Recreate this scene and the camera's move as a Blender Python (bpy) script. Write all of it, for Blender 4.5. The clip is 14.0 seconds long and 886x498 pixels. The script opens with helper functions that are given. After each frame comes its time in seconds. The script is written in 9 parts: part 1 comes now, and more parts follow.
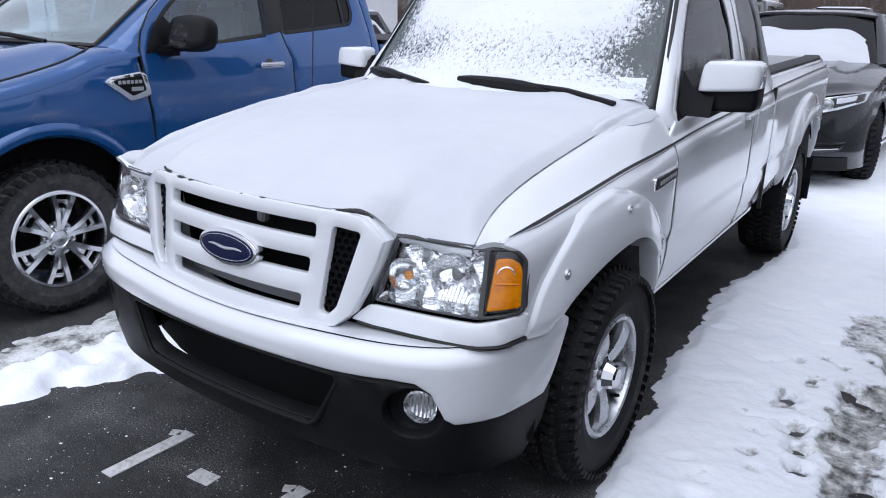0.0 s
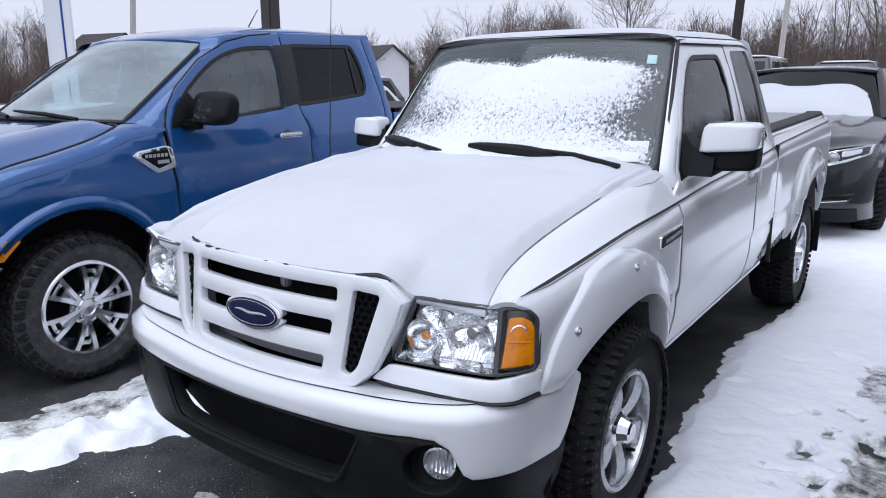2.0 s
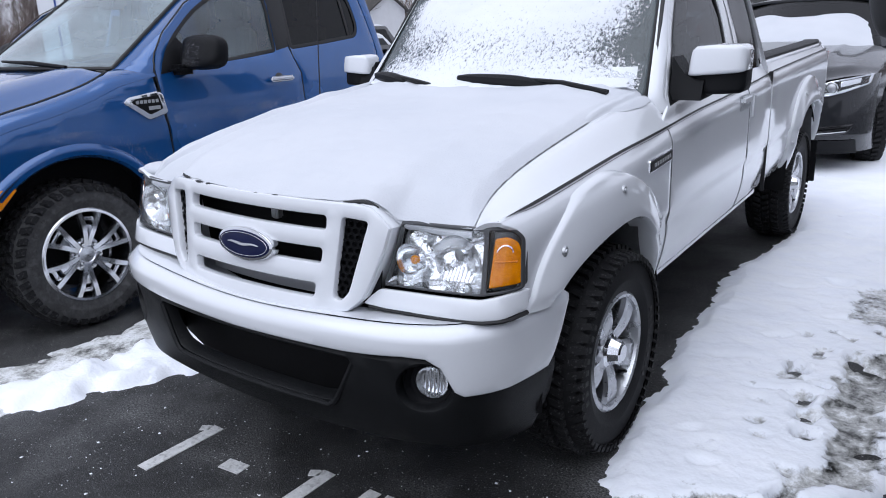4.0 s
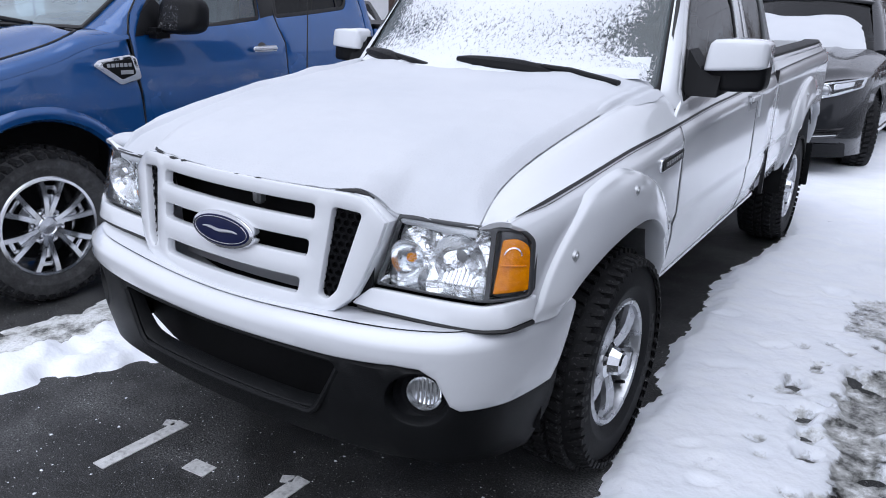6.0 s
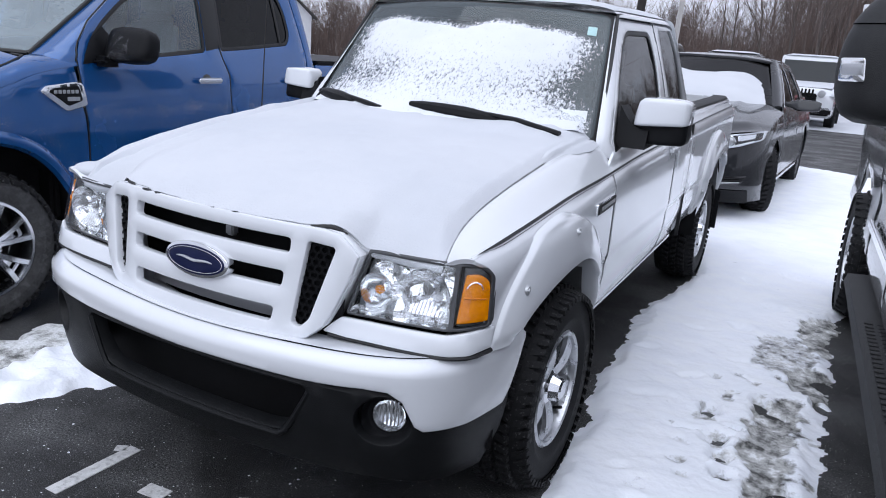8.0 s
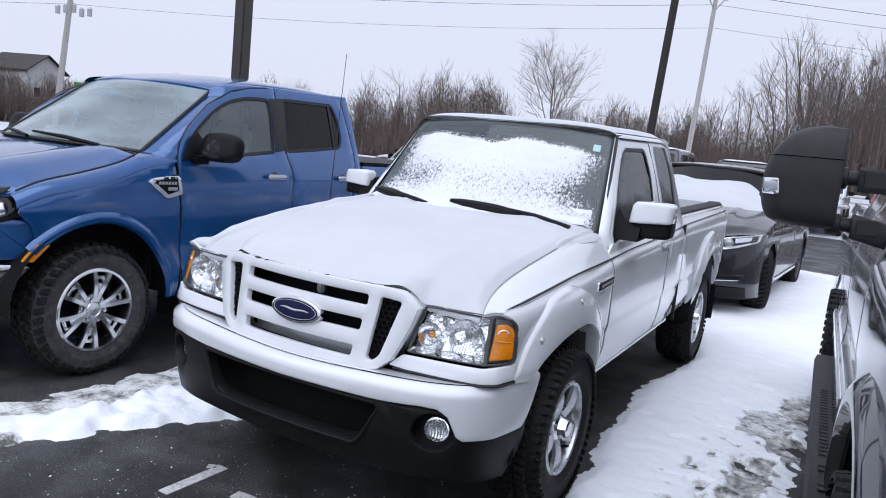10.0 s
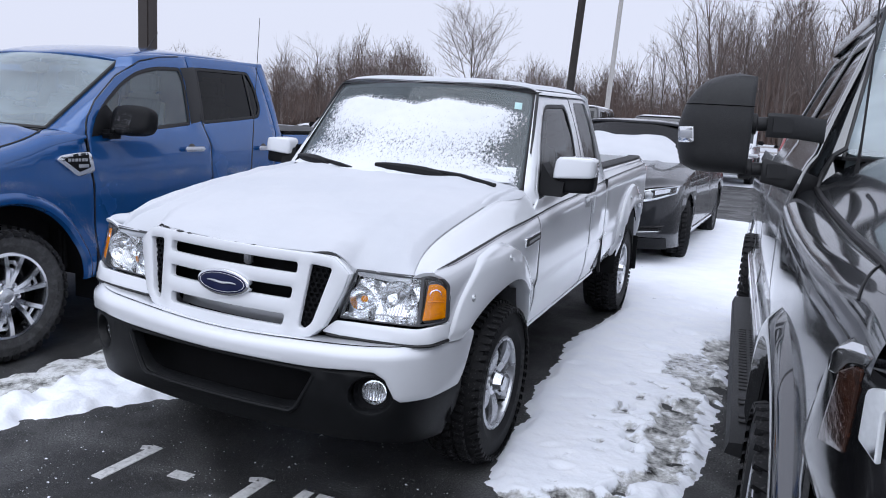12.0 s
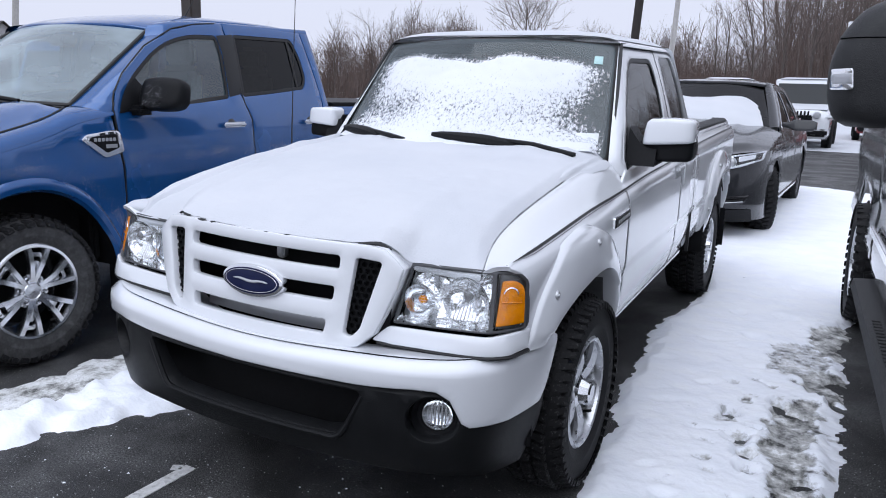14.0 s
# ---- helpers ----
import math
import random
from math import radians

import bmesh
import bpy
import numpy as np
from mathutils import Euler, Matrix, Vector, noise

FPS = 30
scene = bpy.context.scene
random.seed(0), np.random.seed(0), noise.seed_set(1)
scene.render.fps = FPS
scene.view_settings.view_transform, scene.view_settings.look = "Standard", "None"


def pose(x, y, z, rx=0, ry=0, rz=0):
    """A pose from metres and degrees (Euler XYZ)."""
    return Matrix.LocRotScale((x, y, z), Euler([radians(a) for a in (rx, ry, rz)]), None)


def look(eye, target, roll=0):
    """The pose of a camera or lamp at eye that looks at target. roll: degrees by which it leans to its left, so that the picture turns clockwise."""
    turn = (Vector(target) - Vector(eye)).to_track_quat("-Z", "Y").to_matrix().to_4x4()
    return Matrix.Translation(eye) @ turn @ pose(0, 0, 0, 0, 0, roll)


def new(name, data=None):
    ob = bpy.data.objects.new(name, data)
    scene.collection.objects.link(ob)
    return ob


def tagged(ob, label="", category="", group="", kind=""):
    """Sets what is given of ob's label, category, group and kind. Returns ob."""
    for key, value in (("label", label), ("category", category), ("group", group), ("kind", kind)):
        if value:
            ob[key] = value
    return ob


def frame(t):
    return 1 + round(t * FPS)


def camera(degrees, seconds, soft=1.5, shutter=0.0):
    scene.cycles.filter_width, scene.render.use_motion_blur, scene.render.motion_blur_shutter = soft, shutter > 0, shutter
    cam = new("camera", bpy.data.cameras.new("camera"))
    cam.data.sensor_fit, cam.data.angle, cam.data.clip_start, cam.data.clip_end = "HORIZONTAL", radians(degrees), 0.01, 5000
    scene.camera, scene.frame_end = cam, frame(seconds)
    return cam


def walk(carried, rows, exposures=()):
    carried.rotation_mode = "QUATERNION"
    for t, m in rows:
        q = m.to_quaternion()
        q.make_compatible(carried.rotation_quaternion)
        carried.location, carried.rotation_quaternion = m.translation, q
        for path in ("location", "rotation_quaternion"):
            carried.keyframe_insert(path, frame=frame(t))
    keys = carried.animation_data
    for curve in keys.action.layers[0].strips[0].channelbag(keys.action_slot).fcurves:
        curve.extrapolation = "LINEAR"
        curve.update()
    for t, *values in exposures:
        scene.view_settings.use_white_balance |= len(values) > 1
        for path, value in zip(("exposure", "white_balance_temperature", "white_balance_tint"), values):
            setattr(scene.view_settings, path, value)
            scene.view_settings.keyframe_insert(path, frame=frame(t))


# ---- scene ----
cam = camera(61.2, 14.0, 1.0)
PATH = [
    (0, (1.624, -1.325, 1.481), (0.553, 0.26, 0.896), 1.3),
    (0.5, (1.784, -1.447, 1.514), (0.76, 0.197, 1.014), -0.2),
    (1, (1.793, -1.471, 1.505), (0.725, 0.158, 1.052), -2.0),
    (1.5, (1.705, -1.414, 1.512), (0.599, 0.199, 1.092), -0.8),
    (2, (1.68, -1.404, 1.515), (0.552, 0.19, 1.082), -0.3),
    (2.5, (1.7, -1.409, 1.505), (0.567, 0.176, 1.051), -0.7),
    (3, (1.728, -1.421, 1.498), (0.594, 0.154, 1.016), -1.3),
    (3.5, (1.738, -1.431, 1.473), (0.61, 0.137, 0.954), -1.9),
    (4, (1.74, -1.414, 1.447), (0.621, 0.147, 0.889), -2.1),
    (4.2, (1.738, -1.409, 1.445), (0.623, 0.153, 0.879), -2.1),
    (6.3, (1.495, -1.235, 1.435), (0.471, 0.37, 0.822), 2.2),
    (6.5, (1.443, -1.203, 1.443), (0.441, 0.418, 0.835), 2.8),
    (7, (1.391, -1.201, 1.454), (0.444, 0.462, 0.872), 3.8),
    (7.5, (1.414, -1.27, 1.465), (0.513, 0.43, 0.92), 4.2),
    (7.7, (1.468, -1.357, 1.474), (0.581, 0.354, 0.943), 4.2),
    (9.8, (1.752, -2.194, 1.533), (0.908, -0.41, 1.205), 6.3),
    (10, (1.819, -2.208, 1.525), (0.866, -0.47, 1.259), 5.8),
    (10.5, (1.873, -2.226, 1.512), (0.908, -0.487, 1.297), 5.3),
    (11, (1.846, -2.221, 1.515), (1.083, -0.398, 1.211), 6.0),
    (11.5, (1.812, -2.215, 1.518), (1.063, -0.391, 1.184), 4.8),
    (12, (1.821, -2.208, 1.509), (1.05, -0.395, 1.169), 3.6),
    (12.5, (1.858, -2.191, 1.477), (1.067, -0.395, 1.091), 2.9),
    (13, (1.747, -2.074, 1.468), (0.919, -0.297, 1.07), 2.6),
    (13.5, (1.563, -1.92, 1.474), (0.705, -0.159, 1.069), 2.2),
    (14, (1.553, -1.731, 1.454), (0.654, 0.007, 1.038), 1.7),
]
walk(cam, [(t, look(eye, target, roll)) for t, eye, target, roll in PATH])


# ---- sky and light: bright overcast winter day ----
world = bpy.data.worlds.new("overcast_sky")
scene.world = world
world.use_nodes = True
wn, wl = world.node_tree.nodes, world.node_tree.links
sky = wn.new("ShaderNodeTexSky")
sky.sky_type, sky.sun_disc = "NISHITA", False
sky.sun_elevation, sky.sun_rotation = radians(61), radians(178)
sky.air_density, sky.dust_density = 1.0, 4.0
grey = wn.new("ShaderNodeMixRGB")
grey.inputs[0].default_value = 0.93
grey.inputs[2].default_value = (7.2, 7.6, 9.2, 1)
wl.new(sky.outputs[0], grey.inputs[1])
wl.new(grey.outputs[0], wn["Background"].inputs[0])
wn["Background"].inputs[1].default_value = 0.100
sun = new("sun", bpy.data.lights.new("sun", "SUN"))
sun.data.energy, sun.data.angle, sun.data.color = 1.62, radians(80), (0.90, 0.97, 1.08)
sun.matrix_world = look((0.2, -5.5, 10.0), (0, 0, 0))
scene.view_settings.exposure = 0.13


# ---- material helpers ----
def mat(name, colour, rough=0.5, metal=0.0, coat=0.0, vary=0.12, scale=8.0, fine=90.0, bump=0.0, bump_scale=200.0, dirt=None, spec=0.5, rough_vary=0.1, emit=0.0):
    """A painted, cast or grown surface: base colour varied at two scales, roughness varied, fine relief, and dirt in patches."""
    m = bpy.data.materials.new(name)
    m.use_nodes = True
    n, l = m.node_tree.nodes, m.node_tree.links
    b = n["Principled BSDF"]
    co = n.new("ShaderNodeTexCoord")
    def tex(sc, detail=4):
        t = n.new("ShaderNodeTexNoise")
        t.inputs["Scale"].default_value, t.inputs["Detail"].default_value = sc, detail
        l.new(co.outputs["Object"], t.inputs["Vector"])
        return t
    def mathn(op, a, v):
        k = n.new("ShaderNodeMath")
        k.operation = op
        l.new(a, k.inputs[0])
        if isinstance(v, float):
            k.inputs[1].default_value = v
        else:
            l.new(v, k.inputs[1])
        return k.outputs[0]
    big, small = tex(scale), tex(fine, 2)
    mixed = mathn("ADD", mathn("MULTIPLY", big.outputs[0], 0.65), mathn("MULTIPLY", small.outputs[0], 0.35))
    ramp = n.new("ShaderNodeValToRGB")
    c = Vector(colour)
    ramp.color_ramp.elements[0].position, ramp.color_ramp.elements[1].position = 0.3, 0.7
    ramp.color_ramp.elements[0].color = (*(c * (1 - vary)), 1)
    ramp.color_ramp.elements[1].color = (*[min(1, v * (1 + vary)) for v in c], 1)
    l.new(mixed, ramp.inputs[0])
    colour_out = ramp.outputs[0]
    if dirt:
        dcol, amount, dscale = dirt
        dt = tex(dscale, 7)
        dr = n.new("ShaderNodeValToRGB")
        dr.color_ramp.elements[0].position, dr.color_ramp.elements[1].position = 0.62 - amount * 0.4, 0.78 - amount * 0.3
        dr.color_ramp.elements[1].color = (min(1, amount * 1.6),) * 3 + (1,)
        l.new(dt.outputs[0], dr.inputs[0])
        mx = n.new("ShaderNodeMixRGB")
        l.new(dr.outputs[0], mx.inputs[0])
        l.new(colour_out, mx.inputs[1])
        mx.inputs[2].default_value = (*dcol, 1)
        colour_out = mx.outputs[0]
    l.new(colour_out, b.inputs["Base Color"])
    l.new(mathn("ADD", mathn("MULTIPLY", big.outputs[0], rough_vary), rough - rough_vary * 0.5), b.inputs["Roughness"])
    b.inputs["Metallic"].default_value = metal
    b.inputs["Coat Weight"].default_value = coat
    b.inputs["Coat Roughness"].default_value = 0.06
    b.inputs["Specular IOR Level"].default_value = spec
    if bump:
        bt = tex(bump_scale, 5)
        bn = n.new("ShaderNodeBump")
        bn.inputs["Strength"].default_value, bn.inputs["Distance"].default_value = min(1.0, bump), 0.004
        l.new(bt.outputs[0], bn.inputs["Height"])
        l.new(bn.outputs[0], b.inputs["Normal"])
    if emit:
        b.inputs["Emission Strength"].default_value = emit
        b.inputs["Emission Color"].default_value = (*colour, 1)
    return m


def pane_mat(name, tint, rough=0.02, ior=1.95, haze=0.0):
    """A thin sheet of glass: what is behind shows through, tinted, and the sky is mirrored by Fresnel."""
    m = bpy.data.materials.new(name)
    m.use_nodes = True
    n, l = m.node_tree.nodes, m.node_tree.links
    n.remove(n["Principled BSDF"])
    t, g, f, mix = n.new("ShaderNodeBsdfTransparent"), n.new("ShaderNodeBsdfGlossy"), n.new("ShaderNodeMath"), n.new("ShaderNodeMixShader")
    lw, pw = n.new("ShaderNodeLayerWeight"), n.new("ShaderNodeMath")
    lw.inputs[0].default_value = 0.5
    pw.operation, pw.inputs[1].default_value = "POWER", 5.0
    l.new(lw.outputs["Facing"], pw.inputs[0])
    base = ((ior - 1) / (ior + 1)) ** 2
    f.operation = "MULTIPLY_ADD"
    f.inputs[1].default_value, f.inputs[2].default_value = 1 - base, base
    l.new(pw.outputs[0], f.inputs[0])
    t.inputs[0].default_value = (*tint, 1)
    g.inputs["Roughness"].default_value = rough
    l.new(f.outputs[0], mix.inputs[0])
    l.new(t.outputs[0], mix.inputs[1])
    l.new(g.outputs[0], mix.inputs[2])
    # a pale teal diffuse veil: frost film and painted sky reflection together
    if haze:
        d, m2, nt, k = n.new("ShaderNodeBsdfDiffuse"), n.new("ShaderNodeMixShader"), n.new("ShaderNodeTexNoise"), n.new("ShaderNodeMath")
        d.inputs[0].default_value = (0.56, 0.68, 0.73, 1)
        nt.inputs["Scale"].default_value, nt.inputs["Detail"].default_value = 2.5, 3
        k.operation = "MULTIPLY"
        k.inputs[1].default_value = haze * 2
        l.new(nt.outputs[0], k.inputs[0])
        l.new(k.outputs[0], m2.inputs[0])
        l.new(mix.outputs[0], m2.inputs[1])
        l.new(d.outputs[0], m2.inputs[2])
        mix = m2
    l.new(mix.outputs[0], n["Material Output"].inputs[0])
    return m


def slush_mat(name):
    m = bpy.data.materials.new(name)
    m.use_nodes = True
    n, l = m.node_tree.nodes, m.node_tree.links
    b = n["Principled BSDF"]
    co, a, c, bn, r = n.new("ShaderNodeTexCoord"), n.new("ShaderNodeTexNoise"), n.new("ShaderNodeTexNoise"), n.new("ShaderNodeBump"), n.new("ShaderNodeValToRGB")
    a.inputs["Scale"].default_value, a.inputs["Detail"].default_value, a.inputs["Roughness"].default_value = 8.5, 10, 0.70
    c.inputs["Scale"].default_value, c.inputs["Detail"].default_value = 60, 6
    for t in (a, c):
        l.new(co.outputs["Object"], t.inputs["Vector"])
    e = r.color_ramp.elements
    for p, col in ((0.38, (0.90, 0.91, 0.93)), (0.48, (0.78, 0.79, 0.79)), (0.56, (0.46, 0.46, 0.45)), (0.64, (0.09, 0.09, 0.086))):
        k = e.new(p)
        k.color = (*col, 1)
    e.remove(e[0]), e.remove(e[-1])
    l.new(a.outputs[0], r.inputs[0])
    l.new(r.outputs[0], b.inputs["Base Color"])
    b.inputs["Roughness"].default_value = 0.5
    bn.inputs["Strength"].default_value, bn.inputs["Distance"].default_value = 0.9, 0.014
    l.new(c.outputs[0], bn.inputs["Height"])
    l.new(bn.outputs[0], b.inputs["Normal"])
    return m


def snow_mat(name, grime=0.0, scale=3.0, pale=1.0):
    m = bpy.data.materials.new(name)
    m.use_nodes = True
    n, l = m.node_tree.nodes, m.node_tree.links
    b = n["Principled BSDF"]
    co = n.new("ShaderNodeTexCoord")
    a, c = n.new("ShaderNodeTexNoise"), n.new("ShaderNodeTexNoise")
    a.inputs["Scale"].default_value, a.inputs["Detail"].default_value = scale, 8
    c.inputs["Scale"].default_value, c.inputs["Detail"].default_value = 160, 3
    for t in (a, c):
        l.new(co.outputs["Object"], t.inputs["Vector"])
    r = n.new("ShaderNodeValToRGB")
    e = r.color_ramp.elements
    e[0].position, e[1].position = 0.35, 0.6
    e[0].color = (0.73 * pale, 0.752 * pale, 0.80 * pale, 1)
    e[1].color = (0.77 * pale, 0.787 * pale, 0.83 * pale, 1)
    if grime:
        x = r.color_ramp.elements.new(0.6 + 0.25 * (1 - grime))
        x.color = (0.62, 0.62, 0.62, 1)
        x = r.color_ramp.elements.new(min(0.98, 0.68 + 0.25 * (1 - grime)))
        x.color = (0.22, 0.21, 0.20, 1)
    l.new(a.outputs[0], r.inputs[0])
    l.new(r.outputs[0], b.inputs["Base Color"])
    b.inputs["Roughness"].default_value = 0.65
    b.inputs["Specular IOR Level"].default_value = 0.25
    bn = n.new("ShaderNodeBump")
    bn.inputs["Strength"].default_value, bn.inputs["Distance"].default_value = 0.35, 0.004
    l.new(c.outputs[0], bn.inputs["Height"])
    l.new(bn.outputs[0], b.inputs["Normal"])
    return m


WHITE = mat("white_car_paint", (0.725, 0.742, 0.775), 0.18, coat=1.0, vary=0.012, scale=3, dirt=((0.66, 0.66, 0.67), 0.05, 9))
BLUE = mat("blue_metallic_paint", (0.0045, 0.080, 0.270), 0.26, metal=0.35, coat=1.0, vary=0.10, scale=2, fine=400, dirt=((0.06, 0.12, 0.26), 0.10, 14))
BLUE.node_tree.nodes["Principled BSDF"].inputs["Coat IOR"].default_value = 1.58
GREY_PAINT = mat("dark_grey_metallic_paint", (0.024, 0.026, 0.030), 0.30, metal=0.6, coat=1.0, vary=0.05, fine=500, spec=0.0)
GREY_PAINT.node_tree.nodes["Principled BSDF"].inputs["Coat IOR"].default_value = 2.3
MAGNET = mat("charcoal_metallic_paint", (0.020, 0.021, 0.024), 0.26, metal=0.2, coat=0.7, vary=0.06, fine=500, spec=0.3)
MAGNET.node_tree.nodes["Principled BSDF"].inputs["Coat IOR"].default_value = 1.42
PLASTIC = mat("black_textured_plastic", (0.0055, 0.0058, 0.007), 0.48, vary=0.2, bump=0.25, bump_scale=500, dirt=((0.02, 0.02, 0.021), 0.06, 25), spec=0.16)
LAMP_GREY = mat("grey_lamp_housing", (0.09, 0.092, 0.097), 0.3, metal=0.5, vary=0.1)
VALANCE = mat("grained_grey_black_plastic", (0.0075, 0.008, 0.009), 0.42, vary=0.2, scale=14, bump=0.3, bump_scale=420, dirt=((0.04, 0.04, 0.042), 0.06, 18), spec=0.22)
TOW_PLASTIC = mat("weathered_black_plastic", (0.023, 0.0235, 0.025), 0.5, vary=0.2, scale=14, bump=0.3, bump_scale=420, dirt=((0.06, 0.06, 0.062), 0.08, 22), spec=0.3)
GLOSS_BLACK = mat("gloss_black_plastic", (0.008, 0.008, 0.009), 0.12, coat=0.5)
# near-black puts deep shade into the colour of recesses, wheel wells and underbodies
DARK = mat("shade_dark_underbody", (0.006, 0.006, 0.007), 0.85, vary=0.4, scale=12, spec=0.2)
CHROME = mat("chrome", (0.75, 0.76, 0.78), 0.10, metal=1.0, vary=0.03, rough_vary=0.06)
DARK_ALLOY = mat("dark_painted_alloy", (0.10, 0.10, 0.105), 0.35, metal=0.7, vary=0.1, scale=20)
ALLOY = mat("machined_alloy", (0.52, 0.53, 0.55), 0.28, metal=1.0, vary=0.1, scale=20, dirt=((0.22, 0.21, 0.20), 0.2, 30))
SILVER = mat("silver_painted_metal", (0.50, 0.51, 0.53), 0.35, metal=0.7, vary=0.06)
RUBBER = mat("tyre_rubber", (0.008, 0.008, 0.009), 0.62, vary=0.35, scale=15, bump=0.2, bump_scale=150, dirt=((0.05, 0.05, 0.05), 0.10, 20), spec=0.2)
DUSTY_RUBBER = mat("salt_dusted_tyre_rubber", (0.048, 0.048, 0.049), 0.8, vary=0.4, scale=12, bump=0.5, bump_scale=120, dirt=((0.11, 0.11, 0.11), 0.30, 26), spec=0.3)
TREAD = mat("gritty_tread_rubber", (0.008, 0.008, 0.009), 0.7, vary=0.4, scale=20, bump=0.5, bump_scale=140, dirt=((0.30, 0.30, 0.31), 0.13, 95), spec=0.3)
SEAL = mat("rubber_seal", (0.006, 0.006, 0.007), 0.5)
CABIN = mat("cabin_trim_grey", (0.13, 0.135, 0.14), 0.7, vary=0.25, scale=20, bump=0.1)
SEAT = mat("seat_fabric_grey", (0.20, 0.205, 0.21), 0.85, vary=0.2, scale=40, bump=0.2)
GLASS = pane_mat("window_glass", (0.26, 0.31, 0.32), 0.02, 1.45)
# haze, also on WINDSHIELD and CREW, mixes frost with a painted sky reflection
SKY_FILMED = pane_mat("frost_and_sky_film_glass", (0.72, 0.86, 0.90), 0.02, 2.5, haze=0.30)
PRIVACY = pane_mat("privacy_glass", (0.12, 0.13, 0.14), 0.02, 1.5)
WINDSHIELD = pane_mat("windshield_glass", (0.24, 0.32, 0.33), 0.03, 1.75, haze=0.085)
CREW = pane_mat("tinted_side_glass", (0.50, 0.62, 0.64), 0.02, 1.9, haze=0.10)
LENS = pane_mat("clear_lens", (0.95, 0.96, 0.97), 0.03, 1.45)
AMBER = mat("amber_lens", (0.95, 0.25, 0.0), 0.2, spec=0.4, coat=0.3, vary=0.35, scale=40, bump=0.8, bump_scale=70)
REDLENS = mat("red_lens", (0.42, 0.01, 0.01), 0.15, coat=0.5)
FLUTED = mat("faceted_reflector", (0.88, 0.89, 0.90), 0.06, metal=1.0, vary=0.02, bump=1.0, bump_scale=38)
FLUTED.node_tree.nodes["Bump"].inputs["Distance"].default_value = 0.010
POLISHED = mat("polished_alloy", (0.70, 0.71, 0.73), 0.20, metal=1.0, vary=0.06, scale=20, dirt=((0.30, 0.30, 0.30), 0.12, 30))
REFLECTOR = mat("lamp_reflector", (0.88, 0.89, 0.90), 0.14, metal=0.95, vary=0.02)
# snow lying open on hoods and roofs, coloured darker to offset its strong light
SNOW = snow_mat("toned_down_fresh_snow", 0.0, 3.0, 0.785)
# same snow coloured paler, to offset the shade between the trucks
GROUND_SNOW = snow_mat("shade_lifted_ground_snow", 0.0, 5.0, 1.22)
GROUND_SNOW.node_tree.nodes["Noise Texture.001"].inputs["Scale"].default_value = 38
GROUND_SNOW.node_tree.nodes["Bump"].inputs["Distance"].default_value = 0.014
DIRTY_SNOW = slush_mat("trodden_slush")
NAVY = mat("emblem_navy", (0.003, 0.007, 0.045), 0.4, spec=0.3)
PAPER = mat("paper_white", (0.75, 0.78, 0.80), 0.7)
MARKING = mat("worn_white_road_paint", (0.60, 0.60, 0.60), 0.7, vary=0.2, scale=30, dirt=((0.10, 0.10, 0.10), 0.30, 60), bump=0.3)
BARK = mat("grey_brown_bark", (0.085, 0.070, 0.062), 0.9, vary=0.35, scale=6, bump=0.3, bump_scale=40)
TWIG = mat("bare_twigs", (0.125, 0.098, 0.088), 0.9, vary=0.3, scale=2)
BRUSH = mat("brown_winter_brush", (0.135, 0.096, 0.082), 0.95, vary=0.4, scale=1.5)


# ---- mesh helpers ----
def part(name, bm, material, parent=None, label="", smooth=35):
    """Links a bmesh as one mesh object under a thing or a part."""
    me = bpy.data.meshes.new(name)
    bmesh.ops.recalc_face_normals(bm, faces=bm.faces)
    bm.to_mesh(me)
    bm.free()
    me.materials.append(material)
    if smooth:
        me.polygons.foreach_set("use_smooth", [True] * len(me.polygons))
        me.set_sharp_from_angle(angle=radians(smooth))
    ob = new(name, me)
    ob.parent = parent
    if label:
        ob["label"] = label
    return ob


def raw(name, verts, faces, material, parent=None, label="", smooth=0):
    me = bpy.data.meshes.new(name)
    me.from_pydata([tuple(v) for v in verts], [], faces)
    me.materials.append(material)
    if smooth:
        me.polygons.foreach_set("use_smooth", [True] * len(me.polygons))
        me.set_sharp_from_angle(angle=radians(smooth))
    ob = new(name, me)
    ob.parent = parent
    if label:
        ob["label"] = label
    return ob


def thing(name, label, category, at=(0, 0, 0), turn=0.0, group="", kind="", size=1.0):
    ob = new(name)
    ob.empty_display_size = 0.2
    ob.location, ob.rotation_euler, ob.scale = at, (0, 0, radians(turn)), (size,) * 3
    return tagged(ob, label, category, group, kind)


def lerp(a, b, t):
    return a + (b - a) * t


def curve(keys, x):
    """A smooth line through (x, value) keys."""
    if x <= keys[0][0]:
        return keys[0][1]
    if x >= keys[-1][0]:
        return keys[-1][1]
    for i in range(len(keys) - 1):
        if keys[i][0] <= x <= keys[i + 1][0]:
            (x0, y0), (x1, y1) = keys[i], keys[i + 1]
            a, b = keys[max(0, i - 1)], keys[min(len(keys) - 1, i + 2)]
            m0 = (y1 - a[1]) / max(1e-6, x1 - a[0])
            m1 = (b[1] - y0) / max(1e-6, b[0] - x0)
            t, w = (x - x0) / (x1 - x0), x1 - x0
            return (2*t**3 - 3*t*t + 1) * y0 + (t**3 - 2*t*t + t) * m0 * w + (3*t*t - 2*t**3) * y1 + (t**3 - t*t) * m1 * w


def dense(pts, step):
    out = []
    for a, b in zip(pts, pts[1:] + pts[:1]):
        n = max(1, int(math.dist(a, b) / step + 0.5))
        out += [(lerp(a[0], b[0], i / n), lerp(a[1], b[1], i / n)) for i in range(n)]
    return out


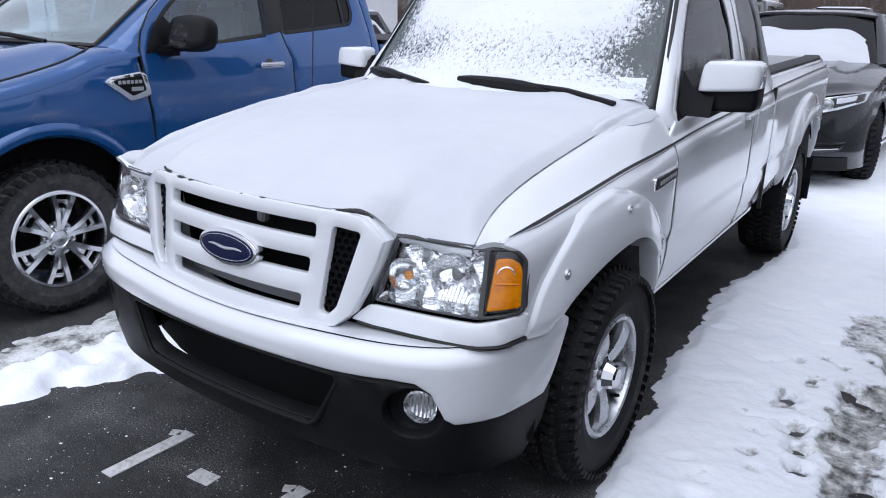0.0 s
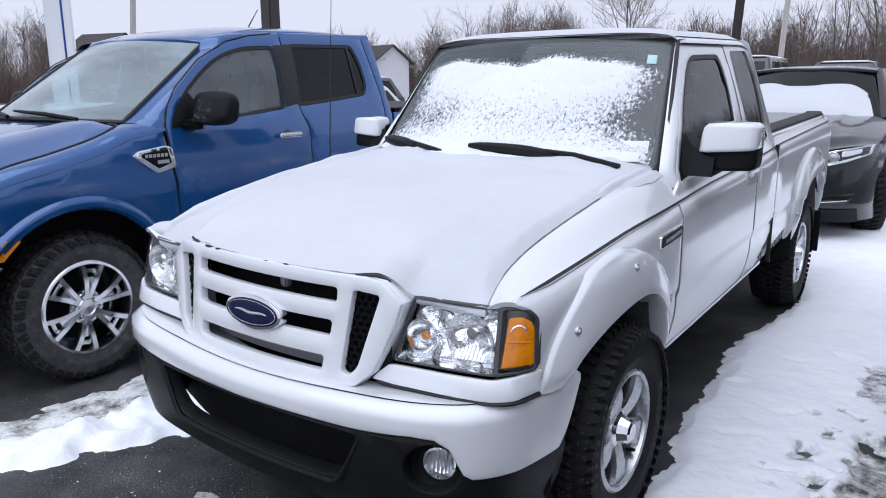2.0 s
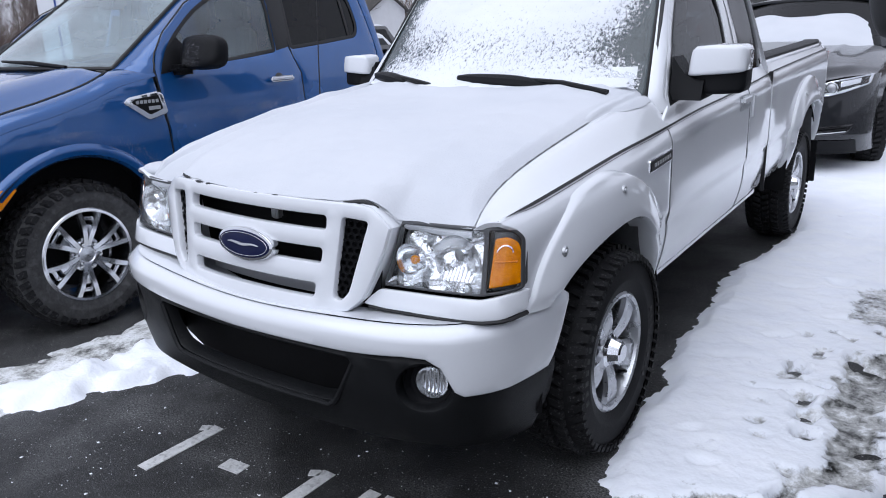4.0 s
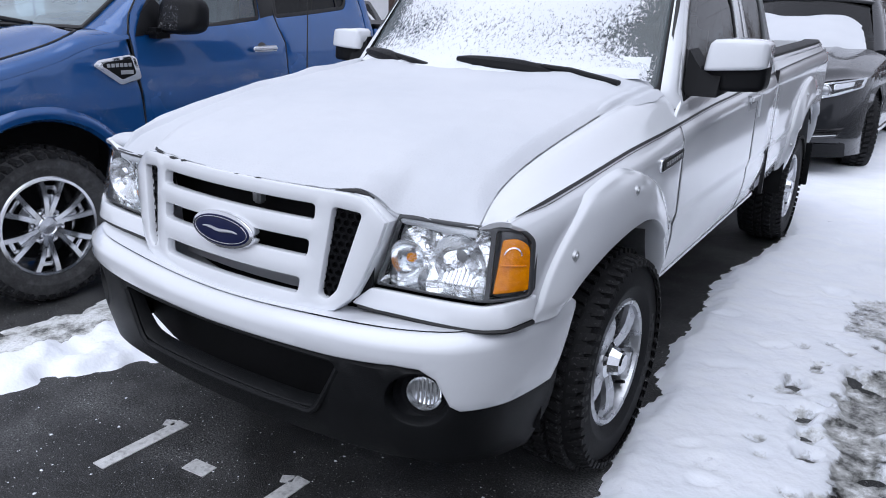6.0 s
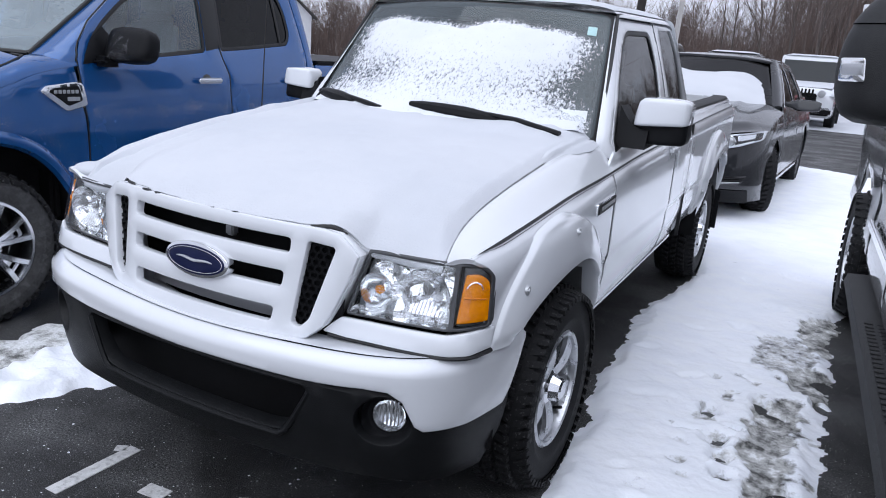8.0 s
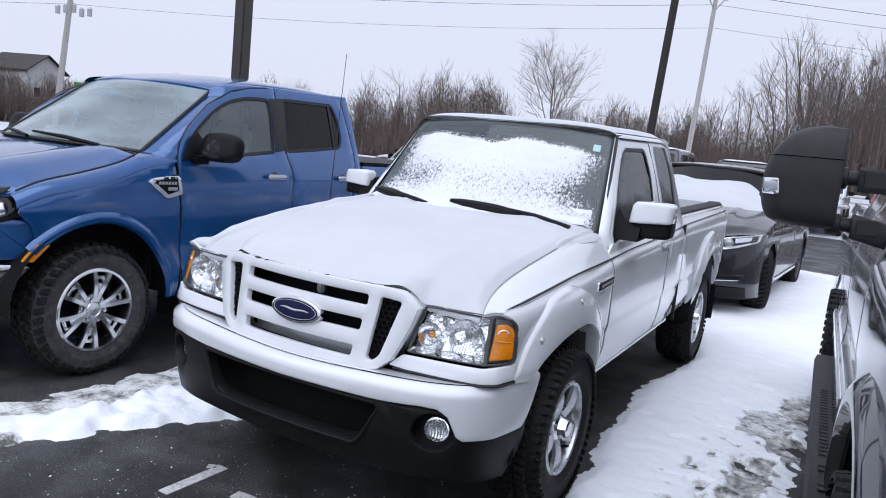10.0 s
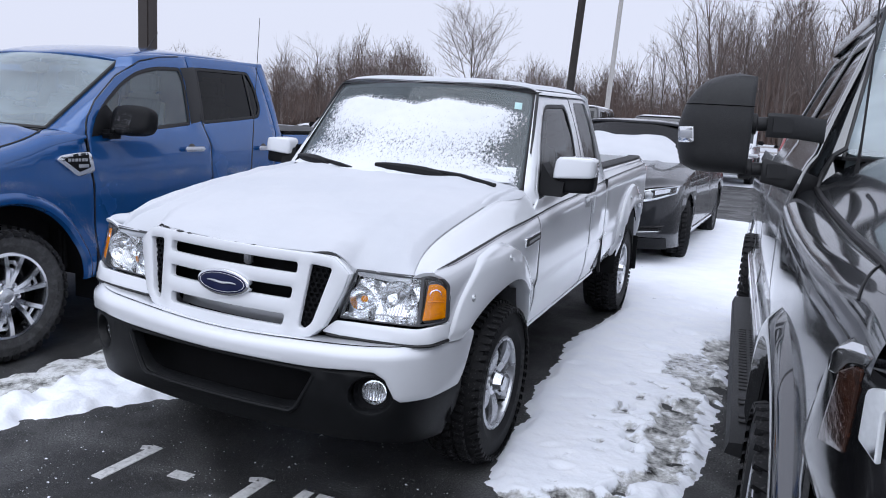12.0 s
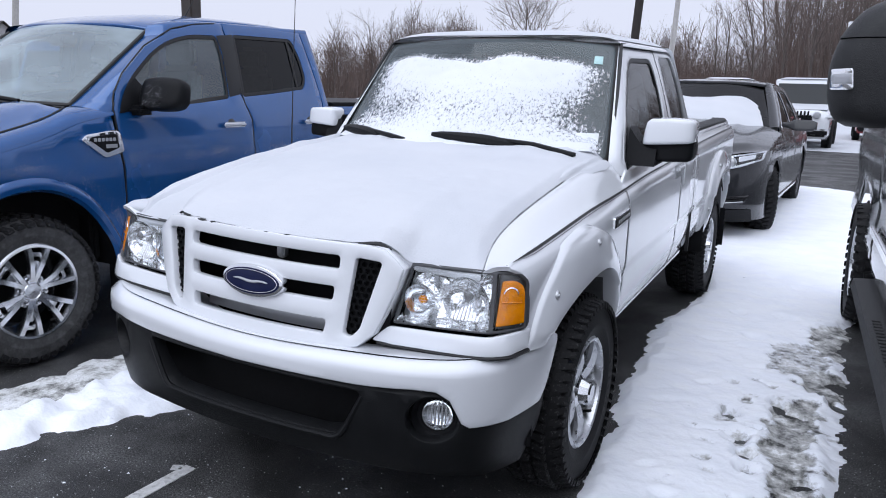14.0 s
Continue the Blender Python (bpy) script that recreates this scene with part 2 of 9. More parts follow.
def rounded(pts, r, n=4):
    """A polygon with its corners rounded; r may be a list."""
    out = []
    for i, p in enumerate(pts):
        rr = r[i] if isinstance(r, (list, tuple)) else r
        a, b = Vector(pts[i - 1]), Vector(pts[(i + 1) % len(pts)])
        p = Vector(p)
        d0, d1 = (a - p), (b - p)
        k = min(rr, d0.length * 0.45, d1.length * 0.45)
        if k < 1e-4:
            out.append(tuple(p))
            continue
        p0, p1 = p + d0.normalized() * k, p + d1.normalized() * k
        for j in range(n + 1):
            t = j / n
            out.append(tuple((1 - t) ** 2 * p0 + 2 * t * (1 - t) * p + t * t * p1))
    return out


def area2(pts):
    return sum(a[0] * b[1] - b[0] * a[1] for a, b in zip(pts, pts[1:] + pts[:1]))


def within_poly(px, py, poly):
    hit = np.zeros(len(px), bool)
    q = np.array(poly)
    for (x0, y0), (x1, y1) in zip(q, np.roll(q, -1, 0)):
        if y0 == y1:
            continue
        hit ^= ((y0 > py) != (y1 > py)) & (px < (x1 - x0) * (py - y0) / (y1 - y0) + x0)
    return hit


def inset(pts, d):
    out, n = [], len(pts)
    for i in range(n):
        a, p, b = Vector(pts[i - 1]), Vector(pts[i]), Vector(pts[(i + 1) % n])
        t0, t1 = (p - a), (b - p)
        if t0.length < 1e-9 or t1.length < 1e-9:
            out.append(tuple(p))
            continue
        t0.normalize(), t1.normalize()
        n0, n1 = Vector((-t0.y, t0.x)), Vector((-t1.y, t1.x))
        m = n0 + n1
        m = m.normalized() if m.length > 1e-6 else n0
        out.append(tuple(p + m * (d / max(0.5, m.dot(n0)))))
    return out


def panel(outline, fn, out=(0, 0, 1), thick=0.012, step=0.05, holes=(), bev=0.003, back=False):
    """A sheet cut to an outline with holes, laid on the surface fn(u, v), with rounded rims turned away from out."""
    from mathutils.geometry import delaunay_2d_cdt
    loops = []
    for k, lp in enumerate([outline, *holes]):
        lp = dense([tuple(p) for p in lp], step)
        if (area2(lp) > 0) != (k == 0):
            lp.reverse()
        loops.append(lp)
    ins = [inset(lp, bev) for lp in loops]
    pts, edges, first = [], [], []
    for lp in ins:
        s = len(pts)
        first.append(s)
        pts += lp
        edges += [(s + i, s + (i + 1) % len(lp)) for i in range(len(lp))]
    arr = np.array(pts)
    lo, hi = arr.min(0), arr.max(0)
    gx, gy = np.meshgrid(np.arange(lo[0] + step * 0.5, hi[0], step), np.arange(lo[1] + step * 0.5, hi[1], step))
    gx, gy = gx.ravel(), gy.ravel()
    ok = within_poly(gx, gy, ins[0])
    for lp in ins[1:]:
        ok &= ~within_poly(gx, gy, lp)
    gx, gy = gx[ok], gy[ok]
    if len(gx):
        d = np.full(len(gx), 9.0)
        for p in arr:
            d = np.minimum(d, (gx - p[0]) ** 2 + (gy - p[1]) ** 2)
        far = d > (0.45 * step) ** 2
        pts += list(zip(gx[far].tolist(), gy[far].tolist()))
    vs, _, fs, ids, _, _ = delaunay_2d_cdt([Vector(p) for p in pts], edges, [], 0, 1e-7, True)
    where = {}
    for i, src in enumerate(ids):
        for k in src:
            where[k] = i
    cx = np.array([sum(vs[i].x for i in f) / 3 for f in fs])
    cy = np.array([sum(vs[i].y for i in f) / 3 for f in fs])
    ok = within_poly(cx, cy, ins[0])
    for lp in ins[1:]:
        ok &= ~within_poly(cx, cy, lp)
    e = 2e-3
    def normal(u, v):
        a = Vector(fn(u + e, v)) - Vector(fn(u - e, v))
        b = Vector(fn(u, v + e)) - Vector(fn(u, v - e))
        n = a.cross(b)
        return n.normalized() if n.length > 1e-12 else Vector(out)
    mid = arr.mean(0)
    sign = 1 if normal(*mid).dot(Vector(out)) >= 0 else -1
    bm = bmesh.new()
    def put(u, v, depth):
        p = Vector(fn(u, v))
        return bm.verts.new(p - normal(u, v) * (sign * depth) if depth else p)
    front = [put(p.x, p.y, 0) for p in vs]
    for f, keep in zip(fs, ok):
        if keep:
            bm.faces.new([front[i] for i in f])
    if back:
        rear = [put(p.x, p.y, thick) for p in vs]
        for f, keep in zip(fs, ok):
            if keep:
                bm.faces.new([rear[i] for i in reversed(f)])
    for lp, il, s in zip(loops, ins, first):
        n = len(lp)
        rings = [[front[where[s + i]] for i in range(n)]]
        rings.append([put(lerp(a[0], b[0], 0.7), lerp(a[1], b[1], 0.7), bev * 0.3) for a, b in zip(il, lp)])
        rings.append([put(*b, bev) for b in lp])
        rings.append([put(*b, max(thick, bev * 1.2)) for b in lp])
        if back:
            rings.append([rear[where[s + i]] for i in range(n)])
        for r0, r1 in zip(rings, rings[1:]):
            for i in range(n):
                j = (i + 1) % n
                try:
                    bm.faces.new((r0[i], r0[j], r1[j], r1[i]))
                except ValueError:
                    pass
    loose = [v for v in bm.verts if not v.link_faces]
    bmesh.ops.delete(bm, geom=loose, context="VERTS")
    return bm


def grid(nu, nv, fn, closed_u=False):
    bm = bmesh.new()
    vs = [[bm.verts.new(fn(i / (nu if closed_u else nu - 1), j / (nv - 1))) for i in range(nu)] for j in range(nv)]
    for j in range(nv - 1):
        for i in range(nu if closed_u else nu - 1):
            k = (i + 1) % nu
            bm.faces.new((vs[j][i], vs[j][k], vs[j + 1][k], vs[j + 1][i]))
    return bm


def loft(rings, closed=True, caps=True, bm=None):
    bm = bm or bmesh.new()
    vs = [[bm.verts.new(p) for p in r] for r in rings]
    n = len(vs[0])
    for a, b in zip(vs, vs[1:]):
        for i in range(n if closed else n - 1):
            j = (i + 1) % n
            bm.faces.new((a[i], a[j], b[j], b[i]))
    if caps and closed:
        bm.faces.new(list(reversed(vs[0])))
        bm.faces.new(vs[-1])
    return bm


def tube(pts, r, sides=8, bm=None, flat=1.0):
    """A round bar along points; r may be a list."""
    pts = [Vector(p) for p in pts]
    rings = []
    up = Vector((0, 0, 1))
    for i, p in enumerate(pts):
        t = (pts[min(i + 1, len(pts) - 1)] - pts[max(i - 1, 0)]).normalized()
        a = t.cross(up) if abs(t.z) < 0.95 else t.cross(Vector((1, 0, 0)))
        a.normalize()
        b = a.cross(t).normalized()
        rr = r[i] if isinstance(r, (list, tuple)) else r
        rings.append([p + a * (math.cos(k * math.tau / sides) * rr) + b * (math.sin(k * math.tau / sides) * rr * flat) for k in range(sides)])
    return loft(rings, bm=bm)


def lathe(profile, n=48, axis="x", at=(0, 0, 0), closed=False, bm=None):
    """A profile of (radius, place along the axis) turned round the axis."""
    bm = bm or bmesh.new()
    at = Vector(at)
    def place(r, w, a):
        c, s = r * math.cos(a), r * math.sin(a)
        return at + Vector({"x": (w, c, s), "y": (c, w, s), "z": (c, s, w)}[axis])
    rings = [[bm.verts.new(place(r, w, k * math.tau / n)) for k in range(n)] for r, w in profile]
    pairs = list(zip(rings, rings[1:])) + ([(rings[-1], rings[0])] if closed else [])
    for a, b in pairs:
        for i in range(n):
            j = (i + 1) % n
            bm.faces.new((a[i], a[j], b[j], b[i]))
    bmesh.ops.remove_doubles(bm, verts=bm.verts, dist=1e-6)
    return bm


def box(size, at=(0, 0, 0), bevel=0.01, turn=None, segs=2, bm=None, taper=(1, 1)):
    """A box with rounded edges; taper narrows its top in x and y."""
    b = bmesh.new()
    bmesh.ops.create_cube(b, size=1)
    for v in b.verts:
        k = taper if v.co.z > 0 else (1, 1)
        v.co = Vector((v.co.x * size[0] * k[0], v.co.y * size[1] * k[1], v.co.z * size[2]))
    if bevel:
        bmesh.ops.bevel(b, geom=b.edges[:], offset=min(bevel, min(size) * 0.45), segments=segs, affect="EDGES")
    m = Matrix.Translation(at) @ (turn or Matrix())
    b.transform(m)
    if bm is None:
        return b
    me = bpy.data.meshes.new("tmp")
    b.to_mesh(me)
    b.free()
    bm.from_mesh(me)
    bpy.data.meshes.remove(me)
    return bm


def sphere(r, at, bm=None, squash=(1, 1, 1), segs=(16, 10)):
    bm = bm or bmesh.new()
    bmesh.ops.create_uvsphere(bm, u_segments=segs[0], v_segments=segs[1], radius=1, matrix=Matrix.Translation(at) @ Matrix.Diagonal((r * squash[0], r * squash[1], r * squash[2], 1)))
    return bm


def rough(x, y, s, seed=0.0):
    return noise.noise(Vector((x * s, y * s, seed)))


# ---- ground ----
def asphalt_mat():
    m = bpy.data.materials.new("damp_asphalt")
    m.use_nodes = True
    n, l = m.node_tree.nodes, m.node_tree.links
    b = n["Principled BSDF"]
    co = n.new("ShaderNodeTexCoord")
    def tex(sc, d=6, dist=0.0):
        t = n.new("ShaderNodeTexNoise")
        t.inputs["Scale"].default_value, t.inputs["Detail"].default_value, t.inputs["Distortion"].default_value = sc, d, dist
        l.new(co.outputs["Object"], t.inputs["Vector"])
        return t.outputs[0]
    def ramp(src, stops):
        r = n.new("ShaderNodeValToRGB")
        e = r.color_ramp.elements
        while len(e) < len(stops):
            e.new(0.5)
        for k, (p, c) in zip(e, stops):
            k.position, k.color = p, (c, c, c * 1.02, 1)
        l.new(src, r.inputs[0])
        return r.outputs[0]
    def blend(f, a, c, mode="MIX"):
        k = n.new("ShaderNodeMixRGB")
        k.blend_type = mode
        for s, v in zip(k.inputs, (f, a, c)):
            if isinstance(v, (int, float)):
                s.default_value = v if s.type == "VALUE" else (v, v, v, 1)
            else:
                l.new(v, s)
        return k.outputs[0]
    stones = ramp(tex(190, 3), [(0.35, 0.006), (0.53, 0.026), (0.68, 0.20)])
    damp = ramp(tex(1.1, 5), [(0.35, 0.18), (0.66, 0.75)])
    worn = ramp(tex(7, 8), [(0.36, 0.0), (0.60, 0.85)])
    mottle = ramp(tex(34, 6, 0.4), [(0.38, 0.0), (0.62, 0.65)])
    stones = blend(mottle, stones, 0.012)
    base = blend(damp, blend(0.35, stones, 0.014), blend(worn, stones, blend(0.5, ramp(tex(120, 3), [(0.3, 0.016), (0.7, 0.17)]), 0.030)))
    salt = blend(1.0, ramp(tex(2.6, 9, 0.3), [(0.46, 0.0), (0.70, 0.6)]), ramp(tex(130, 4), [(0.42, 0.0), (0.70, 1.0)]), "MULTIPLY")
    base = blend(salt, base, 0.34)
    grains = blend(1.0, ramp(tex(95, 2), [(0.665, 0.0), (0.70, 1.0)]), ramp(tex(3.2, 3), [(0.40, 0.0), (0.55, 1.0)]), "MULTIPLY")
    base = blend(grains, base, 0.50)
    l.new(base, b.inputs["Base Color"])
    b.inputs["Specular IOR Level"].default_value = 0.3
    l.new(ramp(tex(1.1, 5), [(0.36, 0.34), (0.66, 0.78)]), b.inputs["Roughness"])
    bn = n.new("ShaderNodeBump")
    bn.inputs["Strength"].default_value, bn.inputs["Distance"].default_value = 0.9, 0.006
    l.new(tex(190, 3), bn.inputs["Height"])
    l.new(bn.outputs[0], b.inputs["Normal"])
    return m


ASPHALT = asphalt_mat()

gr = bmesh.new()
rows = [-400, -60, -12, -4, 0, 4, 8, 13, 24, 40, 70, 130, 400, 1500]
cols = [-1200, -300, -80, -25, -8, -3, 0, 3, 8, 25, 80, 300, 1200]
gv = [[gr.verts.new((x, y, 0)) for x in cols] for y in rows]
for j in range(len(rows) - 1):
    for i in range(len(cols) - 1):
        gr.faces.new((gv[j][i], gv[j][i + 1], gv[j + 1][i + 1], gv[j + 1][i]))
tagged(part("ground", gr, ASPHALT), "dark damp asphalt of the parking lot, salted and stained", "ground", kind="structure")


def smooth01(t):
    t = max(0.0, min(1.0, t))
    return t * t * (3 - 2 * t)


def snow_field(name, label, inside, x0, x1, y0, y1, step, material, deep=0.035, dents=(), lumps=0.35, kind="stuff", grime=None):
    """A layer of snow: inside(x, y) is the way in metres to its edge, positive where snow lies; grime(x, y) tells where it is trodden to grey ice."""
    nx, ny = int((x1 - x0) / step) + 1, int((y1 - y0) / step) + 1
    verts, faces, keep, dirt = [], [], {}, []
    hs, gs = np.zeros((ny, nx)), np.zeros((ny, nx))
    for j in range(ny):
        for i in range(nx):
            x, y = x0 + i * step, y0 + j * step
            g = grime(x, y) if grime else 0.0
            d = inside(x, y) + 0.05 * rough(x, y, 4, 1) + 0.03 * rough(x, y, 14, 2) + 0.014 * rough(x, y, 40, 6)
            h = deep * smooth01(d / 0.10) * (1 + lumps * (rough(x, y, 2.3, 3) + 0.5 * rough(x, y, 9, 4) + 0.3 * rough(x, y, 30, 5)))
            if g > 0:
                h = lerp(h, deep * 0.30 * smooth01(d / 0.05) + 0.008 * rough(x, y, 13, 8) + 0.007 * rough(x, y, 37, 9), min(1.0, g))
            for fx, fy, fr, fl, fa, fd in dents:
                if abs(x - fx) > 0.3 or abs(y - fy) > 0.3:
                    continue
                c, s = math.cos(fa), math.sin(fa)
                u, v = ((x - fx) * c + (y - fy) * s) / fr, (-(x - fx) * s + (y - fy) * c) / fl
                q = (u * u + v * v) * (1 + 0.35 * rough(x, y, 22, 7))
                if q < 4:
                    h += -fd * math.exp(-q ** 2 * 1.2) + fd * 0.16 * math.exp(-(q - 1.8) ** 2 * 2)
                    g = max(g, min(0.75, fd * 13) * math.exp(-q ** 2 * 1.2) if fd > 0.024 else 0.0)
            hs[j, i] = h if d > 0 else -0.01
            gs[j, i] = g
    for j in range(ny - 1):
        for i in range(nx - 1):
            if max(hs[j, i], hs[j, i + 1], hs[j + 1, i], hs[j + 1, i + 1]) <= 0.0:
                continue
            f = []
            for a, b in ((j, i), (j, i + 1), (j + 1, i + 1), (j + 1, i)):
                if (a, b) not in keep:
                    keep[(a, b)] = len(verts)
                    verts.append((x0 + b * step, y0 + a * step, hs[a, b]))
                    dirt.append(gs[a, b])
                f.append(keep[(a, b)])
            faces.append(f)
    ob = raw(name, verts, faces, material, smooth=80)
    if grime:
        ob.data.attributes.new("grime", "FLOAT", "POINT").data.foreach_set("value", dirt)
    return tagged(ob, label, "snow", kind=kind)


def trodden_mat(name):
    """Clean snow that turns to grey, wet, gritty ice where it was trodden; how much is stored in the mesh."""
    # clean part brightened in colour too, against the shade of the trucks
    m = snow_mat(name, 0.0, 5.0, 1.23)
    n, l = m.node_tree.nodes, m.node_tree.links
    b = n["Principled BSDF"]
    att, co = n.new("ShaderNodeAttribute"), n.new("ShaderNodeTexCoord")
    att.attribute_name = "grime"
    def tex(scale, detail, rough_):
        t = n.new("ShaderNodeTexNoise")
        t.inputs["Scale"].default_value, t.inputs["Detail"].default_value, t.inputs["Roughness"].default_value = scale, detail, rough_
        l.new(co.outputs["Object"], t.inputs["Vector"])
        return t.outputs[0]
    ice = n.new("ShaderNodeValToRGB")
    e = ice.color_ramp.elements
    for p, col in ((0.36, (0.015, 0.015, 0.014)), (0.42, (0.13, 0.13, 0.125)), (0.49, (0.36, 0.36, 0.35)), (0.56, (0.56, 0.56, 0.55)), (0.63, (0.86, 0.87, 0.89))):
        e.new(p).color = (*col, 1)
    e.remove(e[0]), e.remove(e[-1])
    l.new(tex(11, 10, 0.72), ice.inputs[0])
    edge = n.new("ShaderNodeMath")
    edge.operation = "MULTIPLY_ADD"
    edge.inputs[1].default_value, edge.inputs[2].default_value = 1.6, -0.8
    l.new(tex(26, 8, 0.7), edge.inputs[0])
    add = n.new("ShaderNodeMath")
    add.operation = "ADD"
    l.new(att.outputs["Fac"], add.inputs[0])
    l.new(edge.outputs[0], add.inputs[1])
    cutoff = n.new("ShaderNodeValToRGB")
    cutoff.color_ramp.elements[0].position, cutoff.color_ramp.elements[1].position = 0.22, 0.62
    l.new(add.outputs[0], cutoff.inputs[0])
    mx = n.new("ShaderNodeMixRGB")
    l.new(cutoff.outputs[0], mx.inputs[0])
    l.new(b.inputs["Base Color"].links[0].from_socket, mx.inputs[1])
    l.new(ice.outputs[0], mx.inputs[2])
    l.new(mx.outputs[0], b.inputs["Base Color"])
    gloss = n.new("ShaderNodeMapRange")
    gloss.inputs[3].default_value, gloss.inputs[4].default_value = 0.65, 0.30
    l.new(cutoff.outputs[0], gloss.inputs[0])
    l.new(gloss.outputs[0], b.inputs["Roughness"])
    n["Noise Texture.001"].inputs["Scale"].default_value = 38
    n["Bump"].inputs["Distance"].default_value = 0.012
    return m


TRODDEN = trodden_mat("trodden_snow_and_ice")


def lane_left(y):
    return curve([(-0.5, 0.98), (0.46, 0.90), (0.58, 0.88), (0.975, 0.833), (1.4, 0.79), (2.15, 0.70), (2.56, 0.71), (2.985, 0.66), (3.37, 0.70), (4.35, 0.76), (5.2, 0.2), (5.8, -0.6), (13, -1.0)], y)


def lane_right(y):
    return curve([(-0.5, 1.50), (0.5, 1.54), (0.8, 1.60), (1.2, 1.70), (1.6, 1.735), (2.4, 1.74), (3.1, 1.74), (3.7, 1.78), (4.5, 1.95), (6, 2.1), (13, 2.2)], y)


def lane(x, y):
    front = y - (0.46 + 0.30 * max(0, 1.05 - x) + 0.10 * math.sin(x * 9))
    return min(x - lane_left(y), lane_right(y) - x, front, 12.2 - y + 0.3 * math.sin(x * 2))


def patch(x, y, cx, cy, rx, ry, soft=0.25):
    q = math.hypot((x - cx) / rx, (y - cy) / ry) + 0.30 * rough(x, y, 7, 15) + 0.20 * rough(x, y, 19, 16)
    return smooth01((1 - q) / soft)


def lane_grime(x, y):
    """Where feet and tyres turned the strip to ice."""
    slab = smooth01(min(x - 1.40 - 0.03 * math.sin(y * 7), 1.660 - x, y - 0.90, 2.15 - y) / 0.09 + 0.75 * rough(x, y, 8, 17) + 0.5 * rough(x, y, 21, 19))
    g = max(slab, 0.9 * patch(x, y, 1.66, 2.38, 0.14, 0.26), 0.9 * patch(x, y, 1.68, 3.25, 0.15, 0.45), 0.50 * patch(x, y, 1.50, 2.75, 0.2, 0.36), 0.9 * patch(x, y, 1.32, 0.62, 0.20, 0.12), 0.6 * patch(x, y, 1.0, 0.50, 0.2, 0.08))
    specks = smooth01((rough(x, y, 11, 18) - 0.30) / 0.12) * smooth01((x - 1.0) / 0.3) * smooth01((3.2 - y) / 1.0)
    return max(0.0, min(1.2, max(g, 0.55 * specks)))


steps_in_snow = [(1.262, 1.767, 0.045, 0.050, 0.3, 0.075), (1.325, 1.50, 0.055, 0.075, 0.3, 0.034), (1.365, 1.37, 0.048, 0.075, 0.3, 0.034), (1.392, 1.225, 0.045, 0.048, 0.2, 0.070), (1.350, 1.54, 0.05, 0.02, 0.9, 0.05), (1.20, 1.53, 0.09, 0.02, 0.2, 0.022),
                 (1.448, 1.992, 0.040, 0.055, 0.4, 0.06), (1.505, 1.925, 0.075, 0.028, -0.3, 0.06), (1.379, 1.642, 0.045, 0.020, 0.3, 0.05), (1.694, 2.145, 0.04, 0.05, 0.2, 0.06), (1.692, 2.449, 0.05, 0.07, 0.1, 0.045), (1.412, 0.785, 0.05, 0.055, 0.4, 0.07), (1.327, 0.655, 0.08, 0.05, 0.4, 0.065), (1.22, 0.60, 0.05, 0.035, 0.2, 0.06), (1.60, 1.235, 0.06, 0.03, 0.6, 0.04),
                 (1.204, 4.155, 0.055, 0.085, 0.9, 0.022), (1.39, 3.551, 0.06, 0.075, 0.9, 0.022), (1.242, 3.02, 0.06, 0.070, 0.9, 0.023), (1.329, 2.467, 0.07, 0.035, 0.4, 0.018), (0.845, 2.351, 0.06, 0.035, 0.3, 0.020), (1.248, 4.823, 0.06, 0.09, 0.9, 0.022), (1.42, 4.45, 0.05, 0.09, 0.6, 0.020), (1.10, 3.55, 0.06, 0.05, 0.4, 0.014),
                 (1.06, 2.85, 0.10, 0.03, 0.2, 0.010), (1.15, 5.3, 0.06, 0.12, 0.3, 0.02), (1.4, 6.0, 0.06, 0.12, 0.3, 0.02), (1.25, 6.8, 0.06, 0.12, 0.1, 0.02), (1.05, 1.05, 0.05, 0.03, 0.7, 0.014), (1.14, 0.86, 0.05, 0.03, 0.4, 0.018), (0.98, 1.75, 0.09, 0.03, 0.3, 0.010), (1.12, 2.1, 0.07, 0.03, 0.5, 0.012)]
snow_field("snow_strip", "white snow strip beside the white pickup, trodden to grey ice along one edge", lane, 0.5, 1.95, 0.2, 4.605, 0.015, TRODDEN, 0.042, steps_in_snow, grime=lane_grime)
snow_field("snow_strip", "white snow with footprints between the parked vehicles", lane, -1.1, 2.3, 4.59, 6.2, 0.03, TRODDEN, 0.042, steps_in_snow, grime=lambda x, y: 0.0)
snow_field("snow_strip", "deep snow round and behind the grey sedan", lane, -1.1, 2.3, 6.17, 12.6, 0.06, GROUND_SNOW, 0.042, steps_in_snow)

rnd = random.Random(41)
cv, cf = [], []
for k in range(300):
    cx, cy = rnd.choice(((0.05, 0.45), (-0.3, 0.0), (0.85, 0.35), (1.8, 1.2), (-0.8, -0.35)))
    x, y = rnd.gauss(cx, 0.45), rnd.gauss(cy, 0.22)
    if lane(x, y) > -0.02 or math.hypot(x - 0.72, y - 0.86) < 0.4:
        continue
    r = rnd.choice((0.0018, 0.0018, 0.002, 0.0025, 0.003, 0.005)) * rnd.uniform(0.7, 1.3)
    s0 = len(cv)
    for q in range(5):
        a = q * math.tau / 5 + rnd.uniform(-0.3, 0.3)
        cv.append((x + r * rnd.uniform(0.7, 1.4) * math.cos(a), y + r * rnd.uniform(0.7, 1.4) * math.sin(a), 0.0))
    cv.append((x, y, r * rnd.uniform(0.5, 0.9)))
    cf += [(s0 + q, s0 + (q + 1) % 5, s0 + 5) for q in range(5)]
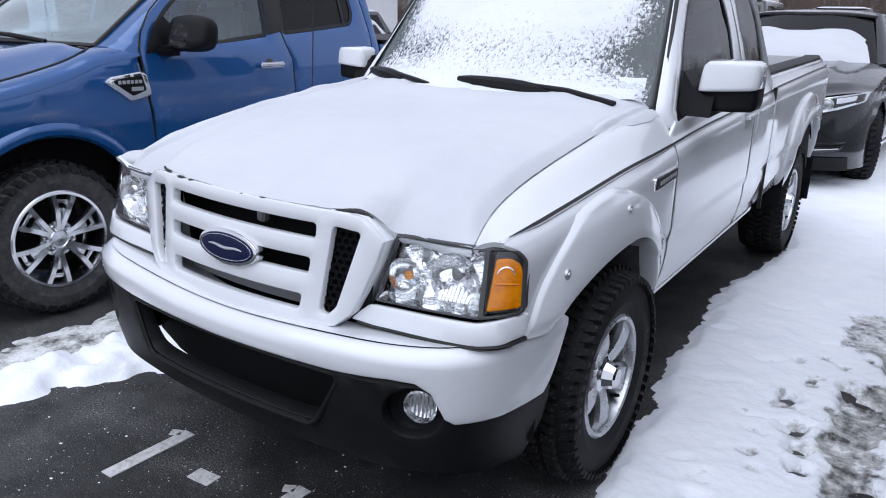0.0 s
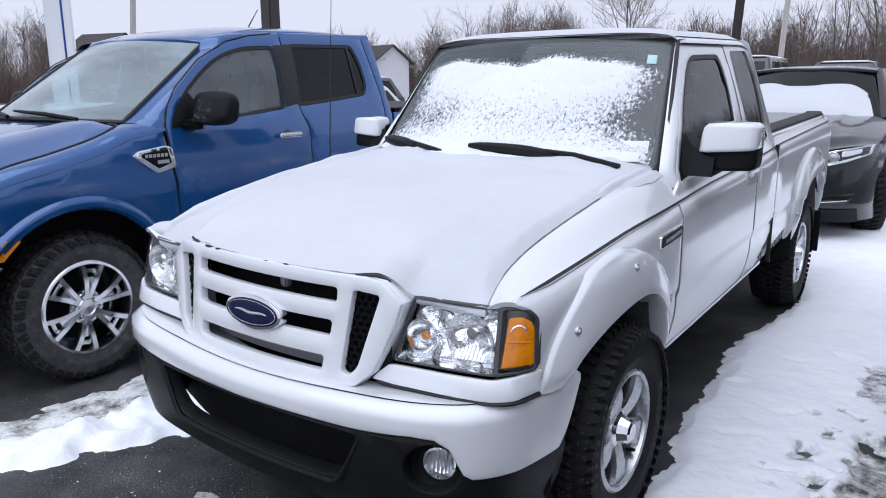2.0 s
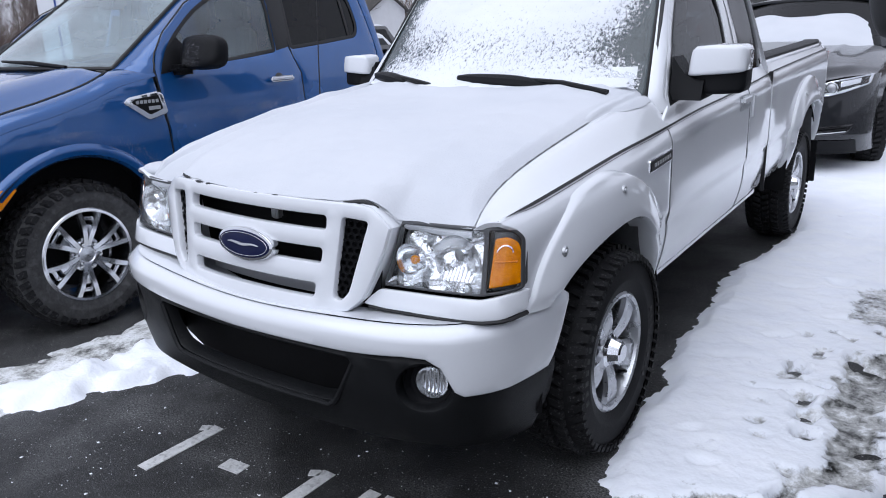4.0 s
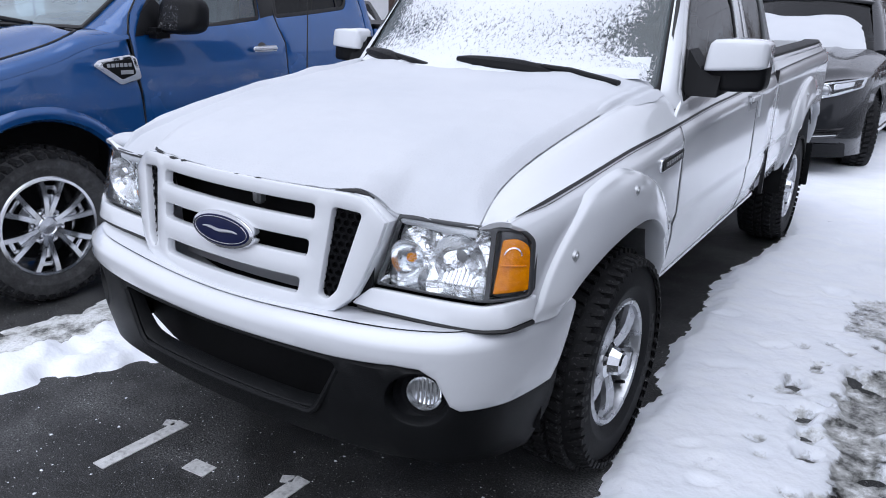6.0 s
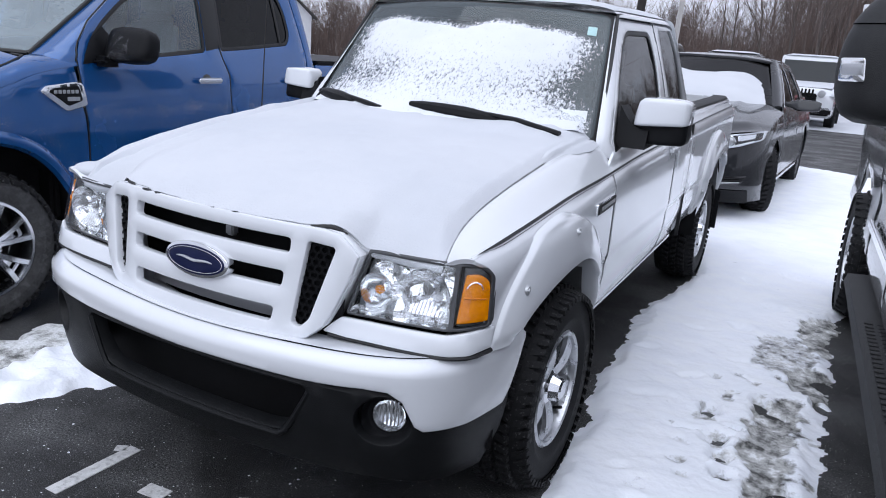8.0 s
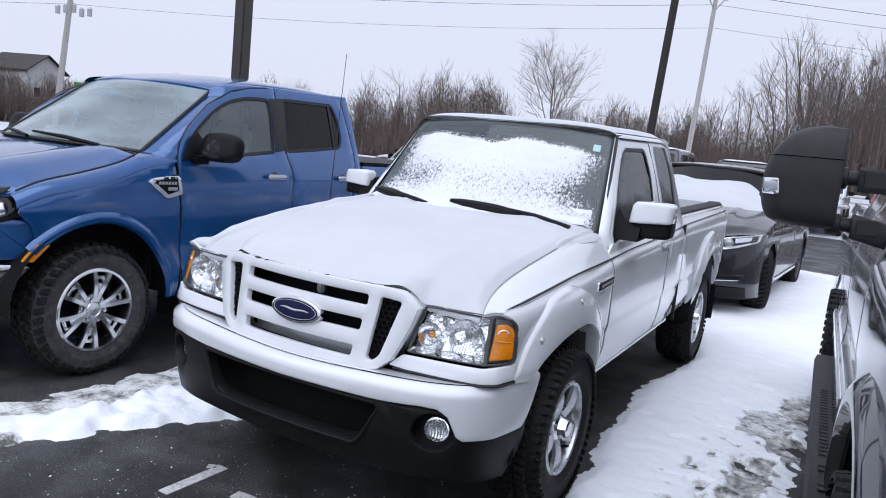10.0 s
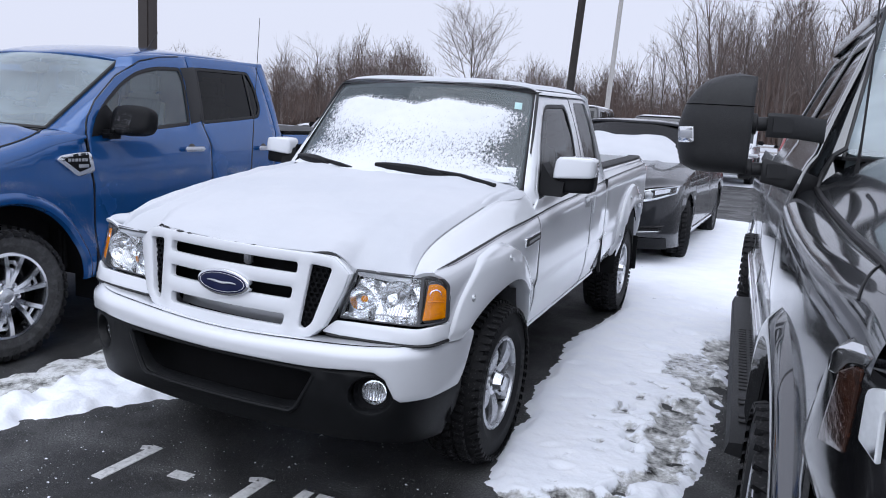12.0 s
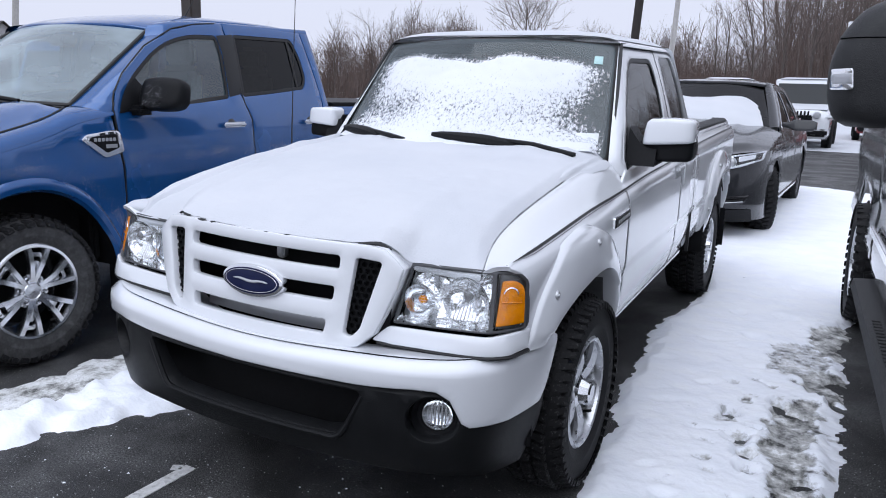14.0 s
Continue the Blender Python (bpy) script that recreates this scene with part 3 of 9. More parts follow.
tagged(raw("snow_crumbs", cv, cf, GROUND_SNOW), "small crumbs of snow scattered over the dark asphalt", "snow", kind="stuff")


def gap_snow(x, y):
    l = curve([(-1.0, -2.5), (-0.3, -1.82), (0.0, -1.54), (0.4, -1.47), (0.8, -1.45), (1.5, -1.50), (9, -1.6)], y)
    r = curve([(-0.3, -1.42), (-0.1, -1.25), (0.2, -1.11), (0.45, -0.98), (0.7, -0.82), (1.0, -0.80), (9, -0.85)], y)
    return min(x - l, r - x, 9 - y)


def gap_slush(x, y):
    l = curve([(-1.0, -2.9), (-0.3, -2.2), (0.0, -1.85), (0.4, -1.78), (0.8, -1.76), (1.5, -1.75), (9, -1.8)], y)
    return min(x - l, -1.32 - x, y + 0.9, 3 - y) + 0.10 * rough(x, y, 5, 21) + 0.05 * rough(x, y, 16, 22)


snow_field("snow_strip", "white snow ridge between the two pickups", gap_snow, -2.6, -0.8, -0.5, 4.0, 0.022, GROUND_SNOW, 0.06,
           [(-1.35, 0.30, 0.10, 0.16, 0.8, 0.035), (-1.5, 0.75, 0.07, 0.14, 0.5, 0.03), (-1.2, 0.62, 0.06, 0.10, 0.6, 0.025), (-1.55, 0.15, 0.07, 0.12, 0.9, 0.04), (-1.25, 0.12, 0.05, 0.09, 0.4, 0.03), (-1.4, 0.52, 0.05, 0.12, 1.1, 0.03), (-1.65, 0.42, 0.06, 0.10, 0.2, 0.035), (-1.05, 0.36, 0.05, 0.07, 0.5, 0.025)], 0.75)
snow_field("slush", "brown grey slush along the snow ridge", gap_slush, -2.9, -1.25, -0.7, 3.0, 0.022, DIRTY_SNOW, 0.03, (), 0.6)


def far_snow(x, y):
    return min(x + 60, 60 - x, y - 23.2 - 0.6 * rough(x, y, 0.3), 60 - y)


snow_field("snow_bank", "snow under the far row of parked vehicles", far_snow, -60, 60, 22, 61, 1.0, SNOW, 0.06)


def stroke(pts, width, z=0.004):
    """One painted stroke as a thin slab of worn paint."""
    b = bmesh.new()
    for (x0, y0), (x1, y1) in zip(pts, pts[1:]):
        d = Vector((x1 - x0, y1 - y0)).normalized() * 0.001
        k = Vector((-d.y, d.x)).normalized() * width / 2
        a, c = Vector((x0, y0)), Vector((x1, y1))
        q = [a + k, a - k, c - k, c + k]
        lo = [b.verts.new((*p, 0.0005)) for p in q]
        hi = [b.verts.new((*p, z)) for p in q]
        b.faces.new(hi)
        for i in range(4):
            b.faces.new((lo[i], lo[(i + 1) % 4], hi[(i + 1) % 4], hi[i]))
    return b


mark = thing("stall_marking", "worn white stencilled characters 1-15 painted on asphalt", "marking", kind="structure")
for cx in (-0.51, 0.075):
    part("digit", stroke([(cx, -0.15), (cx + 0.005, 0.185)], 0.055), MARKING, mark, smooth=0)
    part("digit_flag", stroke([(cx - 0.055, 0.145), (cx - 0.02, 0.165)], 0.035), MARKING, mark, smooth=0)
part("dash", stroke([(-0.285, 0.03), (-0.19, 0.036)], 0.06), MARKING, mark, smooth=0)
part("digit", stroke([(0.285, 0.02), (0.287, 0.182)], 0.05), MARKING, mark, smooth=0)
part("digit", stroke([(0.335, 0.165), (0.475, 0.168)], 0.045), MARKING, mark, smooth=0)
part("digit", stroke([(0.325, 0.035), (0.40, 0.04), (0.455, 0.0), (0.47, -0.06), (0.44, -0.12), (0.38, -0.15)], 0.05), MARKING, mark, smooth=0)
part("digit", stroke([(0.27, -0.13), (0.35, -0.155)], 0.05), MARKING, mark, smooth=0)


# ---- wheels ----
def tread(r, half, n, rows, high, seed, name, parent, material):
    """The blocks of a tyre's tread, standing on its crown."""
    rnd = random.Random(seed)
    verts, faces = [], []
    for k, (w, wide) in enumerate(rows):
        for i in range(n):
            a0 = (i + (0.5 if k % 2 else 0) + rnd.uniform(-0.06, 0.06)) * math.tau / n
            ln = math.tau / n * rnd.uniform(0.54, 0.68)
            skew = (0.3 if k % 2 else -0.3) * math.tau / n
            drop = 0.030 * (abs(w) / half) ** 3 if abs(w) < half * 0.95 else 0.020
            s = len(verts)
            for rr, sh in ((r - drop - high, 1.08), (r - drop + rnd.uniform(-0.001, 0.001), 0.92)):
                for x, a in ((-1, -1), (1, -1), (1, 1), (-1, 1)):
                    ang = a0 + a * ln / 2 * sh + x * skew * 0.5
                    xx = w + x * wide / 2 * sh
                    edge = 0.012 * max(0, abs(xx) / half - 0.85) / 0.15 if abs(w) < half * 0.95 else 0.010 * (abs(xx) > half)
                    verts.append((xx, (rr - edge) * math.cos(ang), (rr - edge) * math.sin(ang)))
            faces += [(s + 4, s + 5, s + 6, s + 7), (s, s + 1, s + 5, s + 4), (s + 1, s + 2, s + 6, s + 5), (s + 2, s + 3, s + 7, s + 6), (s + 3, s, s + 4, s + 7)]
    return raw(name, verts, faces, material, parent)


def spoke(bm, a, r0, r1, w0, w1, x0, x1, deep, lean=0.0):
    """One spoke from the hub to the rim, crowned on its outer face."""
    rings = []
    for k in range(5):
        t = k / 4
        r, w, x = lerp(r0, r1, t), lerp(w0, w1, t), lerp(x0, x1, t) + 0.012 * math.sin(t * math.pi)
        aa = a + lean * t
        rad, tan = Vector((0, math.cos(aa), math.sin(aa))), Vector((0, -math.sin(aa), math.cos(aa)))
        c = rad * r
        rings.append([c + tan * (w * u) + Vector((x + d, 0, 0)) for u, d in ((-0.5, -deep), (-0.5, -0.012), (-0.36, 0.0), (0.36, 0.0), (0.5, -0.012), (0.5, -deep))])
    return loft(rings, bm=bm)


def make_wheel(parent, name, at, side, r, half, rim_r, style, tread_rows, seed, tyre_label, rim_label, rim_mat=ALLOY, turn=0.0, n_tread=40, tyre_mat=RUBBER, lugs=True):
    """A wheel under a vehicle: tyre with blocks and sidewall ribs, rim with barrel and spokes, cap, nuts and valve. side is +1 or -1 on x."""
    w = new(name)
    w.parent, w.location = parent, at
    w.rotation_euler = (random.Random(seed).uniform(0, 1), 0, 0) if not turn else (turn, 0, 0)
    w.scale = (side, 1, 1)
    h = half
    prof = [(rim_r - 0.004, -h * 0.78), (rim_r + 0.012, -h * 0.88), (rim_r + 0.05, -h * 1.0), (r - 0.06, -h * 1.02), (r - 0.032, -h * 0.93), (r - 0.019, -h * 0.70),
            (r - 0.019, h * 0.70), (r - 0.032, h * 0.93), (r - 0.06, h * 1.02), (rim_r + 0.062, h * 1.0), (rim_r + 0.058, h * 1.012), (rim_r + 0.05, h * 1.0), (rim_r + 0.016, h * 0.90), (rim_r + 0.006, h * 0.86), (rim_r - 0.004, h * 0.78)]
    t = part("tyre", lathe(prof, 72, closed=True), tyre_mat, w, tyre_label)
    tread(r, half, n_tread, tread_rows + ([(-half * 0.97, 0.034), (half * 0.97, 0.034)] if lugs else []), 0.020 if lugs else 0.010, seed, "tread", w, TREAD)
    for i in range(8):
        for a2 in (0.4 + i * 0.13, 0.4 + i * 0.13 + math.pi):
            m = Matrix.Rotation(a2, 4, "X") @ Matrix.Translation((h * 1.008, 0, (rim_r + r) / 2 - 0.004))
            part("sidewall_bar", box((0.005, 0.018, 0.022), (0, 0, 0), 0.002, turn=m, segs=1), DUSTY_RUBBER, w)
    face = h * 0.62
    rim = part("rim", lathe([(rim_r + 0.006, h * 0.80), (rim_r + 0.012, h * 0.88), (rim_r + 0.004, h * 0.93), (rim_r - 0.008, h * 0.90), (rim_r - 0.016, h * 0.70), (rim_r - 0.022, h * 0.2), (rim_r - 0.03, -h * 0.5), (rim_r - 0.02, -h * 0.8)], 64, closed=False), rim_mat, w, rim_label)
    part("brake_drum", lathe([(0.002, h * 0.05), (rim_r * 0.74, h * 0.05), (rim_r * 0.76, -0.02), (rim_r * 0.76, -h * 0.7)], 40), DARK, w)
    sp = bmesh.new()
    if style == "paddle":
        for i in range(5):
            spoke(sp, i * math.tau / 5 + 0.3, 0.05, rim_r - 0.008, 0.075, 0.128, face + 0.004, h * 0.80, 0.05)
        part("spokes", sp, rim_mat, w)
        part("hub", lathe([(0.001, face + 0.006), (0.072, face + 0.006), (0.078, face - 0.01), (0.078, face - 0.06)], 32), rim_mat, w)
        part("hub_cap", lathe([(0.001, h * 0.62 + 0.056), (0.030, h * 0.62 + 0.055), (0.037, h * 0.62 + 0.049), (0.050, h * 0.62 + 0.015), (0.064, h * 0.62 + 0.006), (0.070, h * 0.62 - 0.005)], 10), CHROME, w, "chrome hub cap", smooth=20)
    elif style == "twin":
        for i in range(6):
            for d in (-1, 1):
                spoke(sp, i * math.tau / 6 + d * 0.14, 0.045, rim_r - 0.006, 0.030, 0.034, face + 0.012, h * 0.88, 0.035, d * 0.095)
            spoke(sp, i * math.tau / 6, 0.05, rim_r * 0.66, 0.030, 0.066, face, h * 0.72, 0.03)
            a = i * math.tau / 6
            m = Matrix.Rotation(a - math.pi / 2, 4, "X") @ Matrix.Translation((h * 0.60, 0, rim_r * 0.80))
            part("spoke_web", box((0.03, 0.070, 0.020), (0, 0, 0), 0.006, turn=m), rim_mat, w)
        part("spokes", sp, rim_mat, w)
        part("hub", lathe([(0.001, face + 0.012), (0.040, face + 0.014), (0.044, face + 0.018), (0.052, face + 0.008), (0.09, face), (0.092, face - 0.05)], 36), rim_mat, w)
        for i in range(6):
            a = (i + 0.5) * math.tau / 6
            part("lug_nut", lathe([(0.001, face + 0.028), (0.009, face + 0.026), (0.011, face - 0.01)], 12, at=(0, 0.068 * math.cos(a), 0.068 * math.sin(a))), CHROME, w)
    else:
        for i in range(10):
            spoke(sp, i * math.tau / 10, 0.05, rim_r - 0.006, 0.03, 0.035, face + 0.004, h * 0.84, 0.035)
        part("spokes", sp, rim_mat, w)
        part("hub", lathe([(0.001, face + 0.012), (0.06, face + 0.01), (0.07, face - 0.04)], 28), rim_mat, w)
    part("valve_stem", tube([(h * 0.60, 0.03, -rim_r + 0.035), (h * 0.60 + 0.03, 0.03, -rim_r + 0.05)], 0.006, 8), SEAL, w)
    return w


# ---- white compact pickup ----
truck = thing("pickup_truck", "white compact extended-cab pickup, hood and windshield under fresh snow", "pickup truck")
HUB_F, HUB_R, HUB_Z = 0.86, 4.10, 0.365


def stripe_z(y):
    return curve([(0.15, 0.966), (0.19, 0.970), (0.475, 0.996), (0.885, 1.034), (1.35, 1.068), (1.76, 1.088), (2.2, 1.097), (3.13, 1.125), (5.2, 1.145)], y)


def flank(y, z):
    """Half the width of the truck's side at a place along it and a height."""
    x = 0.815 - 0.020 * max(0.0, 0.78 - y) ** 1.5 - 0.012 * smooth01((y - 2.8) / 0.4)
    x -= lerp(0.048, 0.030, smooth01((y - 0.9) / 0.6)) * max(0.0, min(1.1, (z - stripe_z(y) + 0.10) / 0.10)) ** 3
    x -= 0.010 * smooth01((0.735 - z) / 0.022)
    x -= 0.050 * max(0.0, (0.66 - z) / 0.22) ** 1.6
    return x


def hood_edge_z(y):
    return curve([(0.15, 0.932), (0.205, 0.948), (0.27, 0.974), (0.5, 1.040), (0.9, 1.115), (1.15, 1.155), (1.45, 1.185)], y)


def seam_x(y):
    """Half the hood's width, out to the seam with the fender."""
    return curve([(0.15, 0.69), (0.195, 0.687), (0.27, 0.668), (0.35, 0.652), (0.45, 0.645), (0.65, 0.644), (0.85, 0.648), (1.1, 0.658), (1.25, 0.668), (1.5, 0.68)], y)


def hood_z(x, y):
    mid = curve([(0.05, 0.990), (0.12, 1.010), (0.3, 1.062), (0.6, 1.115), (0.9, 1.152), (1.2, 1.180), (1.45, 1.19)], y)
    k = min(1.15, abs(x) / seam_x(y))
    z = lerp(mid, hood_edge_z(y), k ** 3.2)
    roll = curve([(0.38, 0.0), (0.43, 0.025), (0.46, 0.058), (0.50, 0.052), (0.60, 0.036), (0.68, 0.006)], abs(x))
    return z + 0.006 * math.exp(-((abs(x) - 0.40) / 0.05) ** 2) - roll * math.exp(-max(0.0, y - nose_y(x)) / 0.055)


def nose_y(x):
    """The hood's front edge in plan."""
    return curve([(0.0, 0.062), (0.25, 0.082), (0.36, 0.112), (0.43, 0.148), (0.476, 0.172), (0.58, 0.182), (0.687, 0.195), (0.72, 0.202)], abs(x))


def grille_y(x, z):
    return 0.022 + 0.30 * x * x + (z - 0.84) * 0.16


def lamp_y(x, z):
    return 0.113 + (z - 0.77) * 0.28 + curve([(0.36, -0.02), (0.443, 0.0), (0.60, 0.015), (0.70, 0.030), (0.736, 0.040), (0.775, 0.062), (0.80, 0.084), (0.82, 0.112)], abs(x))


hood_plan = [(x, nose_y(x)) for x in np.linspace(-0.685, 0.685, 41)] + [(seam_x(y), y) for y in np.linspace(0.23, 1.2, 14)] + [(0.60, 1.30), (0.3, 1.20), (0, 1.17), (-0.3, 1.20), (-0.60, 1.30)] + [(-seam_x(y), y) for y in np.linspace(1.2, 0.23, 14)]
part("hood", panel(hood_plan, lambda x, y: (x, y, hood_z(x, y) - 0.010), thick=0.02, step=0.03, bev=0.006), WHITE, truck)
part("cowl", panel([(-0.68, 1.20), (0.68, 1.20), (0.72, 1.50), (0.3, 1.32), (0, 1.28), (-0.3, 1.32), (-0.72, 1.50)], lambda x, y: (x, y, 1.165 - 0.02 * abs(x)), thick=0.02, step=0.08), PLASTIC, truck)

for s in (-1, 1):
    # shoulder of the fender between the hood and the stripe
    def shoulder(u, v, s=s):
        y = lerp(lerp(0.193, 0.204, v * v), 1.42, max(0.0, u * 1.02 - 0.02))
        z0, z1 = hood_edge_z(y) - 0.004, stripe_z(y) - 0.006
        x0, x1 = seam_x(y) + 0.0015, flank(y, z1) + 0.0016
        lift = lerp(0.010, 0.002, smooth01(y / 0.6)) * math.sin(v * math.pi)
        k = v * v * (2 - v) if z0 > z1 else v
        return (s * lerp(x0, x1, v), y + (0.006 if u == 0 else 0.0), lerp(z0, z1, k) + lift - (0.014 if u == 0 else 0.0))
    part("fender_shoulder", grid(56, 12, shoulder), WHITE, truck, smooth=60)
    front_edge = [(0.31, 0.700), (0.268, 0.735), (0.232, 0.775), (0.252, 0.86), (0.262, 0.905), (0.245, 0.940), (0.206, 0.960)]
    top = [(y, stripe_z(y)) for y in np.linspace(0.206, 1.388, 26)]
    low = [(1.388, 0.485), (1.262, 0.485)] + [p for p in reversed([(HUB_F - (0.50 if k < 11 else 0.40) * math.cos(k * math.pi / 22), HUB_Z + 0.52 * math.sin(k * math.pi / 22)) for k in range(23)]) if p[0] > 0.40 and p[1] > 0.50]
    low = [p for p in low if not (p[0] < 0.5 and p[1] < 0.70)]
    part("fender", panel(front_edge + top + low, lambda y, z, s=s: (s * flank(y, z), y, z), (s, 0, 0), step=0.022, bev=0.0025), WHITE, truck, smooth=50)
    # door with its window opening
    belt = 1.125
    def side_x(y, z):
        if z <= belt:
            return flank(y, z)
        t = z - belt
        return flank(y, belt) - 0.016 * smooth01(t / 0.045) - 0.20 * t - 0.16 * t * t
    def skin(y, z, s=s):
        return (s * side_x(y, z), y, z)
    def sheet(name, outline, holes=(), material=WHITE, **kw):
        return part(name, panel(outline, skin, (s, 0, 0), holes=holes, **kw), material, truck, smooth=50)
    win = rounded([(1.50, 1.165), (2.395, 1.165), (2.418, 1.47), (2.375, 1.612), (1.95, 1.608), (1.85, 1.562), (1.69, 1.41), (1.60, 1.285)], [0.03, 0.04, 0.2, 0.06, 0.08, 0.10, 0.2, 0.1])
    door = [(1.394, 0.485), (2.522, 0.485), (2.53, 0.75), (2.53, 1.125), (2.515, 1.45), (2.485, 1.655), (1.85, 1.655), (1.80, 1.63), (1.47, 1.16), (1.394, 1.09)]
    sheet("door", rounded(door, 0.02, 3), [win], step=0.024, bev=0.0025)
    quarter = rounded([(2.62, 1.165), (2.985, 1.165), (2.985, 1.32), (2.955, 1.52), (2.90, 1.630), (2.585, 1.627), (2.572, 1.47)], [0.03, 0.05, 0.2, 0.2, 0.05, 0.03, 0.2])
    rear = [(2.528, 0.485), (3.02, 0.485), (3.02, 1.13), (3.005, 1.35), (2.945, 1.665), (2.4905, 1.665), (2.5205, 1.45), (2.536, 1.125), (2.536, 0.75)]
    sheet("rear_door", rear, [quarter], step=0.024, bev=0.0025)
    for seam in ([(1.391, 0.49), (1.391, 1.055)], [(2.525, 0.49), (2.533, 0.75), (2.533, 1.125), (2.518, 1.45), (2.488, 1.65)]):
        part("door_seam", tube([(s * (side_x(y, z) - 0.0035), y, z) for (y, z) in dense(seam, 0.04)[:max(3, int(len(dense(seam, 0.04)) / 2) + 1)]], 0.0046, 5), CABIN, truck)
    part("side_window", panel(win, lambda y, z, s=s: (s * (side_x(y, z) - 0.010), y, z), (s, 0, 0), 0.004, 0.06, bev=0.001), GLASS, truck, "dark side window glass")
    part("window_seal", panel(win, lambda y, z, s=s: (s * (side_x(y, z) - 0.005), y, z), (s, 0, 0), 0.005, 0.04, [inset(win if area2(win) > 0 else win[::-1], 0.020)], 0.001), SEAL, truck)
    part("quarter_window", panel(quarter, lambda y, z, s=s: (s * (side_x(y, z) - 0.004), y, z), (s, 0, 0), 0.004, 0.06, bev=0.001), PRIVACY, truck)
    part("window_pillar", tube([(s * 0.70, 1.75, 1.17), (s * 0.67, 1.76, 1.35)], 0.008, 6), SEAL, truck)
    # pillar beside the windshield and the black drip seal
    def pillar(u, v, s=s):
        z = lerp(1.112, 1.662, u)
        t = max(-0.02, (z - 1.19) / 0.47)
        yw, xw = lerp(1.42, 1.80, t), lerp(0.70, 0.605, t)
        yd, xd = lerp(1.455, 1.83, t), side_x(1.6, z)
        k = v * math.pi / 2
        return (s * lerp(xw, xd, math.sin(k)), lerp(yw, yd + 0.012, 1 - math.cos(k)), z)
    part("pillar", grid(20, 10, pillar), WHITE, truck, smooth=60)
    part("drip_seal", tube([(s * lerp(0.712, 0.617, t), lerp(1.423, 1.805, t), lerp(1.17, 1.668, t)) for t in np.linspace(0, 1, 10)] + [(s * 0.612, 1.9, 1.676)], [0.0085] * 9 + [0.006, 0.002], 6), SEAL, truck)
    # pinstripe along the flank: a broad line over a thin one
    for nm, a, b in (("pinstripe", 0.0, 0.0062), ("fine_pinstripe", 0.0092, 0.0106)):
        def pin(u, v, s=s, a=a, b=b):
            y = lerp(0.235, 4.93, u)
            z = stripe_z(y) - 0.001 - lerp(a, b, v) * smooth01((y - 0.19) / 0.2)
            return (s * ((flank(y, z) if y < 3.02 else bed_x(y, z)) + 0.0038), y, z)
        def bed_x(y, z):
            return flank(y, z) - 0.02 * smooth01((z - 1.12) / 0.06) - 0.03 * smooth01((y - 4.75) / 0.25)
        part(nm, grid(110, 2, pin), SEAL, truck, "black pinstripe")
    # flares over the wheels: a crisp outer edge, a broad face, and a lip turned into the opening
    for hub, outer, inner in (
            (HUB_F, [(-0.60, 0.335), (-0.51, 0.470), (-0.34, 0.590), (-0.218, 0.628), (-0.064, 0.640), (0.105, 0.606), (0.24, 0.547), (0.343, 0.465), (0.405, 0.363), (0.412, 0.24), (0.385, 0.105)],
             [(-0.50, 0.335), (-0.42, 0.385), (-0.30, 0.424), (-0.18, 0.450), (-0.04, 0.466), (0.08, 0.462), (0.19, 0.425), (0.275, 0.35), (0.325, 0.25), (0.342, 0.17), (0.345, 0.105)]),
            (HUB_R, [(-0.47, 0.10), (-0.485, 0.24), (-0.46, 0.36), (-0.39, 0.49), (-0.27, 0.59), (-0.1, 0.645), (0.08, 0.645), (0.25, 0.59), (0.38, 0.48), (0.45, 0.35), (0.47, 0.16)],
             [(-0.385, 0.10), (-0.39, 0.22), (-0.37, 0.33), (-0.31, 0.41), (-0.21, 0.458), (-0.07, 0.478), (0.07, 0.478), (0.21, 0.458), (0.31, 0.41), (0.37, 0.33), (0.39, 0.16)])):
        def flare(u, v, s=s, hub=hub, outer=outer, inner=inner):
            t = u * 10
            o = [curve([(i, p[j]) for i, p in enumerate(outer)], t) for j in (0, 1)]
            n = [curve([(i, p[j]) for i, p in enumerate(inner)], t) for j in (0, 1)]
            w = curve([(0.0, 0.0), (0.12, 0.05), (0.24, 0.12), (0.80, 0.93), (0.90, 1.0), (1.0, 1.0)], v)
            y, z = hub + lerp(o[0], n[0], w), HUB_Z + lerp(o[1], n[1], w)
            b = curve([(0.0, -0.006), (0.12, 0.013), (0.24, 0.022), (0.55, 0.043), (0.80, 0.050), (0.90, 0.038), (1.0, -0.05)], v)
            return (s * (flank(y, min(z, stripe_z(y) - 0.04)) + b * (0.75 + 0.25 * math.sin(math.pi * u))), y, z)
        part("wheel_flare", grid(72, 26, flare), WHITE, truck, smooth=45)
        for t in (0.135, 0.42, 0.72):
            p = flare(t, 0.42)
            part("flare_bolt", lathe([(0.0005, 0.008), (0.006, 0.007), (0.008, 0.003), (0.014, 0.0035), (0.017, -0.004)], 16, "x", p if s > 0 else (p[0] - 0.002, p[1], p[2])), SILVER, truck)
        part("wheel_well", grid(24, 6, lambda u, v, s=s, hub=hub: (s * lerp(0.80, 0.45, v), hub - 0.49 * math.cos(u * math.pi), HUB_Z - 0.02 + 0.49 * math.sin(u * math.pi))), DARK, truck)
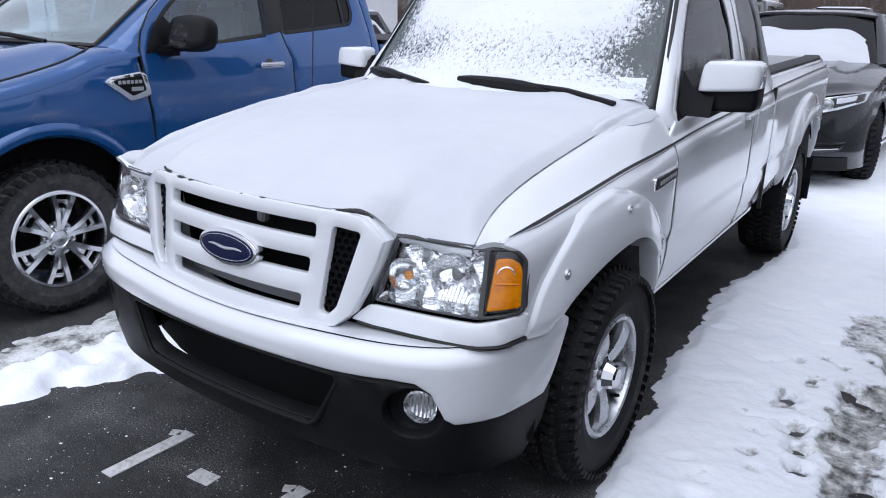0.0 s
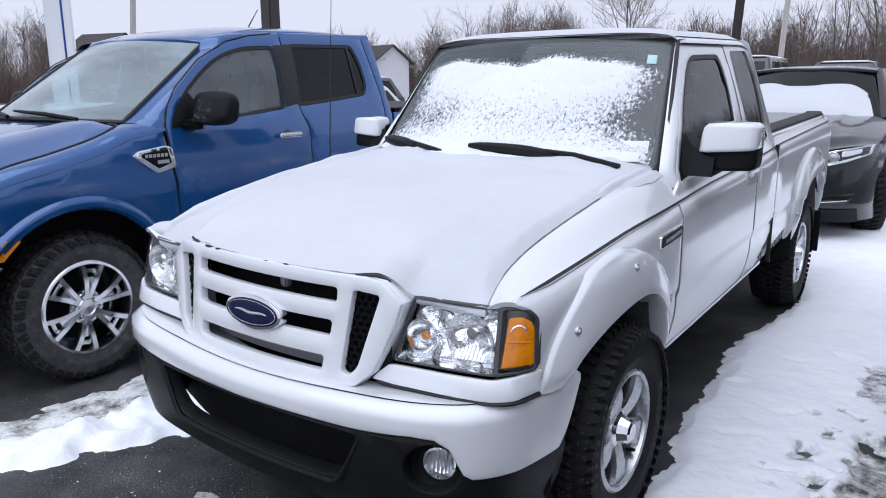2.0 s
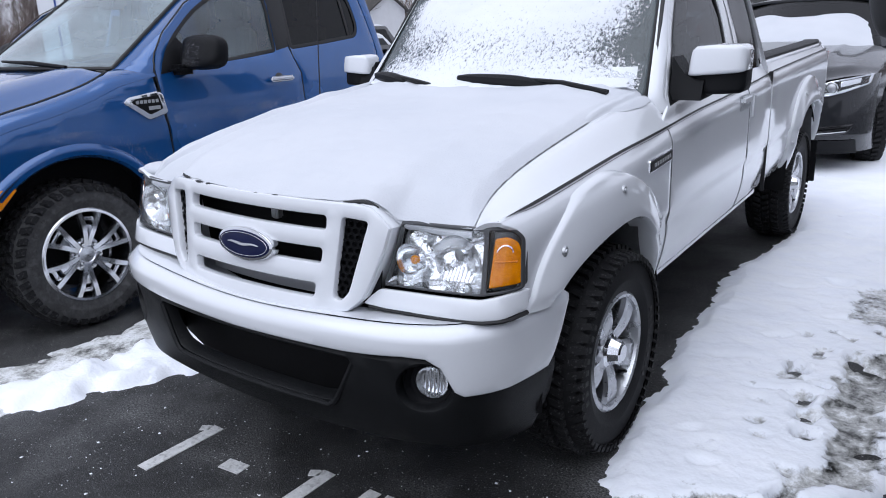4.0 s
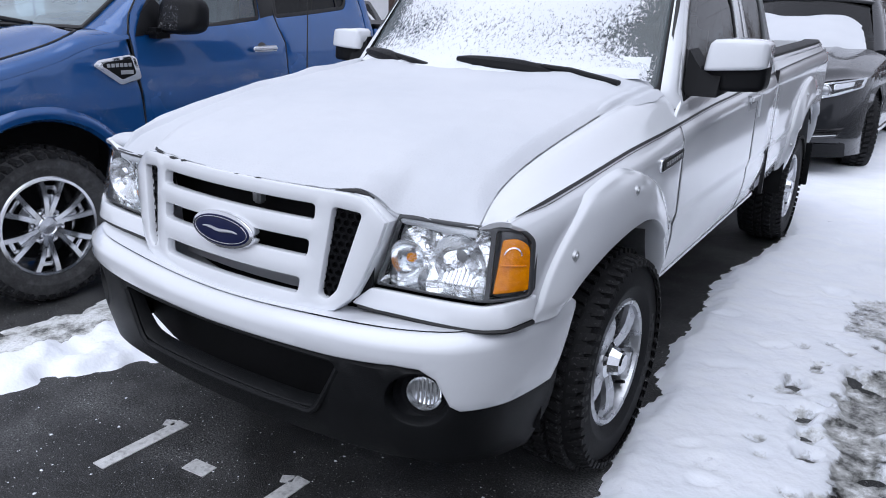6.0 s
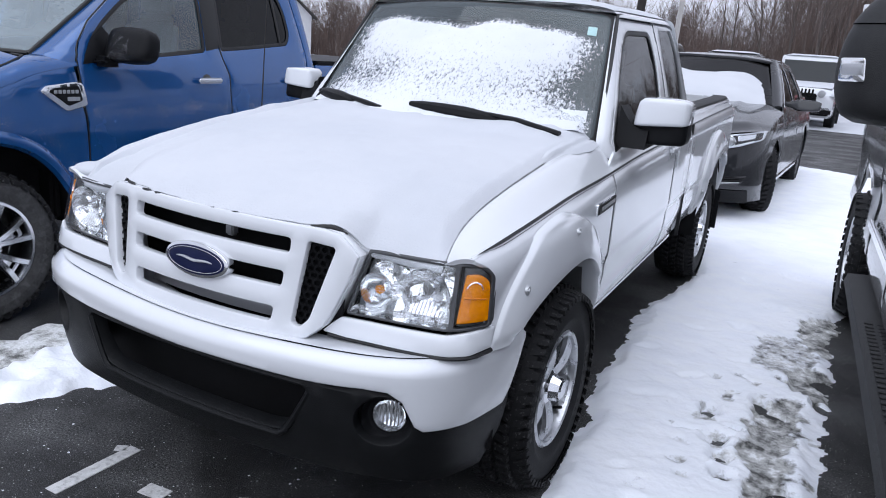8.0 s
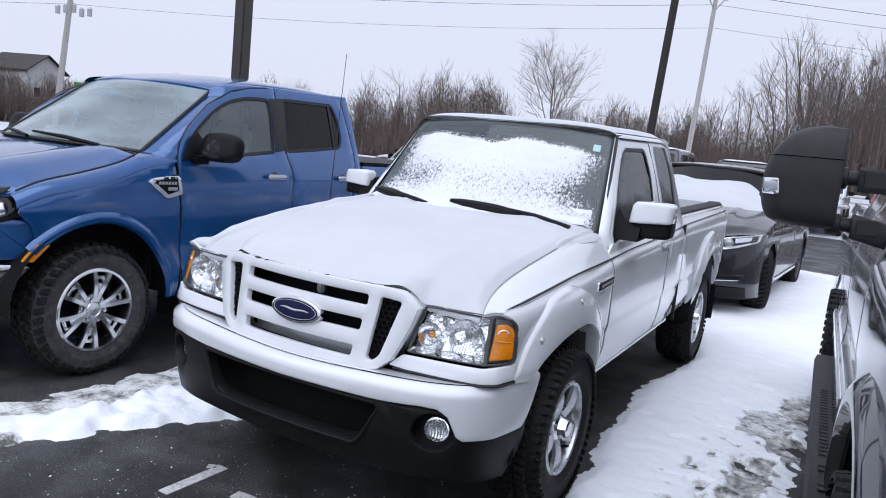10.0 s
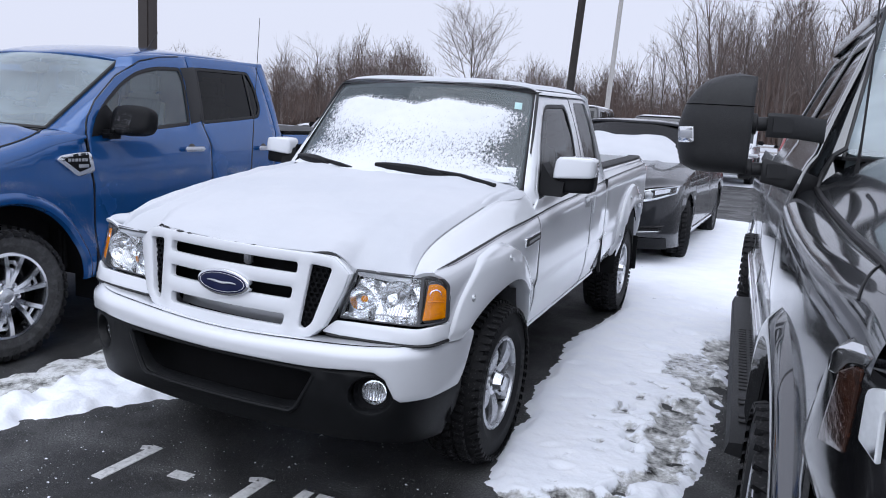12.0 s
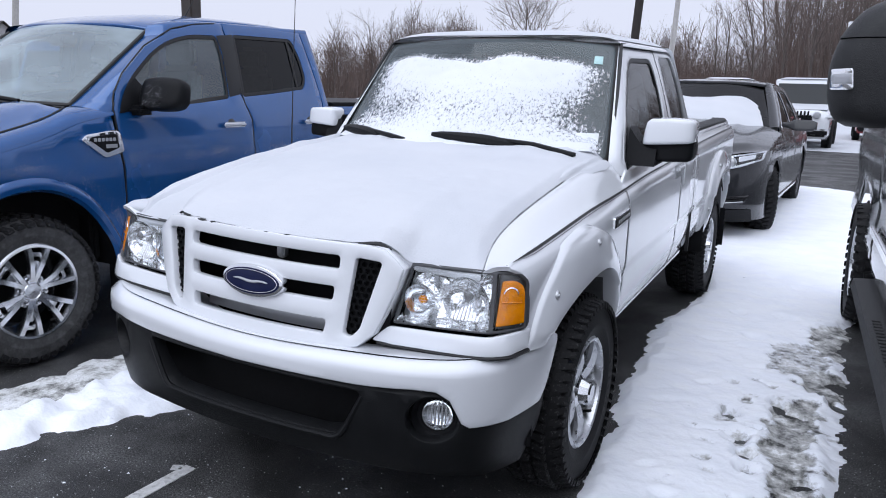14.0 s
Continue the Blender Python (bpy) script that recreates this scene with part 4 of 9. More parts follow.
        part("flare_liner", grid(14, 5, lambda u, v, s=s, hub=hub: (s * lerp(0.80, 0.66, v), hub + lerp(0.34, 0.24, smooth01(u)) + 0.02 * v, HUB_Z + lerp(0.09, 0.40, u))), CABIN, truck, "grey wheel-arch liner")
    # bed side
    top_b = 1.165
    under = [(HUB_R - 0.44 * math.cos(k * math.pi / 22), HUB_Z + 0.53 * math.sin(k * math.pi / 22)) for k in range(22, -1, -1)]
    under = [p for p in under if p[1] >= 0.49]
    bed = [(3.03, 0.485), (3.03, top_b), (4.93, top_b), (4.97, 0.95), (4.97, 0.52), (4.62, 0.50)] + under + [(3.5, 0.485)]
    part("bed_side", panel(bed, lambda y, z, s=s: (s * bed_x(y, z), y, z), (s, 0, 0), step=0.026, bev=0.004), WHITE, truck, smooth=50)
    part("bed_rail", loft([[(s * (bed_x(y, 1.165) + dx), y, 1.165 + dz) for dx, dz in ((0.002, -0.01), (0.002, 0.006), (-0.006, 0.016), (-0.05, 0.016), (-0.05, -0.01))] for y in np.linspace(3.04, 4.95, 14)]), WHITE, truck)
    part("bed_rail_cap", loft([[(s * (bed_x(y, 1.165) + dx), y, 1.165 + dz) for dx, dz in ((-0.016, 0.014), (-0.018, 0.028), (-0.030, 0.034), (-0.125, 0.034), (-0.135, 0.0))] for y in np.linspace(3.04, 4.95, 14)]), PLASTIC, truck, "black plastic bed rail cap")
    part("bed_gap", box((0.02, 0.012, 0.66), (s * (flank(3.02, 0.8) - 0.012), 3.025, 0.80), 0.001, segs=1), SEAL, truck)
    part("bed_inner_wall", box((0.02, 1.9, 0.45), (s * 0.70, 4.0, 0.95), 0.005), DARK, truck)
    part("tail_light", box((0.05, 0.12, 0.30), (s * 0.745, 4.945, 0.98), 0.02), REDLENS, truck, "red tail light")
    # door handle, badge, mirror
    part("handle_recess", box((0.012, 0.15, 0.075), (s * (flank(2.42, 1.03) - 0.002), 2.42, 1.035), 0.005), SILVER, truck)
    part("door_handle", box((0.022, 0.16, 0.035), (s * (flank(2.42, 1.04) + 0.012), 2.42, 1.05), 0.009), WHITE, truck)
    part("rear_handle", box((0.014, 0.06, 0.12), (s * (flank(2.60, 1.0) + 0.002), 2.60, 1.0), 0.006), WHITE, truck)
    badge = part("fender_vent", panel(rounded([(1.135, 0.938), (1.365, 0.950), (1.362, 0.992), (1.135, 0.984)], 0.008), lambda y, z, s=s: (s * (flank(y, z) + 0.010), y, z), (s, 0, 0), 0.012, 0.05, bev=0.003), CHROME, truck, "black vent badge with a chrome rim")
    part("vent_face", panel(rounded([(1.141, 0.943), (1.359, 0.954), (1.356, 0.988), (1.141, 0.980)], 0.006), lambda y, z, s=s: (s * (flank(y, z) + 0.0125), y, z), (s, 0, 0), 0.003, 0.05, bev=0.001), SEAL, badge)
    bars = bmesh.new()
    for k in range(7):
        box((0.003, 0.016, 0.014), (s * (flank(1.25, 0.966) + 0.0135), 1.175 + k * 0.025, 0.964 + k * 0.0012), 0.001, bm=bars, segs=1)
    part("badge_bars", bars, SILVER, badge)
    mk = 0.90 if s > 0 else 0.74
    def mz(p, s=s, mk=mk):
        return (s * (0.80 + (p[0] - 0.80) * mk), 1.60 + (p[1] - 1.60) * mk, 1.25 + (p[2] - 1.25) * mk)
    mir = part("mirror_base", loft([[mz((x + dx * 0.5, 1.575 + dy, 1.150 + z)) for dx, dy, z in ((0, -0.075, -0.01), (0.02, 0.06, 0.0), (0.02, 0.06, h), (0, -0.04, h))] for x, h in ((0.745, 0.17), (0.772, 0.13), (0.800, 0.095), (0.84, 0.075), (0.88, 0.07))]), PLASTIC, truck, smooth=50)
    def ring(x, z0, z1, y0, y1, r=0.022):
        return [mz((x, p[0], p[1])) for p in rounded([(y0, z0), (y1, z0), (y1 + 0.012, z1), (y0 + 0.018, z1)], r, 4)]
    part("mirror_housing", loft([ring(0.800, 1.162, 1.262, 1.555, 1.67, 0.02), ring(0.815, 1.160, 1.300, 1.540, 1.68), ring(0.93, 1.162, 1.345, 1.530, 1.68), ring(1.020, 1.166, 1.345, 1.540, 1.676), ring(1.036, 1.174, 1.335, 1.552, 1.670), ring(1.042, 1.188, 1.322, 1.565, 1.660)]), PLASTIC, mir, smooth=50)
    part("mirror_cap", loft([ring(0.806, 1.246, 1.262, 1.560, 1.60, 0.006), ring(0.812, 1.240, 1.300, 1.532, 1.62, 0.012), ring(0.826, 1.240, 1.348, 1.516, 1.66, 0.016), ring(0.845, 1.240, 1.362, 1.510, 1.665, 0.018), ring(0.93, 1.246, 1.366, 1.506, 1.668, 0.018), ring(1.018, 1.252, 1.362, 1.518, 1.668, 0.018), ring(1.036, 1.256, 1.354, 1.530, 1.664, 0.018), ring(1.044, 1.260, 1.342, 1.548, 1.655, 0.016)]), WHITE, mir, "white mirror cap", smooth=50)
    part("mirror_sail", panel(rounded([(1.47, 1.135), (1.66, 1.150), (1.65, 1.30), (1.615, 1.31)], 0.01), lambda y, z, s=s: (s * (side_x(y, z) + 0.004), y, z), (s, 0, 0), 0.02, 0.05, bev=0.004), PLASTIC, truck)
    part("mirror_glass", box((0.15 * mk, 0.004, 0.15 * mk), mz((0.935, 1.692, 1.26)), 0.002), REFLECTOR, mir)

# roof, back of the cab, bed
def roof(x, y):
    k = min(1.0, abs(x) / 0.622)
    return (x, y, 1.648 + 0.072 * max(0.0, 1 - k ** 2.67) ** 0.30 - 0.05 * max(0, (1.86 - y) / 0.16) ** 2 * 0.5 - 0.03 * max(0, (y - 2.75) / 0.2) ** 2)


def roof_shell(u, v):
    a = lerp(-0.5, 0.5, u) * math.pi
    x = math.copysign(0.6215 * abs(math.sin(a)) ** 0.75, a)
    return roof(x, lerp(1.80 - 0.085 * (1 - (x / 0.62) ** 2), 2.94, v))
part("roof", grid(60, 40, roof_shell), WHITE, truck, smooth=70)
part("headliner", panel([(-0.58, 1.83), (0.58, 1.83), (0.58, 2.90), (-0.58, 2.90)], lambda x, y: (x, y, 1.655), (0, 0, -1), step=0.2), CABIN, truck)
part("cab_back", panel(rounded([(-0.79, 0.5), (0.79, 0.5), (0.785, 1.14), (0.62, 1.69), (-0.62, 1.69), (-0.785, 1.14)], 0.04), lambda x, z: (x, 3.0 - max(0, z - 1.14) * 0.13, z), (0, 1, 0), step=0.1, holes=[rounded([(-0.55, 1.2), (0.55, 1.2), (0.47, 1.58), (-0.47, 1.58)], 0.05)]), WHITE, truck)
part("cab_lining", panel(rounded([(-0.76, 0.55), (0.76, 0.55), (0.76, 1.14), (0.60, 1.668), (-0.60, 1.668), (-0.76, 1.14)], 0.04), lambda x, z: (x, 2.972 - max(0, z - 1.14) * 0.13, z), (0, -1, 0), 0.004, 0.1, [rounded([(-0.53, 1.22), (0.53, 1.22), (0.45, 1.56), (-0.45, 1.56)], 0.05)]), SEAL, truck)
part("rear_window", panel(rounded([(-0.55, 1.2), (0.55, 1.2), (0.47, 1.58), (-0.47, 1.58)], 0.05), lambda x, z: (x, 3.0 - max(0, z - 1.14) * 0.13, z), (0, 1, 0), step=0.15), PRIVACY, truck)
part("bed_floor", box((1.42, 1.9, 0.03), (0, 4.0, 0.75), 0.005), DARK, truck)
part("bed_front_wall", box((1.42, 0.03, 0.42), (0, 3.05, 0.96), 0.005), PLASTIC, truck)
part("tailgate", panel(rounded([(-0.70, 0.72), (0.70, 0.72), (0.70, 1.185), (-0.70, 1.185)], 0.02), lambda x, z: (x, 4.97, z), (0, 1, 0), 0.05, 0.15, back=True), WHITE, truck)
part("rear_bumper", box((1.38, 0.14, 0.14), (0, 5.05, 0.58), 0.03), CHROME, truck)
part("chassis", box((1.30, 4.3, 0.16), (0, 2.75, 0.48), 0.03), DARK, truck)
part("engine_bay", box((1.22, 0.9, 0.40), (0, 0.72, 0.74), 0.05), DARK, truck)
part("firewall", box((1.40, 0.06, 0.72), (0, 1.36, 0.80), 0.02), DARK, truck)
part("cab_floor", box((1.46, 1.6, 0.06), (0, 2.18, 0.56), 0.02), CABIN, truck)
for s in (-1, 1):
    part("sill", box((0.09, 1.66, 0.08), (s * 0.715, 2.2, 0.475), 0.025), WHITE, truck)

# windshield
def shield(u, v, lift=0.0):
    x = u * lerp(0.70, 0.605, v)
    y = lerp(1.215 + 0.205 * u * u, 1.705 + 0.095 * u * u, v)
    z = lerp(1.172, 1.697 - 0.030 * u * u, v)
    return (x, y - lift * 0.7, z + lift * 0.7)
part("windshield_surround", panel([(-1, -0.02), (1, -0.02), (1, 1.0), (-1, 1.0)], lambda u, v: shield(u, v, -0.003), (0, -1, 1), 0.01, 0.07, [rounded([(-0.95, 0.06), (0.95, 0.06), (0.94, 0.945), (-0.94, 0.945)], 0.07)], 0.002), SEAL, truck)
part("windshield", panel(rounded([(-0.985, 0.0), (0.985, 0.0), (0.985, 0.985), (-0.985, 0.985)], 0.06), shield, (0, -1, 1), 0.005, 0.07, bev=0.002), WINDSHIELD, truck, "windshield glass mostly hidden by snow")
part("sun_band", panel(rounded([(-0.95, 0.86), (0.95, 0.86), (0.94, 0.955), (-0.94, 0.955)], 0.02), lambda u, v: shield(u, v, -0.006), (0, -1, 1), 0.002, 0.08, bev=0.001), PRIVACY, truck)
tagged(part("windshield_sticker", panel([(0.845, 0.80), (0.905, 0.80), (0.905, 0.87), (0.845, 0.87)], lambda u, v: shield(u, v, 0.003), (0, -1, 1), 0.001, 0.03, bev=0.0004), mat("pale_sticker", (0.45, 0.66, 0.66), 0.6)), "pale teal square sticker on the windshield", "sticker")
tagged(part("paper_slip", panel([(0.80, 0.125), (0.935, 0.125), (0.935, 0.215), (0.80, 0.215)], lambda u, v: shield(u, v, 0.004), (0, -1, 1), 0.001, 0.03, bev=0.0004), PAPER), "white paper slip at the base of the windshield", "paper")

# cabin
part("dashboard", loft([[(x, 1.42 + 0.1 * (abs(x) / 0.68) ** 2 + dy, z) for dy, z in ((0.0, 0.72), (0.0, 1.13), (0.18, 1.16), (0.34, 1.12), (0.36, 0.98), (0.28, 0.72))] for x in (-0.70, -0.4, 0, 0.4, 0.70)]), CABIN, truck)
part("steering_wheel", lathe([(0.175 + 0.014 * math.cos(a), 0.014 * math.sin(a)) for a in np.linspace(0, math.tau, 9)[:-1]], 32, "y", (0.36, 1.92, 1.12), closed=True), CABIN, truck)
part("rear_mirror", box((0.24, 0.03, 0.06), (0.0, 1.78, 1.57), 0.02), CABIN, truck)
for s in (-1, 1):
    seat = part("seat", box((0.50, 0.16, 0.66), (s * 0.37, 2.35, 1.08), 0.06, Matrix.Rotation(radians(-12), 4, "X"), 3, taper=(0.82, 0.8)), SEAT, truck)
    part("headrest", box((0.26, 0.10, 0.17), (s * 0.37, 2.44, 1.47), 0.04, None, 3), SEAT, seat)
    part("seat_cushion", box((0.50, 0.52, 0.18), (s * 0.37, 2.10, 0.80), 0.06, None, 3), SEAT, seat)

# grille
gz = [(0.0, 0.655), (0.18, 0.658), (0.28, 0.670), (0.362, 0.695), (0.405, 0.735), (0.431, 0.795), (0.461, 0.88), (0.474, 0.935), (0.445, 0.965), (0.415, 0.990), (0.37, 0.998), (0.0, 0.998)]
g_outline = gz + [(-x, z) for x, z in reversed(gz[1:-1])]
slots = [rounded([(-0.285, 0.918), (0.285, 0.918), (0.285, 0.957), (-0.285, 0.957)], 0.012), rounded([(-0.272, 0.822), (0.272, 0.822), (0.276, 0.864), (-0.276, 0.864)], 0.012), rounded([(-0.252, 0.722), (0.252, 0.722), (0.258, 0.762), (-0.258, 0.762)], 0.012)]
for s in (-1, 1):
    slots.append(rounded([(s * 0.335, 0.957), (s * 0.412, 0.950), (s * 0.362, 0.748), (s * 0.338, 0.722), (s * 0.315, 0.728)], 0.012))
grille = part("grille", panel(g_outline, lambda x, z: (x, grille_y(x, z), z), (0, -1, 0), 0.026, 0.035, slots, 0.007), WHITE, truck, "white grille surround with three slots")
part("grille_frame", panel(g_outline, lambda x, z: (x, grille_y(x, z) + 0.018, z), (0, -1, 0), 0.11, 0.04, [inset(g_outline if area2(g_outline) > 0 else g_outline[::-1], 0.022)], 0.004), WHITE, grille)
# plain near-black sheet paints the shade behind the grille slots
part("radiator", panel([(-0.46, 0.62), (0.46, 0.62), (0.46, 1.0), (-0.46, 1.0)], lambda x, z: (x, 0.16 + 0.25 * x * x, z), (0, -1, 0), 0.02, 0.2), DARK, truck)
part("lower_air_panel", panel([(-0.27, 0.70), (0.27, 0.70), (0.27, 0.772), (-0.27, 0.772)], lambda x, z: (x, grille_y(x, z) + 0.085, z), (0, -1, 0), 0.01, 0.1), SILVER, truck)
part("hood_latch", box((0.03, 0.03, 0.07), (0.03, 0.125, 0.938), 0.006), SILVER, truck)
for s in (-1, 1):
    hexes = bmesh.new()
    for r in range(13):
        for c in range(5):
            cx, cz = 0.318 + c * 0.0215 + (r % 2) * 0.0107, 0.73 + r * 0.0186
            edge_lo, edge_hi = lerp(0.305, 0.325, (cz - 0.72) / 0.24), lerp(0.36, 0.42, (cz - 0.72) / 0.24)
            if not edge_lo < cx < edge_hi:
                continue
            pts = [(cx + 0.0118 * math.sin(k * math.tau / 6), cz + 0.0118 * math.cos(k * math.tau / 6)) for k in range(6)]
            o = [hexes.verts.new((s * x, grille_y(x, z) + 0.022, z)) for x, z in pts]
            i = [hexes.verts.new((s * lerp(cx, x, 0.76), grille_y(x, z) + 0.022, lerp(cz, z, 0.76))) for x, z in pts]
            d = [hexes.verts.new((s * lerp(cx, x, 0.76), grille_y(x, z) + 0.032, lerp(cz, z, 0.76))) for x, z in pts]
            for k in range(6):
                j = (k + 1) % 6
                hexes.faces.new((o[k], o[j], i[j], i[k]))
                hexes.faces.new((i[k], i[j], d[j], d[k]))
    part("grille_mesh", hexes, PLASTIC, grille, "black honeycomb mesh")
    part("mesh_backing", panel([(s * 0.30, 0.71), (s * 0.43, 0.71), (s * 0.43, 0.965), (s * 0.30, 0.965)], lambda x, z: (x, grille_y(x, z) + 0.045, z), (0, -1, 0), 0.004, 0.08), DARK, grille)


def oval(a, b, n=36):
    return [(a * math.cos(k * math.tau / n), 0.845 + b * math.sin(k * math.tau / n)) for k in range(n)]


emblem = part("emblem", panel(oval(0.118, 0.050), lambda x, z: (x, grille_y(x, z) - 0.016, z), (0, -1, 0), 0.03, 0.02, bev=0.007), CHROME, truck, "blue oval emblem with a chrome rim")
part("emblem_face", panel(oval(0.106, 0.040), lambda x, z: (x, grille_y(x, z) - 0.0185, z), (0, -1, 0), 0.004, 0.02, bev=0.002), NAVY, emblem)
part("emblem_ring", panel(oval(0.100, 0.035), lambda x, z: (x, grille_y(x, z) - 0.0195, z), (0, -1, 0), 0.002, 0.02, [oval(0.097, 0.0325)], 0.0006), CHROME, emblem)
flow = [(0.066 * (t - 0.5) * 2, 0.846 + 0.002 * math.sin(t * 9.5)) for t in np.linspace(0, 1, 24)]
part("emblem_flourish", tube([(x, grille_y(x, z) - 0.0195, z) for x, z in flow], [0.001 + 0.0035 * math.sin(k / 23 * math.pi) ** 0.6 for k in range(24)], 6), SILVER, emblem)

# headlights
for s in (-1, 1):
    lamp = new("headlight")
    lamp.parent = truck
    lamp["label"] = "clear headlight with reflector bowls and an amber corner lamp"
    def lens(x, z, s=s):
        return (s * x, lamp_y(x, z), z)
    o_main = rounded([(0.438, 0.768), (0.732, 0.774), (0.722, 0.938), (0.470, 0.938)], 0.012)
    o_side = rounded([(0.740, 0.776), (0.816, 0.788), (0.806, 0.918), (0.785, 0.940), (0.730, 0.941)], 0.010)
    part("lens", panel(o_main, lens, (0, -1, 0), 0.006, 0.03, bev=0.004), LENS, lamp)
    part("corner_lens", panel(o_side, lens, (0, -1, 0), 0.006, 0.02, bev=0.004), LENS, lamp)
    part("lamp_rim", panel(rounded([(0.434, 0.764), (0.735, 0.770), (0.821, 0.784), (0.811, 0.921), (0.788, 0.947), (0.728, 0.948), (0.467, 0.946)], [0.01, 0.01, 0.012, 0.02, 0.03, 0.005, 0.01]), lambda x, z, s=s: (s * x, lamp_y(x, z) + 0.006, z), (0, -1, 0), 0.02, 0.03, [inset(o_main, 0.002), inset(o_side, 0.002)], 0.002), LAMP_GREY, lamp)
    def back(x, z):
        d = 0.050 + 0.012 * math.sin(x * 70) * math.cos(z * 60)
        return (s * x, lamp_y(x, z) + d, z)
    part("reflector", panel(o_main, back, (0, -1, 0), 0.004, 0.012, [], 0.002), FLUTED, lamp, smooth=20)
    for cx, cz, r in ((0.648, 0.850, 0.074), (0.505, 0.836, 0.052)):
        y0 = lamp_y(cx, cz)
        part("reflector_bowl", lathe([(r, 0.016), (r * 0.98, 0.022), (r * 0.8, 0.040), (r * 0.5, 0.052), (0.014, 0.056)], 32, "y", (s * cx, y0, cz)), FLUTED if cx > 0.6 else REFLECTOR, lamp)
    for k in range(14):
        cz = 0.789 + k * 0.0072
        wide = math.sqrt(max(0, 0.052 ** 2 - (cz - 0.836) ** 2))
        if wide > 0.01:
            part("lens_rib", tube([(s * (0.505 - wide), lamp_y(0.505 - wide, cz) + 0.012, cz), (s * (0.505 + wide), lamp_y(0.505 + wide, cz) + 0.012, cz)], 0.0022, 4), LENS, lamp)
    part("bulb_shield", lathe([(0.001, 0.015), (0.016, 0.017), (0.022, 0.026), (0.020, 0.048)], 20, "y", (s * 0.655, lamp_y(0.655, 0.85), 0.868)), REFLECTOR, lamp)
    part("turn_bulb", sphere(0.013, (s * 0.505, lamp_y(0.505, 0.836) + 0.035, 0.836)), AMBER, lamp, "amber bulb")
    for k in range(9):
        x = 0.604 + k * 0.011
        part("reflector_flute", tube([(s * x, lamp_y(x, 0.79) + 0.036, 0.792), (s * x, lamp_y(x, 0.83) + 0.05, 0.83 - abs(k - 4) * 0.004)], 0.0045, 6), REFLECTOR, lamp)
    part("amber_block", panel(rounded([(0.744, 0.789), (0.8125, 0.799), (0.808, 0.868), (0.800, 0.906), (0.778, 0.922), (0.746, 0.918)], [0.006, 0.006, 0.01, 0.02, 0.02, 0.008]), lambda x, z, s=s: (s * x, lamp_y(x, z) + 0.012, z), (0, -1, 0), 0.012, 0.015, bev=0.004), AMBER, lamp, "amber side marker")
    part("amber_arc", tube([(s * x, lamp_y(x, z) + 0.011, z) for x, z in [(0.772 + 0.018 * math.cos(a), 0.878 + 0.022 * math.sin(a)) for a in np.linspace(0.2, 2.9, 10)]], 0.0026, 6), REFLECTOR, lamp)
    part("amber_rib", tube([(s * x, lamp_y(x, 0.858) + 0.011, 0.858) for x in np.linspace(0.752, 0.800, 6)], 0.0026, 6), AMBER, lamp)
    part("lamp_wall", grid(40, 2, lambda u, v, s=s: (lambda p: (s * p[0], lamp_y(p[0], p[1]) + 0.004 + 0.05 * v, p[1]))(o_main[int(u * (len(o_main) - 1) + 0.5)])), REFLECTOR, lamp)
    part("corner_back", panel(o_side, lambda x, z, s=s: (s * x, lamp_y(x, z) + 0.035, z), (0, -1, 0), 0.004, 0.03, bev=0.002), LAMP_GREY, lamp)
    # filler strip under the lamp
    strip = [(0.385, 0.712), (0.45, 0.706), (0.75, 0.709), (0.790, 0.712), (0.826, 0.722), (0.824, 0.782), (0.74, 0.765), (0.43, 0.759), (0.405, 0.735)]
    part("lamp_filler", panel(rounded(strip, 0.01), lambda x, z, s=s: (s * x, lamp_y(x, z) - 0.006 - 0.02 * (0.76 - z) + 1.6 * max(0.0, x - 0.80), z), (0, -1, 0), 0.03, 0.02, bev=0.006), WHITE, truck)
    part("bumper_gap", tube([(s * x, lamp_y(x, 0.71) + 0.002 + 1.6 * max(0.0, x - 0.80), curve([(0.38, 0.706), (0.45, 0.701), (0.75, 0.704), (0.79, 0.707), (0.826, 0.716)], x)) for x in np.linspace(0.40, 0.822, 24)], 0.0065, 6), SEAL, truck)

# front bumper
B_KEYS = [(0.0, -0.062), (0.2, -0.056), (0.4, -0.036), (0.55, -0.008), (0.66, 0.040), (0.73, 0.095), (0.78, 0.175), (0.812, 0.28), (0.830, 0.38), (0.838, 0.48)]


def bumper_path():
    """Points of the bumper's line in plan, smoothed through its keys, with their way along it."""
    k = [(-B_KEYS[1][0], B_KEYS[1][1])] + B_KEYS + [(0.842, 0.60)]
    pts, way, last = [], 0.0, None
    for i in range(1, len(k) - 2):
        p0, p1, p2, p3 = (Vector(q) for q in k[i - 1:i + 3])
        for t in np.linspace(0, 1, 13)[:-1 if i < len(k) - 3 else None]:
            p = 0.5 * (2 * p1 + (p2 - p0) * t + (2 * p0 - 5 * p1 + 4 * p2 - p3) * t * t + (3 * p1 - p0 - 3 * p2 + p3) * t ** 3)
            way += (p - last).length if last else 0
            pts.append((way, p))
            last = p
    return pts


BP = bumper_path()
B_LEN = BP[-1][0]


def on_bumper(s, off, z):
    a = min(abs(s), B_LEN)
    for (w0, p0), (w1, p1) in zip(BP, BP[1:]):
        if a <= w1 + 1e-9:
            p = p0.lerp(p1, (a - w0) / (w1 - w0))
            d = (p1 - p0).normalized()
            n = Vector((d.y, -d.x))
            q = p + n * off + d * max(0, abs(s) - B_LEN)
            return (math.copysign(q.x, s) if s else q.x * 0, q.y, z)
    return (0, 0, z)


